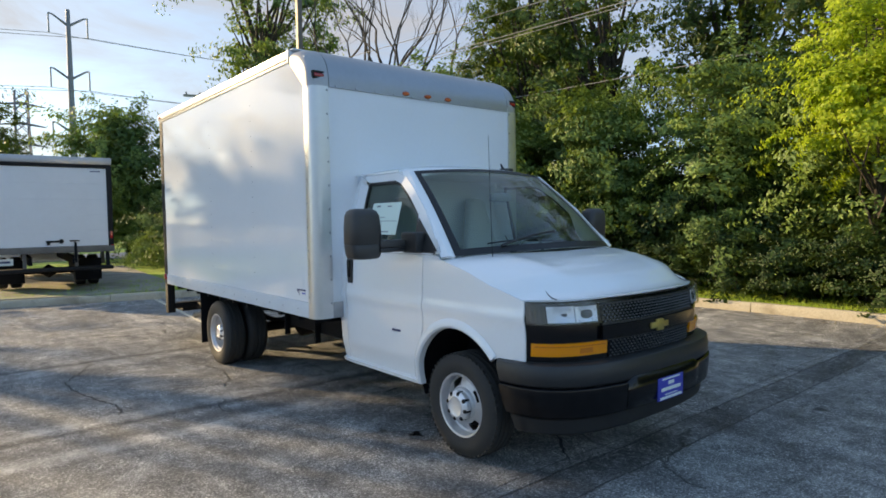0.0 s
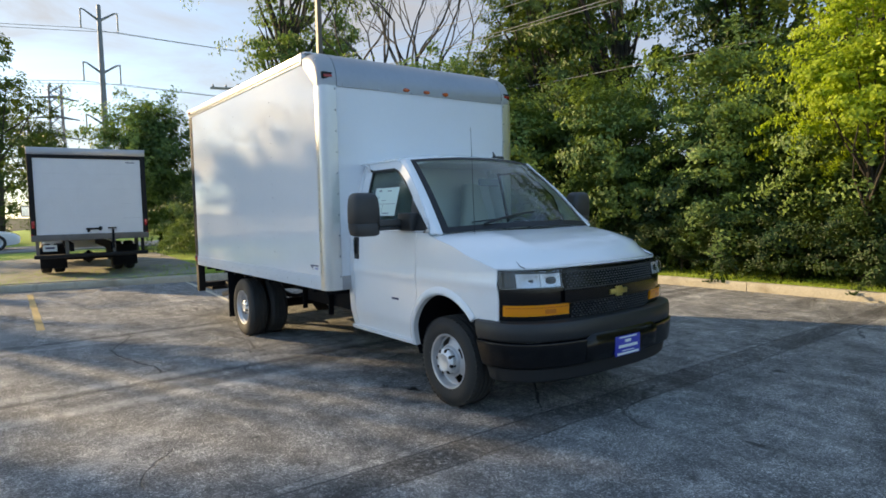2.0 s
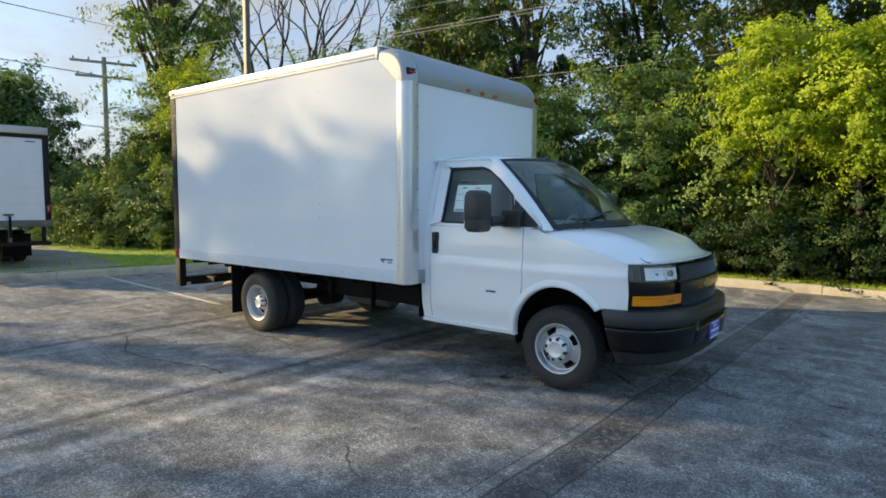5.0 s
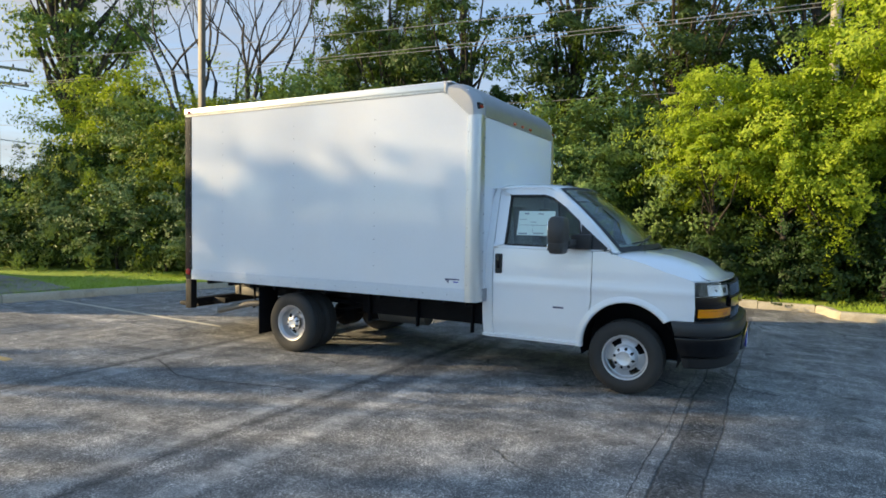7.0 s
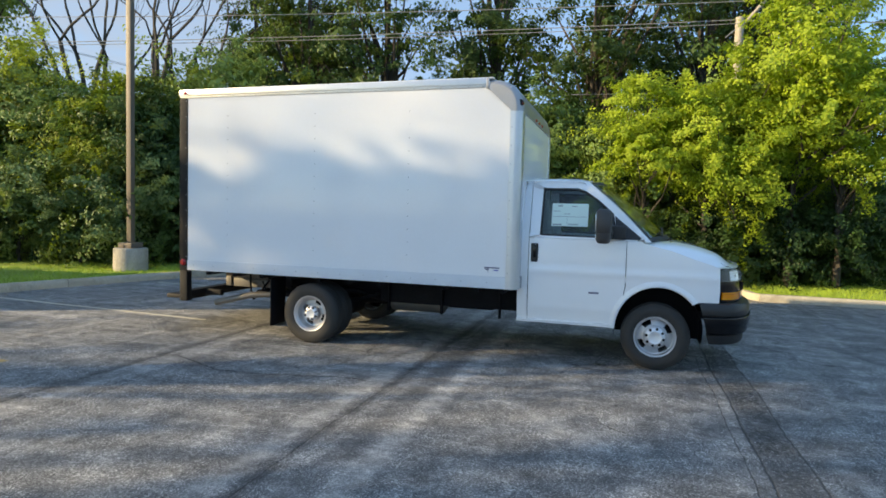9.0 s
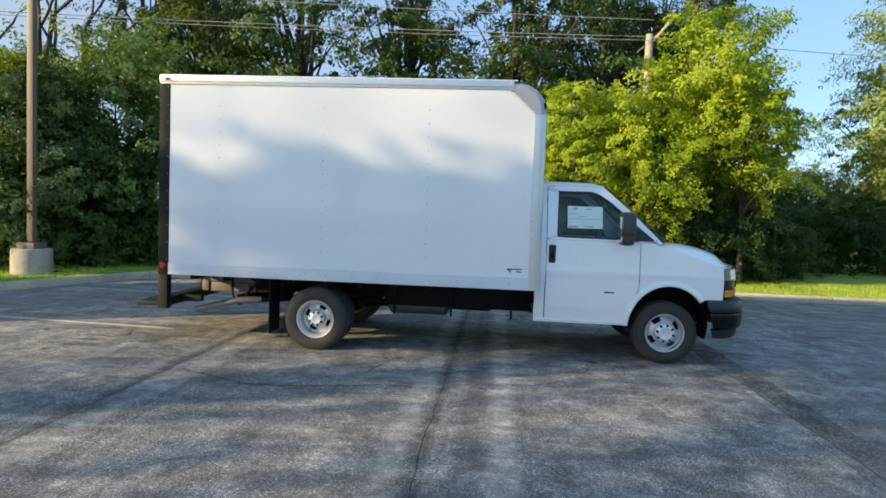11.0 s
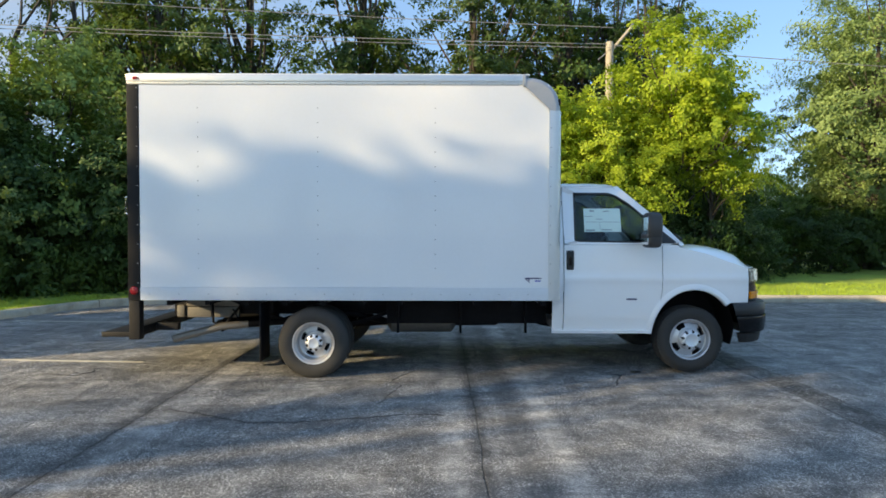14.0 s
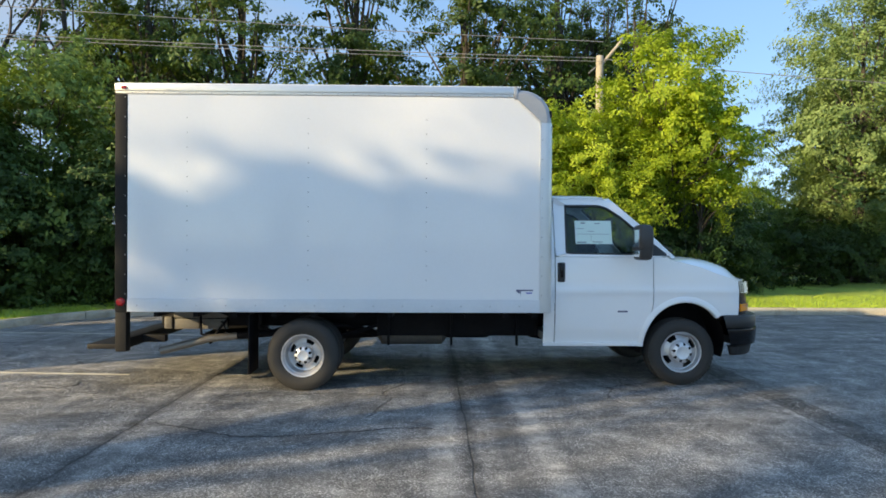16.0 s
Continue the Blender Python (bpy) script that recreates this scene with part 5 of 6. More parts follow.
for k in range(25):
    f = -0.19 + 0.38 * k / 24
    p, q = Vector(bumper_plan(f)), Vector(bumper_plan(f + 0.004)) - Vector(bumper_plan(f - 0.004))
    nn = Vector((q.y, -q.x)).normalized()
    edge = min(1.0, (12 - abs(k - 12)) / 2.5)
    rows.append([(p.x + nn.x * d, p.y + nn.y * d, z) for d, z in ((0.006, 0.63 + 0.03 * edge), (0.019 + 0.006 * edge, 0.62 + 0.02 * edge), (0.016 + 0.006 * edge, 0.54), (0.008 + 0.007 * edge, 0.475 - 0.012 * edge), (-0.012, 0.465 - 0.015 * edge))])
part("bumper_middle", grid(rows), M_GLOSSBLACK, truck, "dark middle section of the bumper", smooth=60)
plate = part("plate_insert", block(5.062, 5.072, -0.135, 0.165, 0.455, 0.605, 0.003), M_BLUE, truck, "blue dealer insert with white lettering bars")
bm = bmesh.new()
for y0, y1, z0, z1 in ((-0.09, 0.12, 0.587, 0.598), (-0.10, 0.13, 0.514, 0.536), (-0.06, 0.09, 0.488, 0.494), (-0.115, 0.145, 0.462, 0.478), (-0.02, 0.05, 0.552, 0.575)):
    block(5.072, 5.074, y0, y1, z0, z1, bm=bm)
part("print", bm, M_PAPER, plate, "white illegible lettering bars")

# inside the cab
for s in (-1, 1):
    y = s * 0.44
    seat = part("seat", block(2.85, 3.32, y - 0.25, y + 0.25, 0.92, 1.06, 0.05, 3), M_INTERIOR, truck, "grey vinyl cab seat")
    rows = []
    for z, half in ((1.02, 0.24), (1.2, 0.25), (1.36, 0.245), (1.48, 0.22), (1.58, 0.185), (1.68, 0.15), (1.77, 0.135), (1.82, 0.115), (1.845, 0.07)):
        x = 2.86 - 0.17 * (z - 1.02)
        rows.append([(x + 0.06 * math.copysign(abs(math.cos(k * math.tau / 20)) ** 0.6, math.cos(k * math.tau / 20)), y + 0.84 * half * math.copysign(abs(math.sin(k * math.tau / 20)) ** 0.5, math.sin(k * math.tau / 20)), z) for k in range(20)])
    back = grid(rows, close=True)
    back.verts.ensure_lookup_table()
    back.faces.new(back.verts[-20:])
    part("backrest", back, M_INTERIOR, seat, "tall grey one-piece seat back")
bm = block(3.5, 3.96, -0.84, 0.84, 1.0, 1.30, 0.05, 3)
for v in bm.verts:
    if v.co.z > 1.2:
        v.co.z += 0.04 * (v.co.x - 3.5) / 0.46
part("dashboard", bm, M_DASH, truck, "dark grey dashboard")
ring = [(3.42 + 0.06 * math.cos(k * math.tau / 24), 0.44 + 0.19 * math.sin(k * math.tau / 24), 1.30 + 0.18 * math.cos(k * math.tau / 24)) for k in range(25)]
part("steering_wheel", tube(ring, 0.015, 8, caps=False), M_DASH, truck)
part("rear_view_mirror", block(3.50, 3.53, -0.11, 0.13, 1.79, 1.86, 0.012), M_DASH, truck)
# window sticker as plain bars
def on_glass(u0, u1, v0, v1, push):
    return sheet([(u0, v0), (u1, v0), (u1, v1), (u0, v1)], skin(-1, push), 0.2, 0.001)


sticker = part("price_sheet", on_glass(2.885, 3.285, 1.535, 1.79, -0.0205), M_STICKER, truck, "pale green-white price sheet inside the door glass")
bm = bmesh.new()
for a, b, c, d in ((2.90, 3.0, 1.545, 1.56), (3.07, 3.18, 1.552, 1.562), (2.90, 3.27, 1.64, 1.644), (2.95, 3.0, 1.755, 1.77), (3.10, 3.16, 1.755, 1.765), (3.02, 3.09, 1.67, 1.676), (2.9, 2.98, 1.70, 1.705), (3.055, 3.058, 1.56, 1.64)):
    join(bm, on_glass(a, b, c, d, -0.0185))
part("print", bm, M_INK, sticker)
# ---- the second truck on the drive ----
second = tagged(empty("box_truck", (-8.7, -1.72, 0.2), -3.2), "white box truck with a closed roll-up door", "truck")


def second_truck(root):
    """Built with its rear at x = 0, the length along -x, z from the ground."""
    for s in (-1, 1):
        ya, yb = sorted((s * 1.21, s * 1.10))
        part("rear_post", block(-0.12, 0.0, ya, yb, 0.86, 2.90, 0.01), M_BLACKFRAME, root, "dark steel rear door post")
        part("side_panel", block(-4.4, -0.12, *sorted((s * 1.205, s * 1.175)), 0.95, 2.92), M_BOXWHITE, root)
        part("tail_lamp", block(-0.03, 0.015, *sorted((s * 1.13, s * 1.19)), 1.14, 1.30, 0.01), M_RED, root, "red tail lamp")
        part("side_marker", block(-0.08, 0.012, *sorted((s * 1.16, s * 1.215)), 0.93, 1.0, 0.01), M_RED, root)
        for y in (0.62, 0.9):
            t = part("rear_tyre", tyre_bm(-0.11, 0.11), M_RUBBER, root)
            t.matrix_basis = Matrix.Translation((-1.55, s * y + s * 0.03, 0.366))
        part("mud_flap", block(-1.04, -1.02, *sorted((s * 0.5, s * 1.06)), 0.14, 0.66, 0.004), M_CHASSIS, root, "black mud flap")
        part("flap_mark", block(-1.018, -1.015, s * 0.78 - 0.17, s * 0.78 + 0.17, 0.40, 0.43), M_GREYBRACKET, root)
        part("frame_rail", block(-4.6, -0.1, s * 0.42 - 0.04, s * 0.42 + 0.04, 0.58, 0.76), M_CHASSIS, root)
        part("front_tyre", tyre_bm(-0.11, 0.11), M_RUBBER, root).matrix_basis = Matrix.Translation((-5.4, s * 0.88, 0.366))
    part("rear_header", block(-0.13, 0.01, -1.215, 1.215, 2.82, 2.98, 0.02), M_ALU, root, "pale aluminium rear header")
    part("header_bar", block(-0.1, -0.012, -1.10, 1.10, 2.74, 2.82, 0.005), M_BLACKFRAME, root)
    part("rear_sill", block(-0.12, 0.02, -1.215, 1.215, 0.84, 0.98, 0.012), M_GREYBRACKET, root, "grey steel door sill")
    for k in range(5):
        part("door_panel", block(-0.07, -0.03, -1.10, 1.10, 0.985 + k * 0.351, 0.985 + (k + 1) * 0.351 - 0.002), M_DOORWHITE, root, "white roll-up door panel")
    bm = block(-0.03, -0.01, -0.12, 0.22, 1.075, 1.12, 0.006)
    block(-0.03, 0.0, -0.10, -0.04, 1.02, 1.075, 0.006, bm=bm)
    block(-0.03, 0.01, 0.14, 0.2, 1.05, 1.15, 0.01, bm=bm)
    part("door_latch", bm, M_BLACKFRAME, root, "black door latch")
    part("door_handle", block(-0.03, 0.0, 0.33, 0.52, 1.09, 1.12, 0.006), M_BLACKFRAME, root)
    part("pull_strap", block(0.022, 0.03, 0.41, 0.46, 0.62, 1.08), M_CHASSIS, root, "dark hanging pull strap")
    part("step_bumper", block(-0.30, 0.06, -1.18, 1.18, 0.44, 0.52, 0.02), M_BLACKFRAME, root, "black steel step bumper")
    for y in (-1.1, -0.52, 0.45, 1.08):
        part("bumper_drop", block(-0.16, -0.06, y - 0.035, y + 0.035, 0.5, 0.85, 0.008), M_BLACKFRAME if abs(y) > 0.5 and y > 0 else M_GREYBRACKET, root)
    part("number_plate", block(-0.14, -0.12, -1.0, -0.72, 0.60, 0.75, 0.005), M_PAPER, root, "pale number plate with illegible bars")
    part("plate_print", block(-0.12, -0.118, -0.95, -0.77, 0.655, 0.70), M_NAVY, root)
    part("roof_panel", block(-4.4, -0.1, -1.21, 1.21, 2.92, 2.96), M_BOXWHITE, root)
    part("front_panel", block(-4.43, -4.4, -1.2, 1.2, 0.9, 2.95), M_BOXWHITE, root)
    part("box_floor", block(-4.4, -0.1, -1.17, 1.17, 0.86, 0.94), M_CHASSIS, root)
    part("rear_axle", tube([(-1.55, -0.6, 0.366), (-1.55, -0.15, 0.366), (-1.55, 0, 0.36), (-1.55, 0.15, 0.366), (-1.55, 0.6, 0.366)], [0.06, 0.07, 0.17, 0.07, 0.06], 16), M_CHASSIS, root)
    cab = block(-6.6, -4.5, -0.97, 0.97, 0.45, 2.05, 0.12, 3)
    for v in cab.verts:
        if v.co.z > 1.4:
            v.co.y *= 0.86
            if v.co.x < -5.5:
                v.co.x += 1.0
    part("cab", cab, M_WHITE, root)
    for s in (-1, 1):
        m = part("wing_mirror", block(-5.4, -5.28, *sorted((s * 1.2, s * 1.42)), 1.42, 1.75, 0.03), M_PLASTIC, root)
        part("mirror_glass", block(-5.28, -5.272, *sorted((s * 1.22, s * 1.40)), 1.45, 1.72), M_CHROME, m)
        part("mirror_arm", block(-5.36, -5.3, *sorted((s * 0.9, s * 1.22)), 1.45, 1.5), M_PLASTIC, m)
    part("decal", block(-0.029, -0.027, 0.78, 0.98, 2.655, 2.675), M_NAVY, root, "tiny dark maker's decal")


M_DOORWHITE = surface("white_door_paint", (0.74, 0.75, 0.76), 0.45, dirt=0.08, relief=0.0, rough_var=0.08)
second_truck(second)

# ---- the car on the far road ----
def parked_car(at):
    """A low white saloon, nose towards +y."""
    root = tagged(empty("car", at), "white saloon car on the far road", "car")
    rows = []
    for y, hw, belt_z, low in ((-2.2, 0.72, 0.80, 0.36), (-2.05, 0.84, 0.92, 0.26), (-1.2, 0.89, 0.95, 0.2), (0.0, 0.90, 0.92, 0.2), (1.0, 0.89, 0.88, 0.2), (1.7, 0.86, 0.78, 0.2), (2.05, 0.78, 0.68, 0.24), (2.2, 0.62, 0.58, 0.32)):
        rows.append([(-hw * 0.94, y, low), (-hw, y, (low + belt_z) * 0.5), (-hw * 0.97, y, belt_z - 0.05), (-hw * 0.8, y, belt_z), (0, y, belt_z + 0.03), (hw * 0.8, y, belt_z), (hw * 0.97, y, belt_z - 0.05), (hw, y, (low + belt_z) * 0.5), (hw * 0.94, y, low)])
    bm = grid(rows, close=True)
    bm.verts.ensure_lookup_table()
    bm.faces.new(bm.verts[:9])
    bm.faces.new(bm.verts[-9:])
    body = part("body", bm, M_WHITE, root, "white car body", smooth=50)
    cabin = [[(-0.74 * w, y, z0), (-0.62 * w, y, z1), (0, y, z1 + 0.03), (0.62 * w, y, z1), (0.74 * w, y, z0)] for y, w, z0, z1 in ((-1.9, 0.9, 0.93, 0.95), (-1.1, 1.0, 0.94, 1.36), (-0.3, 1.0, 0.93, 1.42), (0.3, 1.0, 0.92, 1.36), (1.1, 0.95, 0.86, 0.88))]
    part("cabin", grid(cabin), M_WHITE, root)
    for s in (-1, 1):
        part("side_window", sheet([(-1.2, 0.98), (-0.9, 1.30), (0.2, 1.30), (0.75, 0.98)], lambda u, v: (s * (0.745 - 0.22 * (v - 0.95)), u, v), 0.4, 0.01), M_GLOSSBLACK, root)
        part("headlamp", block(*sorted((s * 0.52, s * 0.74)), 1.96, 2.09, 0.56, 0.66, 0.03, 3), M_REFLECTOR, root)
        for y in (-1.35, 1.35):
            t = part("wheel", tyre_bm(-0.1, 0.1, 0.33, 0.21), M_RUBBER, root)
            t.matrix_basis = Matrix.Translation((s * 0.84, y, 0.33)) @ Matrix.Rotation(math.pi / 2, 4, 'Z')
            part("rim", lathe([(0.21, -0.1), (0.19, -0.09), (0.05, -0.07), (0.0, -0.07)], 20), M_STEEL, t)
            part("rim", lathe([(0.21, 0.1), (0.19, 0.09), (0.05, 0.07), (0.0, 0.07)], 20), M_STEEL, t)


parked_car((-26.0, -4.6, 0.19))

# ---- lamp post, utility poles, wires ----
post = tagged(empty("lamp_post", (-7.45, 3.72, 0.12)), "square lamp post on a round concrete pier in the verge", "lamp post")
pier = lathe([(0.0, 0.0), (0.375, 0.0), (0.375, 0.06), (0.37, 0.5), (0.355, 0.535), (0.0, 0.54)], 40)
bmesh.ops.rotate(pier, verts=pier.verts, cent=(0, 0, 0), matrix=Matrix.Rotation(math.pi / 2, 3, 'X'))
part("pier", pier, M_PIER, post, "stained round concrete pier")
part("base_cover", block(-0.19, 0.19, -0.19, 0.19, 0.541, 0.66, 0.02), M_POLEPAINT, post)
part("shaft", block(-0.065, 0.065, -0.065, 0.065, 0.66, 9.2, 0.015), M_POLEPAINT, post, "square brown steel shaft")
part("lamp_arm", block(-0.06, 0.9, -0.03, 0.03, 9.0, 9.07, 0.01), M_POLEPAINT, post)
part("lamp_head", block(0.7, 1.3, -0.17, 0.17, 8.95, 9.1, 0.04), M_POLEPAINT, post)


def wooden_pole(at, height, arms, label, lean=0.0):
    root = tagged(empty("utility_pole", at), label, "utility pole")
    part("shaft", tube([(0, 0, -0.2), (lean * 0.5, 0, height / 2), (lean, 0, height)], [0.13, 0.12, 0.11], 16), M_WOODPOLE, root, "weathered grey timber shaft")
    for z, half, turn in arms:
        a = part("cross_arm", block(-half, half, -0.05, 0.05, -0.06, 0.06, 0.01), M_WOODPOLE, root)
        a.matrix_basis = Matrix.Translation((lean, 0, z)) @ Matrix.Rotation(radians(turn), 4, 'Z')
        for k in (-0.9, -0.45, 0.45, 0.9):
            ins = part("insulator", tube([(k * half, 0, 0.06), (k * half, 0, 0.10), (k * half, 0, 0.2)], [0.03, 0.05, 0.03], 10), M_FARSTEEL, root)
            ins.matrix_basis = a.matrix_basis.copy()
    return root


near = wooden_pole((6.37, 10.9, 0), 7.24, [], "weathered timber pole with a short raised arm")
part("side_arm", tube([(0.05, 0, 6.98), (0.60, -0.1, 7.64)], 0.045, 10), M_WOODPOLE, near)
part("side_arm", tube([(-0.03, 0, 6.98), (-0.34, 0.0, 6.72)], 0.02, 8), M_FARSTEEL, near)
part("insulator", tube([(0.60, -0.1, 7.64), (0.64, -0.1, 7.76)], [0.05, 0.03], 10), M_FARSTEEL, near)
wooden_pole((-25.9, 7.9, 0), 8.6, [(8.35, 1.45, 70), (7.65, 1.25, 70)], "timber power pole with two cross arms")


def cable(a, b, sag, r, label="thin dark overhead cable between the poles"):
    pts = []
    for k in range(25):
        f = k / 24
        p = Vector(a).lerp(Vector(b), f)
        pts.append((p.x, p.y, p.z - sag * 4 * f * (1 - f)))
    tagged(part("overhead_cable", tube(pts, r, 6), M_WIRE), label, "cable", "overhead cables")


for z0, z1, sag, dy, r in ((7.64, 9.05, 0.2, 0.0, 0.011), (7.17, 8.05, 0.2, 0.06, 0.012), (7.03, 7.95, 0.22, -0.06, 0.010), (5.2, 6.2, 0.17, 0.0, 0.010)):
    cable((6.45, 10.8 + dy, z0), (-25.9, 7.9 + dy, z1 - 0.5), sag, r)
cable((6.45, 10.8, 7.12), (45, 16, 7.8), 0.6, 0.012)


def steel_pole(at, height):
    root = tagged(empty("transmission_pole", at), "tall grey steel transmission pole with upswept arms", "utility pole")
    part("shaft", tube([(0, 0, 0), (0, 0, height)], [0.5, 0.22], 16), M_FARSTEEL, root)
    for z, w in ((height - 1.9, 2.0), (height - 8.2, 2.0), (height - 14.5, 2.0)):
        for s in (-1, 1):
            a = part("arm", tube([(0, 0, z), (0, s * w * 0.8, z + 1.1), (0, s * w, z + 1.2)], [0.16, 0.1, 0.08], 8), M_FARSTEEL, root)
            part("insulator_string", tube([(0, s * w, z + 1.2), (0, s * w, z - 1.1)], 0.09, 6), M_WIRE, root)
    return root


steel_pole((-78.0, 9.3, 0), 27.2)


def lattice_tower(at, height, base):
    root = tagged(empty("lattice_tower", at), "distant steel lattice transmission tower", "tower")
    def half(z):
        return 1.15 + base / 2 * (1 - z / height) ** 3
    levels = [height * (1 - (1 - k / 12) ** 1.15) for k in range(13)]
    for sx, sy in ((-1, -1), (-1, 1), (1, 1), (1, -1)):
        part("leg", tube([(sx * half(z), sy * half(z), z) for z in levels], 0.16, 6), M_FARSTEEL, root)
    bm = bmesh.new()
    for a, b in zip(levels, levels[1:]):
        for (p, q) in (((-1, -1), (1, -1)), ((1, -1), (1, 1)), ((1, 1), (-1, 1)), ((-1, 1), (-1, -1))):
            tube([(p[0] * half(a), p[1] * half(a), a), (q[0] * half(b), q[1] * half(b), b)], 0.09, 4, bm=bm)
            tube([(q[0] * half(a), q[1] * half(a), a), (p[0] * half(b), p[1] * half(b), b)], 0.09, 4, bm=bm)
    tagged(part("bracing", bm, M_FARSTEEL, root), kind="stuff")
    for z in (height * 0.62, height * 0.76, height * 0.9):
        part("cross_arm", tube([(0, -4.4, z), (0, 0, z + 0.6), (0, 4.4, z)], [0.12, 0.35, 0.12], 6), M_FARSTEEL, root)
    return root


lattice_tower((-150.0, 11.0, 0), 30.0, 4.5)
for y, z in ((7.3, 26.2), (11.3, 26.2), (7.3, 19.9), (11.3, 19.9), (7.3, 13.6), (11.3, 13.6)):
    cable((-78, y, z - 2.0), (-58, y + 130, z + 1), 3.0, 0.032, "far transmission line wire against the sky")
    cable((-78, y, z - 2.0), (-95, y - 130, z + 1), 3.0, 0.032, "far transmission line wire against the sky")


# ---- trees and shrubs ----
def leaf_cloud(name, seed, lobes, clumps, per_clump, size, material, clump_r=0.5, droop=0.15, shell=0.55):
    """Many small folded leaves, gathered in clumps that fill a crown of several lobes unevenly."""
    rng = np.random.default_rng(seed)
    vol = np.array([l[3] * l[4] * l[5] for l in lobes])
    pick = rng.choice(len(lobes), clumps, p=vol / vol.sum())
    lob = np.array(lobes)[pick]
    d = rng.normal(size=(clumps, 3))
    d /= np.linalg.norm(d, axis=1)[:, None]
    rad = shell + (1.04 - shell) * rng.random(clumps) ** 0.6
    centre = lob[:, :3] + d * lob[:, 3:6] * rad[:, None] * (0.85 + 0.3 * rng.random((clumps, 1)))
    spread = clump_r * (0.5 + rng.random(clumps))
    count = clumps * per_clump
    idx = np.repeat(np.arange(clumps), per_clump)
    off = rng.normal(size=(count, 3))
    off /= np.maximum(np.linalg.norm(off, axis=1)[:, None], 1e-6)
    off *= (rng.random(count) ** 0.5)[:, None] * spread[idx][:, None] * np.array([1.0, 1.0, 0.42])
    # some clumps are sprays: leaves strung along a twig that reaches outward
    spray = rng.random(clumps) < 0.42
    aim = d + rng.normal(size=(clumps, 3)) * 0.45 + np.array([0, 0, 0.25])
    aim /= np.linalg.norm(aim, axis=1)[:, None]
    along = rng.random(count)[:, None] * (spread[idx] * 2.3)[:, None]
    strung = aim[idx] * along + rng.normal(size=(count, 3)) * (0.16 * spread[idx])[:, None]
    strung[:, 2] -= (0.35 * along[:, 0] ** 2 / np.maximum(spread[idx], 0.1)) * 0.35
    off = np.where(spray[idx][:, None], strung, off)
    pos = centre[idx] + off
    pos[:, 2] -= droop * np.linalg.norm(off[:, :2], axis=1)
    pos[:, 2] = np.maximum(pos[:, 2], 0.05)
    out = off + d[idx] * spread[idx][:, None] * 0.6 + np.array([0, 0, 0.42]) * spread[idx][:, None] + rng.normal(size=(count, 3)) * 0.22 * spread[idx][:, None]
    out /= np.maximum(np.linalg.norm(out, axis=1)[:, None], 1e-6)
    a = np.cross(out, rng.normal(size=(count, 3)))
    a /= np.maximum(np.linalg.norm(a, axis=1)[:, None], 1e-6)
    b = np.cross(out, a)
    ln = size * (0.6 + 0.8 * rng.random(count))[:, None]
    wd = ln * (0.42 + 0.2 * rng.random(count))[:, None]
    fold = out * ln * 0.18
    verts = np.empty((count, 4, 3))
    verts[:, 0], verts[:, 2] = pos - a * ln * 0.5, pos + a * ln * 0.5 - fold * 0.7
    verts[:, 1], verts[:, 3] = pos + b * wd * 0.5 + fold, pos - b * wd * 0.5 + fold
    me = bpy.data.meshes.new(name)
    me.vertices.add(count * 4)
    me.vertices.foreach_set("co", verts.reshape(-1).astype(np.float32))
    k = np.arange(count)[:, None] * 4
    tri = np.concatenate((k + np.array([[0, 1, 2]]), k + np.array([[0, 2, 3]])), 1).reshape(-1)
    me.loops.add(len(tri))
    me.loops.foreach_set("vertex_index", tri.astype(np.int32))
    me.polygons.add(count * 2)
    me.polygons.foreach_set("loop_start", np.arange(0, len(tri), 3, dtype=np.int32))
    me.update(calc_edges=True)
    me.materials.append(material)
    return me, centre


def limbs(seed, height, lean, lobes, centre, r0, many=14, start=0.25):
    """A tapered trunk and limbs that reach into the crown."""
    rng = random.Random(seed)
    bm = bmesh.new()
    trunk = [(lean[0] * f * f, lean[1] * f * f, height * f) for f in (0, 0.03, 0.12, 0.3, 0.5, 0.7, 0.88, 1.0)]
    trunk = [(x + rng.uniform(-0.06, 0.06) * (i > 1), y + rng.uniform(-0.06, 0.06) * (i > 1), z) for i, (x, y, z) in enumerate(trunk)]
    rad = [r0 * k for k in (1.5, 1.12, 0.95, 0.8, 0.62, 0.42, 0.24, 0.06)]
    tube(trunk, rad, 9, bm=bm)
    order = list(range(len(centre)))
    rng.shuffle(order)
    for i in order[:many]:
        tip = Vector(centre[i])
        f = min(0.9, max(start, tip.z / height * rng.uniform(0.45, 0.8)))
        base = Vector((lean[0] * f * f, lean[1] * f * f, height * f))
        mid = base.lerp(tip, 0.5) + Vector((rng.uniform(-0.2, 0.2), rng.uniform(-0.2, 0.2), -0.08 * (tip - base).length + rng.uniform(0, 0.3)))
        r = max(0.02, r0 * 0.42 * (1 - 0.6 * f))
        tube([tuple(base), tuple(base.lerp(mid, 0.55) + Vector((0, 0, 0.05))), tuple(mid), tuple(mid.lerp(tip, 0.6)), tuple(tip)], [r, r * 0.8, r * 0.6, r * 0.38, r * 0.12], 6, bm=bm)
    return bm


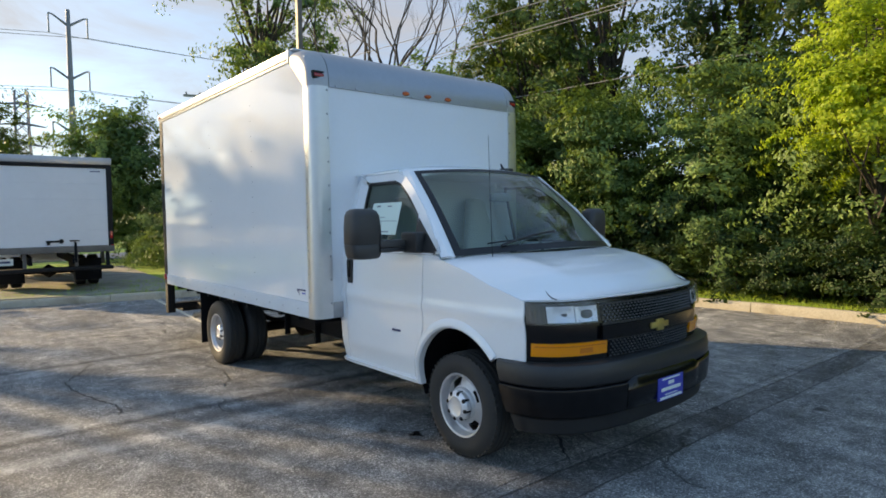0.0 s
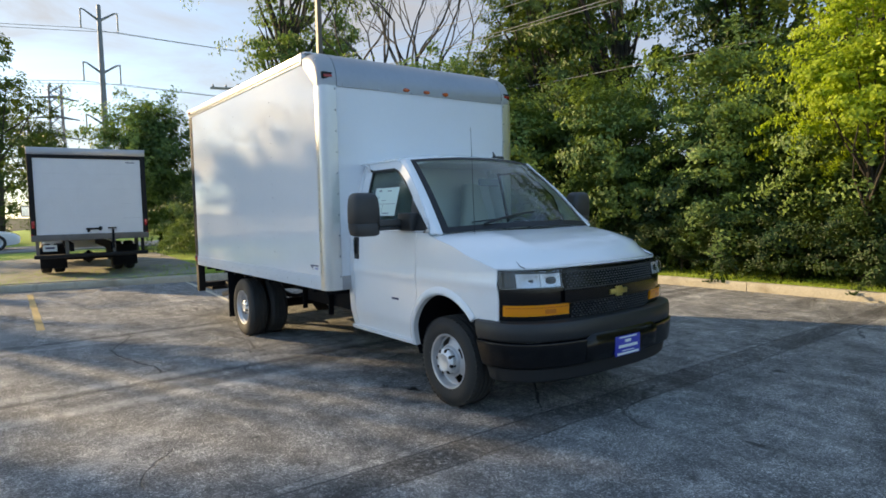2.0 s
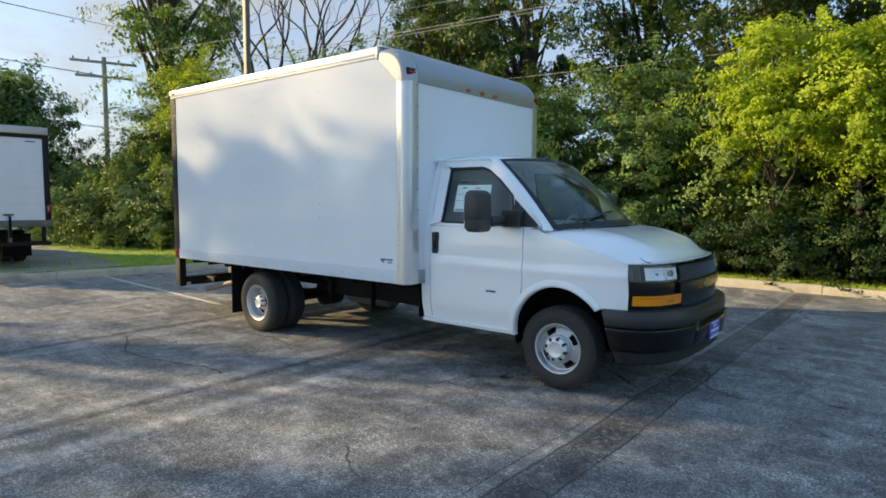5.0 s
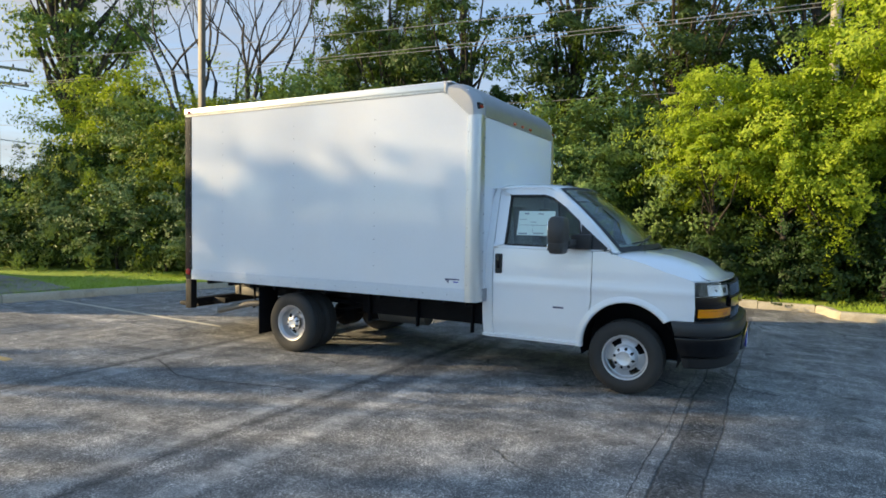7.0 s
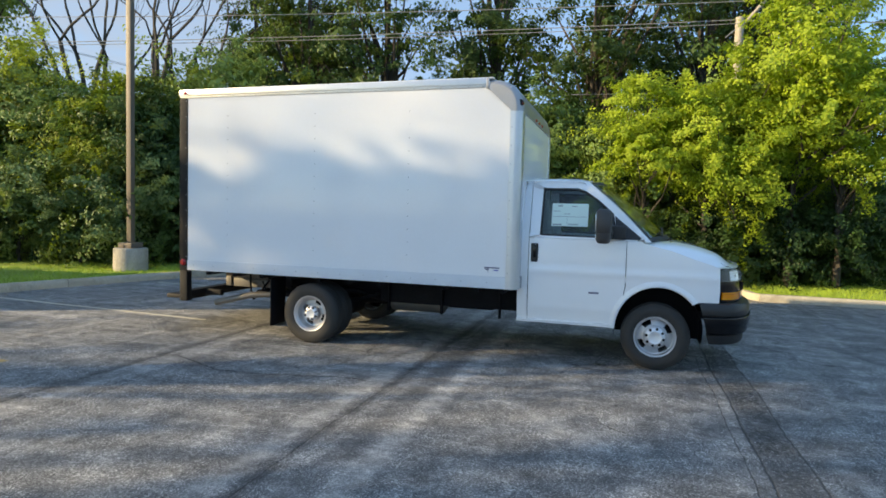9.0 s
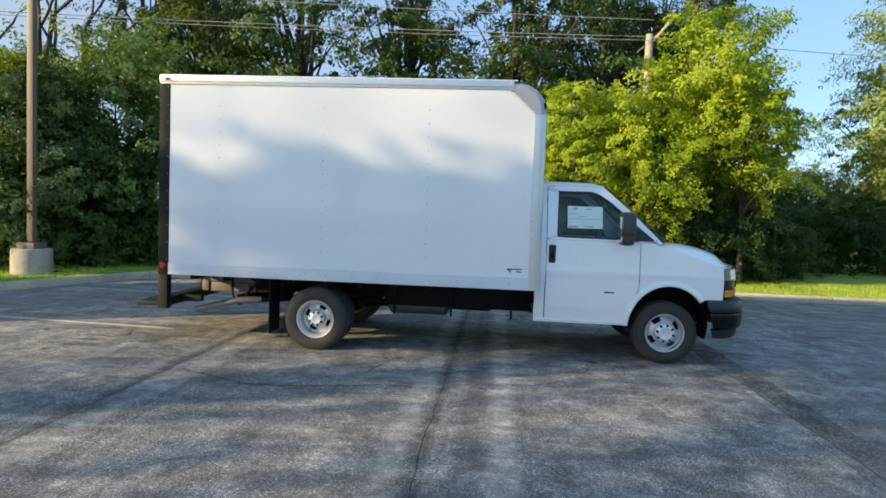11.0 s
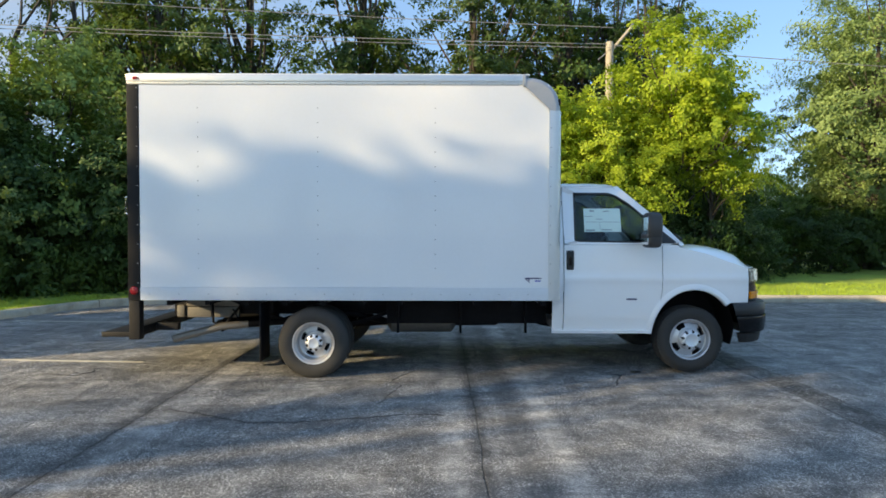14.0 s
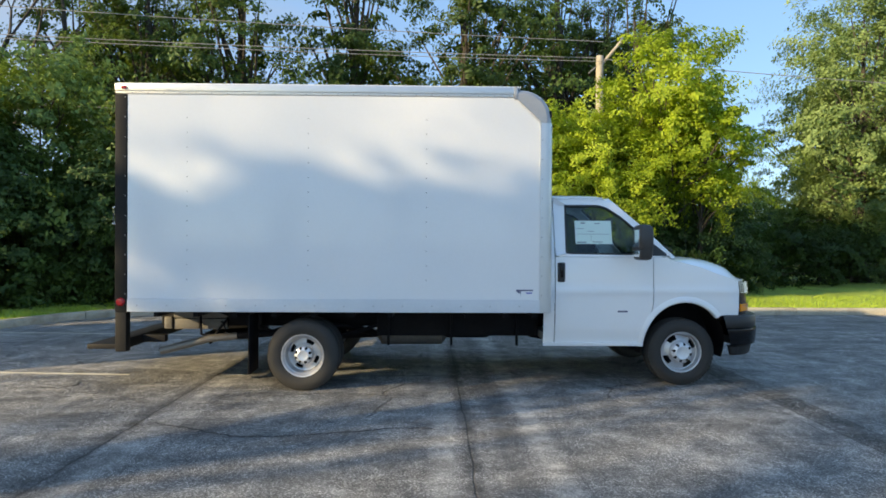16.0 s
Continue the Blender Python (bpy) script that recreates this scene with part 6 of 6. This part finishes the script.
def lobes_for(seed, w, h0, h1, n, taper=0.45, flat=1.0):
    rng = random.Random(seed)
    out = [(0, 0, (h0 + h1) / 2, w * 0.62, w * 0.62, (h1 - h0) * 0.5)]
    for k in range(n):
        a, f = rng.uniform(0, math.tau), rng.random()
        r = w * rng.uniform(0.35, 0.7) * (1 - taper * f)
        s = w * rng.uniform(0.28, 0.48) * (1.2 - taper * f * 0.8)
        out.append((r * math.cos(a), r * math.sin(a), h0 + (h1 - h0) * (0.12 + 0.82 * f), s, s, s * rng.uniform(0.6, 0.9) * flat))
    return out


def plant(name, seed, w, h0, h1, lobes_n, clumps, per, size, material, r0, label, category, lean=(0, 0), clump_r=0.5, many=14, shell=0.55, trunk_name="trunk", taper=0.45, flat=1.0):
    lobes = lobes_for(seed, w, h0, h1, lobes_n, taper, flat)
    if taper > 0.6:
        lobes[0] = (0, 0, h0 + (h1 - h0) * 0.36, w * 0.6, w * 0.6, (h1 - h0) * 0.36)
    root = tagged(empty(name), label, category)
    me, centre = leaf_cloud("crown", seed, lobes, clumps, per, size, material, clump_r, shell=shell)
    part(trunk_name, limbs(seed, h1 * 0.9, lean, lobes, centre, r0, many), M_BARK, root)
    crown = new("crown", me)
    crown.parent = root
    return root


def put(ob, x, y, turn, scale=1.0, stretch=1.0, z=0.1, first=[]):
    m = Matrix.Translation((x, y, z)) @ Matrix.Rotation(radians(turn), 4, 'Z')
    if ob.name not in first:
        first.append(ob.name)
        ob.matrix_basis = m
        ob.scale = (scale, scale, scale * stretch)
        return ob
    c = copy_thing(ob, m)
    c.scale = (scale, scale, scale * stretch)
    return c


shrubs = [plant("shrub", 10 + k, 1.75, 0.9, 4.4, 10, 210, 105, 0.10, m, 0.06, "dense leafy green shrub in the hedge", "shrub", clump_r=0.46, many=16, shell=0.55, trunk_name="stem")
          for k, m in enumerate((M_LEAF_DARK, M_LEAF_MID, M_LEAF_DARK))]
lime = plant("tree", 20, 2.1, 2.0, 6.7, 13, 230, 165, 0.085, M_LEAF_LIME, 0.11, "bright yellow-green maple tree behind the kerb", "tree", clump_r=0.50, many=22, taper=0.8)
lime_high = plant("tree", 23, 2.0, 2.9, 6.2, 14, 165, 140, 0.088, M_LEAF_LIME, 0.10, "bright yellow-green maple tree behind the kerb", "tree", clump_r=0.44, many=26, taper=0.5, shell=0.7)
olive = plant("shrub", 24, 2.1, 1.5, 6.2, 12, 250, 140, 0.090, M_LEAF_OLIVE, 0.09, "tall olive-green shrub in the hedge", "shrub", clump_r=0.50, many=18, taper=0.7, trunk_name="stem")
talls = [plant("tree", 30 + k, 3.3, 4.0, 12.5, 12, 150, 95, 0.14, m, 0.27, "tall dark green tree with open crown", "tree", lean=(0.8 - k, 0.3), clump_r=0.60, many=46, shell=0.3)
         for k, m in enumerate((M_LEAF_TALL, M_LEAF_DARK, M_LEAF_TALL, M_LEAF_MID))]
low = plant("shrub", 41, 1.5, 0.05, 2.4, 9, 110, 100, 0.095, M_LEAF_SHADED, 0.05, "low undergrowth over the kerb, leaves darkened for shade", "shrub", clump_r=0.42, many=8, trunk_name="stem")
leafy = plant("shrub", 42, 1.5, 0.05, 2.7, 10, 130, 100, 0.11, M_LEAF_DARK, 0.05, "leafy green bush overhanging the kerb", "shrub", clump_r=0.42, many=8, trunk_name="stem")
sage = plant("shrub", 43, 1.5, 0.05, 2.9, 10, 130, 100, 0.095, M_LEAF_SAGE, 0.05, "low silvery green shrub along the verge", "shrub", clump_r=0.42, many=8, trunk_name="stem")

rng = random.Random(77)
# hedge behind the lot, from west to east
LINE = [(-19, 2.6), (-16, 3.2), (-13.2, 4.0), (-10.9, 4.9), (-8.7, 5.9), (-6.4, 7.0), (-3.9, 7.8), (-1.3, 8.3), (1.0, 8.6), (3.2, 9.4), (5.4, 9.8), (7.4, 10.4), (9.6, 11.6), (12.0, 14.4), (14.6, 15.9), (17.4, 17.0), (20.5, 17.6)]
for i, (x, y) in enumerate(LINE):
    for row in (0, 1):
        k = shrubs[1 if x > 13 or (-5 < x < 2 and row == 0) else (i * 2 + row + 1) % 3]
        put(k, x + rng.uniform(-0.4, 0.4) + row * 0.9, y + row * 1.5 + rng.uniform(-0.2, 0.2), rng.uniform(0, 360), (rng.uniform(0.85, 1.02) + 0.22 * row) * (0.62 if i < 2 else 0.62 if 9 < x < 15.5 else 1.0), rng.uniform(0.92, 1.12))
for i, (x, y) in enumerate(((-15.6, 2.7), (-14.0, 3.0), (-12.5, 3.3), (-11.0, 3.8), (-9.6, 4.3), (-8.3, 4.9))):
    put(sage, x, y, 65 * i, rng.uniform(0.85, 1.0), rng.uniform(0.9, 1.05))
for i, (x, y) in enumerate(((-9.0, 5.7), (-7.7, 6.2), (-6.5, 6.9), (-5.4, 7.5))):
    put(leafy, x, y, 75 * i, rng.uniform(0.8, 0.95), rng.uniform(0.9, 1.05))
# low growth under the hedge, with the shade put into its leaf colour
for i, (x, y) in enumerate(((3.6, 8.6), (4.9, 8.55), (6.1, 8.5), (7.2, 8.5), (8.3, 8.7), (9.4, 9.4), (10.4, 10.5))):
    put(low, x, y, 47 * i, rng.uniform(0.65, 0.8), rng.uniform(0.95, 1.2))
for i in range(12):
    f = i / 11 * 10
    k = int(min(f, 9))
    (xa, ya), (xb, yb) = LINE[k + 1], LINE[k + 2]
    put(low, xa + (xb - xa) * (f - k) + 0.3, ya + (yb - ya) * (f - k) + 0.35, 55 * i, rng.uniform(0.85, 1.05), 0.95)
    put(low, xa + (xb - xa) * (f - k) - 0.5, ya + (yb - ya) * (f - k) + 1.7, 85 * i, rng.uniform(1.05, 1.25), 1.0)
for x, y, s, t, k in ((4.0, 8.0, 0.80, 160, lime_high), (5.4, 7.9, 0.78, 10, lime_high), (6.2, 8.2, 0.82, 80, lime), (7.3, 8.2, 1.10, 200, lime_high), (8.3, 8.2, 0.82, 290, lime_high),
                      (-9.9, 5.4, 0.84, 40, olive), (-12.9, 5.4, 1.02, 120, olive), (-15.8, 6.4, 1.05, 200, olive)):
    put(k, x, y, t, s)
for i, (x, y, s) in enumerate(((-9, 15, 0.95), (-5.2, 13.6, 1.0), (-1.6, 15.2, 1.1), (2.5, 13.3, 1.0), (6.2, 16, 1.05), (8.6, 19.5, 0.95), (20.0, 21.5, 0.9), (22.5, 19.5, 0.95), (25, 17, 1.0), (-13, 18, 1.1), (-8.2, 13.4, 0.95), (8.0, 17.2, 0.95), (6.6, 19.6, 1.0), (9.0, 15.2, 0.95))):
    put(talls[i % 3], x, y, rng.uniform(0, 360), s)

for x, y, k, s, t in ((-20.0, 1.3, 1, 1.35, 20), (-19.8, 2.2, 0, 1.3, 100), (-14.0, 12.5, 1, 1.5, 70)):
    put(shrubs[k], x, y, t, s)


def bare_tree(seed, height, r0):
    rng = random.Random(seed)
    root = tagged(empty("bare_tree"), "leafless dead tree with spreading grey limbs", "tree")
    bm = bmesh.new()

    def grow(p, d, length, r, depth):
        pts, rad = [tuple(p)], [r]
        for k in range(4):
            d = (d + Vector((rng.uniform(-0.22, 0.22), rng.uniform(-0.22, 0.22), 0.05))).normalized()
            p = p + d * length / 4
            pts.append(tuple(p))
            rad.append(r * (1 - 0.07 * (k + 1)))
        tube(pts, rad, 7 if depth < 2 else 4, bm=bm, caps=False)
        if depth < 7:
            for _ in range(2 if depth else 3):
                e = (d + Vector((rng.uniform(-0.75, 0.75), rng.uniform(-0.75, 0.75), rng.uniform(-0.1, 0.35)))).normalized()
                grow(p, e, length * rng.uniform(0.60, 0.86), rad[-1] * 0.72, depth + 1)
    grow(Vector((0, 0, 0)), Vector((0, 0, 1)), height * 0.34, r0, 0)
    part("trunk", bm, M_DEADBARK, root)
    return root


for x, y, s, t in ((-24.0, 10.8, 1.5, 40),):
    put(talls[3], x, y, t, s)
full = plant("tree", 36, 3.0, 1.4, 10.5, 14, 330, 130, 0.11, M_LEAF_SAGE, 0.22, "broad pale green tree with a full crown", "tree", clump_r=0.62, many=26, shell=0.5, taper=0.35)
for x, y, s, t in ((17.6, 15.4, 1.08, 200), (22.0, 15.6, 1.15, 90), (19.6, 19.0, 1.1, 20)):
    put(full, x, y, t, s)
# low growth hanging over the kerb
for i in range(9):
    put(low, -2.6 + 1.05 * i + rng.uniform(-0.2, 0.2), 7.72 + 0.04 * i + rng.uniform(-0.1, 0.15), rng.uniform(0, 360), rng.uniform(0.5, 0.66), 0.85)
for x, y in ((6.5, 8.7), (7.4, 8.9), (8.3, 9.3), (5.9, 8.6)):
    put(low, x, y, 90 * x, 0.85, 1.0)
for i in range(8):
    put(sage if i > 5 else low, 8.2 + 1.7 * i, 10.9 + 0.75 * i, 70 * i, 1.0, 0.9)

bare = bare_tree(3, 13.5, 0.20)
for x, y, t, s in ((-15.5, 11.0, 0, 1.0), (-13.2, 10.4, 130, 0.95), (-18.0, 12.0, 250, 1.05), (-11.5, 12.0, 70, 0.9)):
    put(bare, x, y, t, s)

# trees behind the camera, towards the sun, that throw dappled shade on the lot
ux, uy = math.sin(radians(SUN_AZ)), math.cos(radians(SUN_AZ))
tan_el = math.tan(radians(SUN_EL))


def shade_tree(d, off0, marks, label, seed, clumps=16, per=46, size=0.13, clump_r=0.20):
    """A tall tree up-sun of the lot; its crown is gathered in tufts, each named by the side step and height at which its shade meets the truck's flank."""
    bx, by = ux * d - uy * off0, uy * d + ux * off0
    root = tagged(empty("tree", (bx, by, -0.06)), label, "tree")
    lobes = []
    for off, z, r in marks:
        x = (off - 1.07) / 0.485
        h = z + tan_el * (d - 0.59 + 0.875 * x) + 0.06
        lobes.append((-uy * (off - off0), ux * (off - off0), h, r, r, r * 0.62))
    me, centre = leaf_cloud("crown", seed, lobes, clumps * len(lobes), per, size, M_LEAF_MID, clump_r, shell=0.1)
    part("trunk", limbs(seed, 13.0, (0, 0), lobes, centre, 0.28, 16), M_BARK, root)
    crown = new("crown", me)
    crown.parent = root
    return root


# each mark: place along the flank, height, size of the tuft
TUFTS = [(-1.55, 1.72, 0.32), (-0.95, 1.75, 0.32), (-0.4, 1.92, 0.32), (0.1, 1.98, 0.32), (0.7, 1.93, 0.32), (1.3, 1.85, 0.34), (1.95, 1.78, 0.34), (2.7, 1.8, 0.4), (3.6, 1.7, 0.5), (4.6, 1.6, 0.5), (5.6, 1.4, 0.6),
         (-1.3, 1.45, 0.26), (-0.7, 1.45, 0.32), (0.0, 1.55, 0.36), (0.8, 1.45, 0.38), (1.6, 1.35, 0.4), (2.5, 1.3, 0.45), (3.5, 1.1, 0.5), (-0.2, 1.0, 0.34), (0.5, 0.95, 0.36), (1.3, 0.85, 0.4), (2.1, 0.8, 0.42), (3.0, 0.75, 0.45), (4.2, 0.8, 0.5),
         (-0.75, 2.84, 0.03), (-0.5, 2.75, 0.04), (-0.25, 2.66, 0.05), (0.0, 2.56, 0.07), (0.3, 2.47, 0.08), (0.6, 2.40, 0.09), (-0.5, 2.52, 0.05), (-0.25, 2.44, 0.08),
         (0.45, 2.80, 0.02), (0.75, 2.68, 0.03), (1.05, 2.56, 0.05), (1.35, 2.45, 0.06), (1.7, 2.33, 0.08), (2.05, 2.22, 0.09), (1.5, 2.62, 0.02), (1.85, 2.50, 0.03), (2.2, 2.40, 0.03), (1.1, 2.33, 0.07),
         (-1.5, 2.30, 0.03), (-1.2, 2.22, 0.05), (-0.9, 2.34, 0.04), (-1.15, 1.18, 0.10), (-1.6, 1.40, 0.08), (-1.35, 1.0, 0.12), (-0.8, 1.08, 0.12), (-1.45, 1.22, 0.12), (-0.9, 0.9, 0.1), (-1.6, 0.9, 0.12)]
shade_tree(27, 2.4, [(0.485 * x + 1.07, z, r) for x, z, r in TUFTS], "tall tree with tufted crown beyond the lot", 51)
# an unseen thin far crown, added only to filter the light on the upper flank
shade_tree(46, 1.6, [(0.1 + 0.42 * i, z, 0.42) for i in range(9) for z in (2.45, 3.0)] + [(0.05, 1.15, 0.4), (0.45, 1.1, 0.4)], "unseen sparse tree added to filter the sun", 57, 110, 1, 0.10, 0.3)
# light open crowns that dapple the asphalt
open_tree = plant("tree", 54, 3.3, 8.6, 9.6, 12, 46, 40, 0.15, M_LEAF_MID, 0.2, "tall tree with an open flat crown", "tree", clump_r=0.55, many=18, shell=0.05, flat=0.5)
for d, off, t, s in ((30.5, 6.6, 30, 1.0), (33.0, 11.5, 160, 1.05)):
    put(open_tree, ux * d - uy * off, uy * d + ux * off, t, s, z=-0.06)
dapple_tree = plant("tree", 55, 3.0, 6.0, 8.0, 12, 40, 36, 0.15, M_LEAF_MID, 0.18, "tree with an open spreading crown", "tree", clump_r=0.5, many=18, shell=0.05, flat=0.5)
for d, off, t, s in ((30.0, 0.6, 70, 0.95), (29.0, 4.2, 200, 1.0), (30.5, 8.0, 310, 1.0)):
    put(dapple_tree, ux * d - uy * off, uy * d + ux * off, t, s, z=-0.06)
# the belt of trees beyond the drive, between the sun and the second truck
belt = [plant("tree", 60 + k, 3.4, 2.2, 12.4, 10, 110, 70, 0.2, M_LEAF_TALL, 0.25, "tall dark green tree in the belt beyond the drive", "tree", clump_r=0.8, many=16, shell=0.3) for k in range(2)]
for i, (d, off, s) in enumerate(((39, -8.2, 0.70), (42, -12.5, 1.0), (39, -17.0, 0.95), (45, -21.0, 1.05), (48, -26.5, 1.0))):
    put(belt[i % 2], ux * d - uy * off, uy * d + ux * off, 70 * i, s, z=-0.06)
# lower trees that close the gap between them
for i in range(6):
    put(belt[i % 2], ux * 41 - uy * (-6.5 + 2.4 * i), uy * 41 + ux * (-6.5 + 2.4 * i), 50 * i, 0.70 if i == 0 else 0.78, z=-0.06)
    put(belt[(i + 1) % 2], ux * 45.5 - uy * (-5.2 + 2.4 * i), uy * 45.5 + ux * (-5.2 + 2.4 * i), 80 * i, 0.76 if i == 0 else 0.88, z=-0.06)
    put(shrubs[0], ux * 43 - uy * (-6.2 + 2.4 * i), uy * 43 + ux * (-6.2 + 2.4 * i), 35 * i, 1.2, z=-0.06)
for x, y, s in ((-32.5, -2.9, 0.95), (-35.0, -6.5, 1.0), (-37.0, -0.8, 0.6)):
    put(belt[0], x, y, 30 * x, s, z=-0.06)
high = plant("tree", 53, 3.6, 12.9, 13.6, 14, 120, 80, 0.19, M_LEAF_MID, 0.3, "tall tree with a high flat crown", "tree", clump_r=0.75, many=22, shell=0.1, flat=0.5)
for d, off, t, s in ((36.4, 5.8, 20, 1.0), (36.8, 13.0, 120, 1.0), (37, 17.0, 240, 0.95)):
    put(high, ux * d - uy * off, uy * d + ux * off, t, s, z=-0.06)
for i, (d, off, s) in enumerate(((41, 5.0, 0.80), (43, 9.6, 0.8), (40, 13.5, 0.8), (42, 16.0, 0.9), (44, 21.0, 1.0))):
    put(belt[i % 2], ux * d - uy * off, uy * d + ux * off, 40 * i, s, z=-0.06)
for i in range(9):
    put(belt[i % 2], -20 + 9.5 * i, -42 - 3 * (i % 2), 70 * i, 0.5, z=0.0)
for i in range(6):
    put(belt[i % 2], 33 + 2 * (i % 2), -28 + 8.5 * i, 50 * i, 0.9, z=0.0)
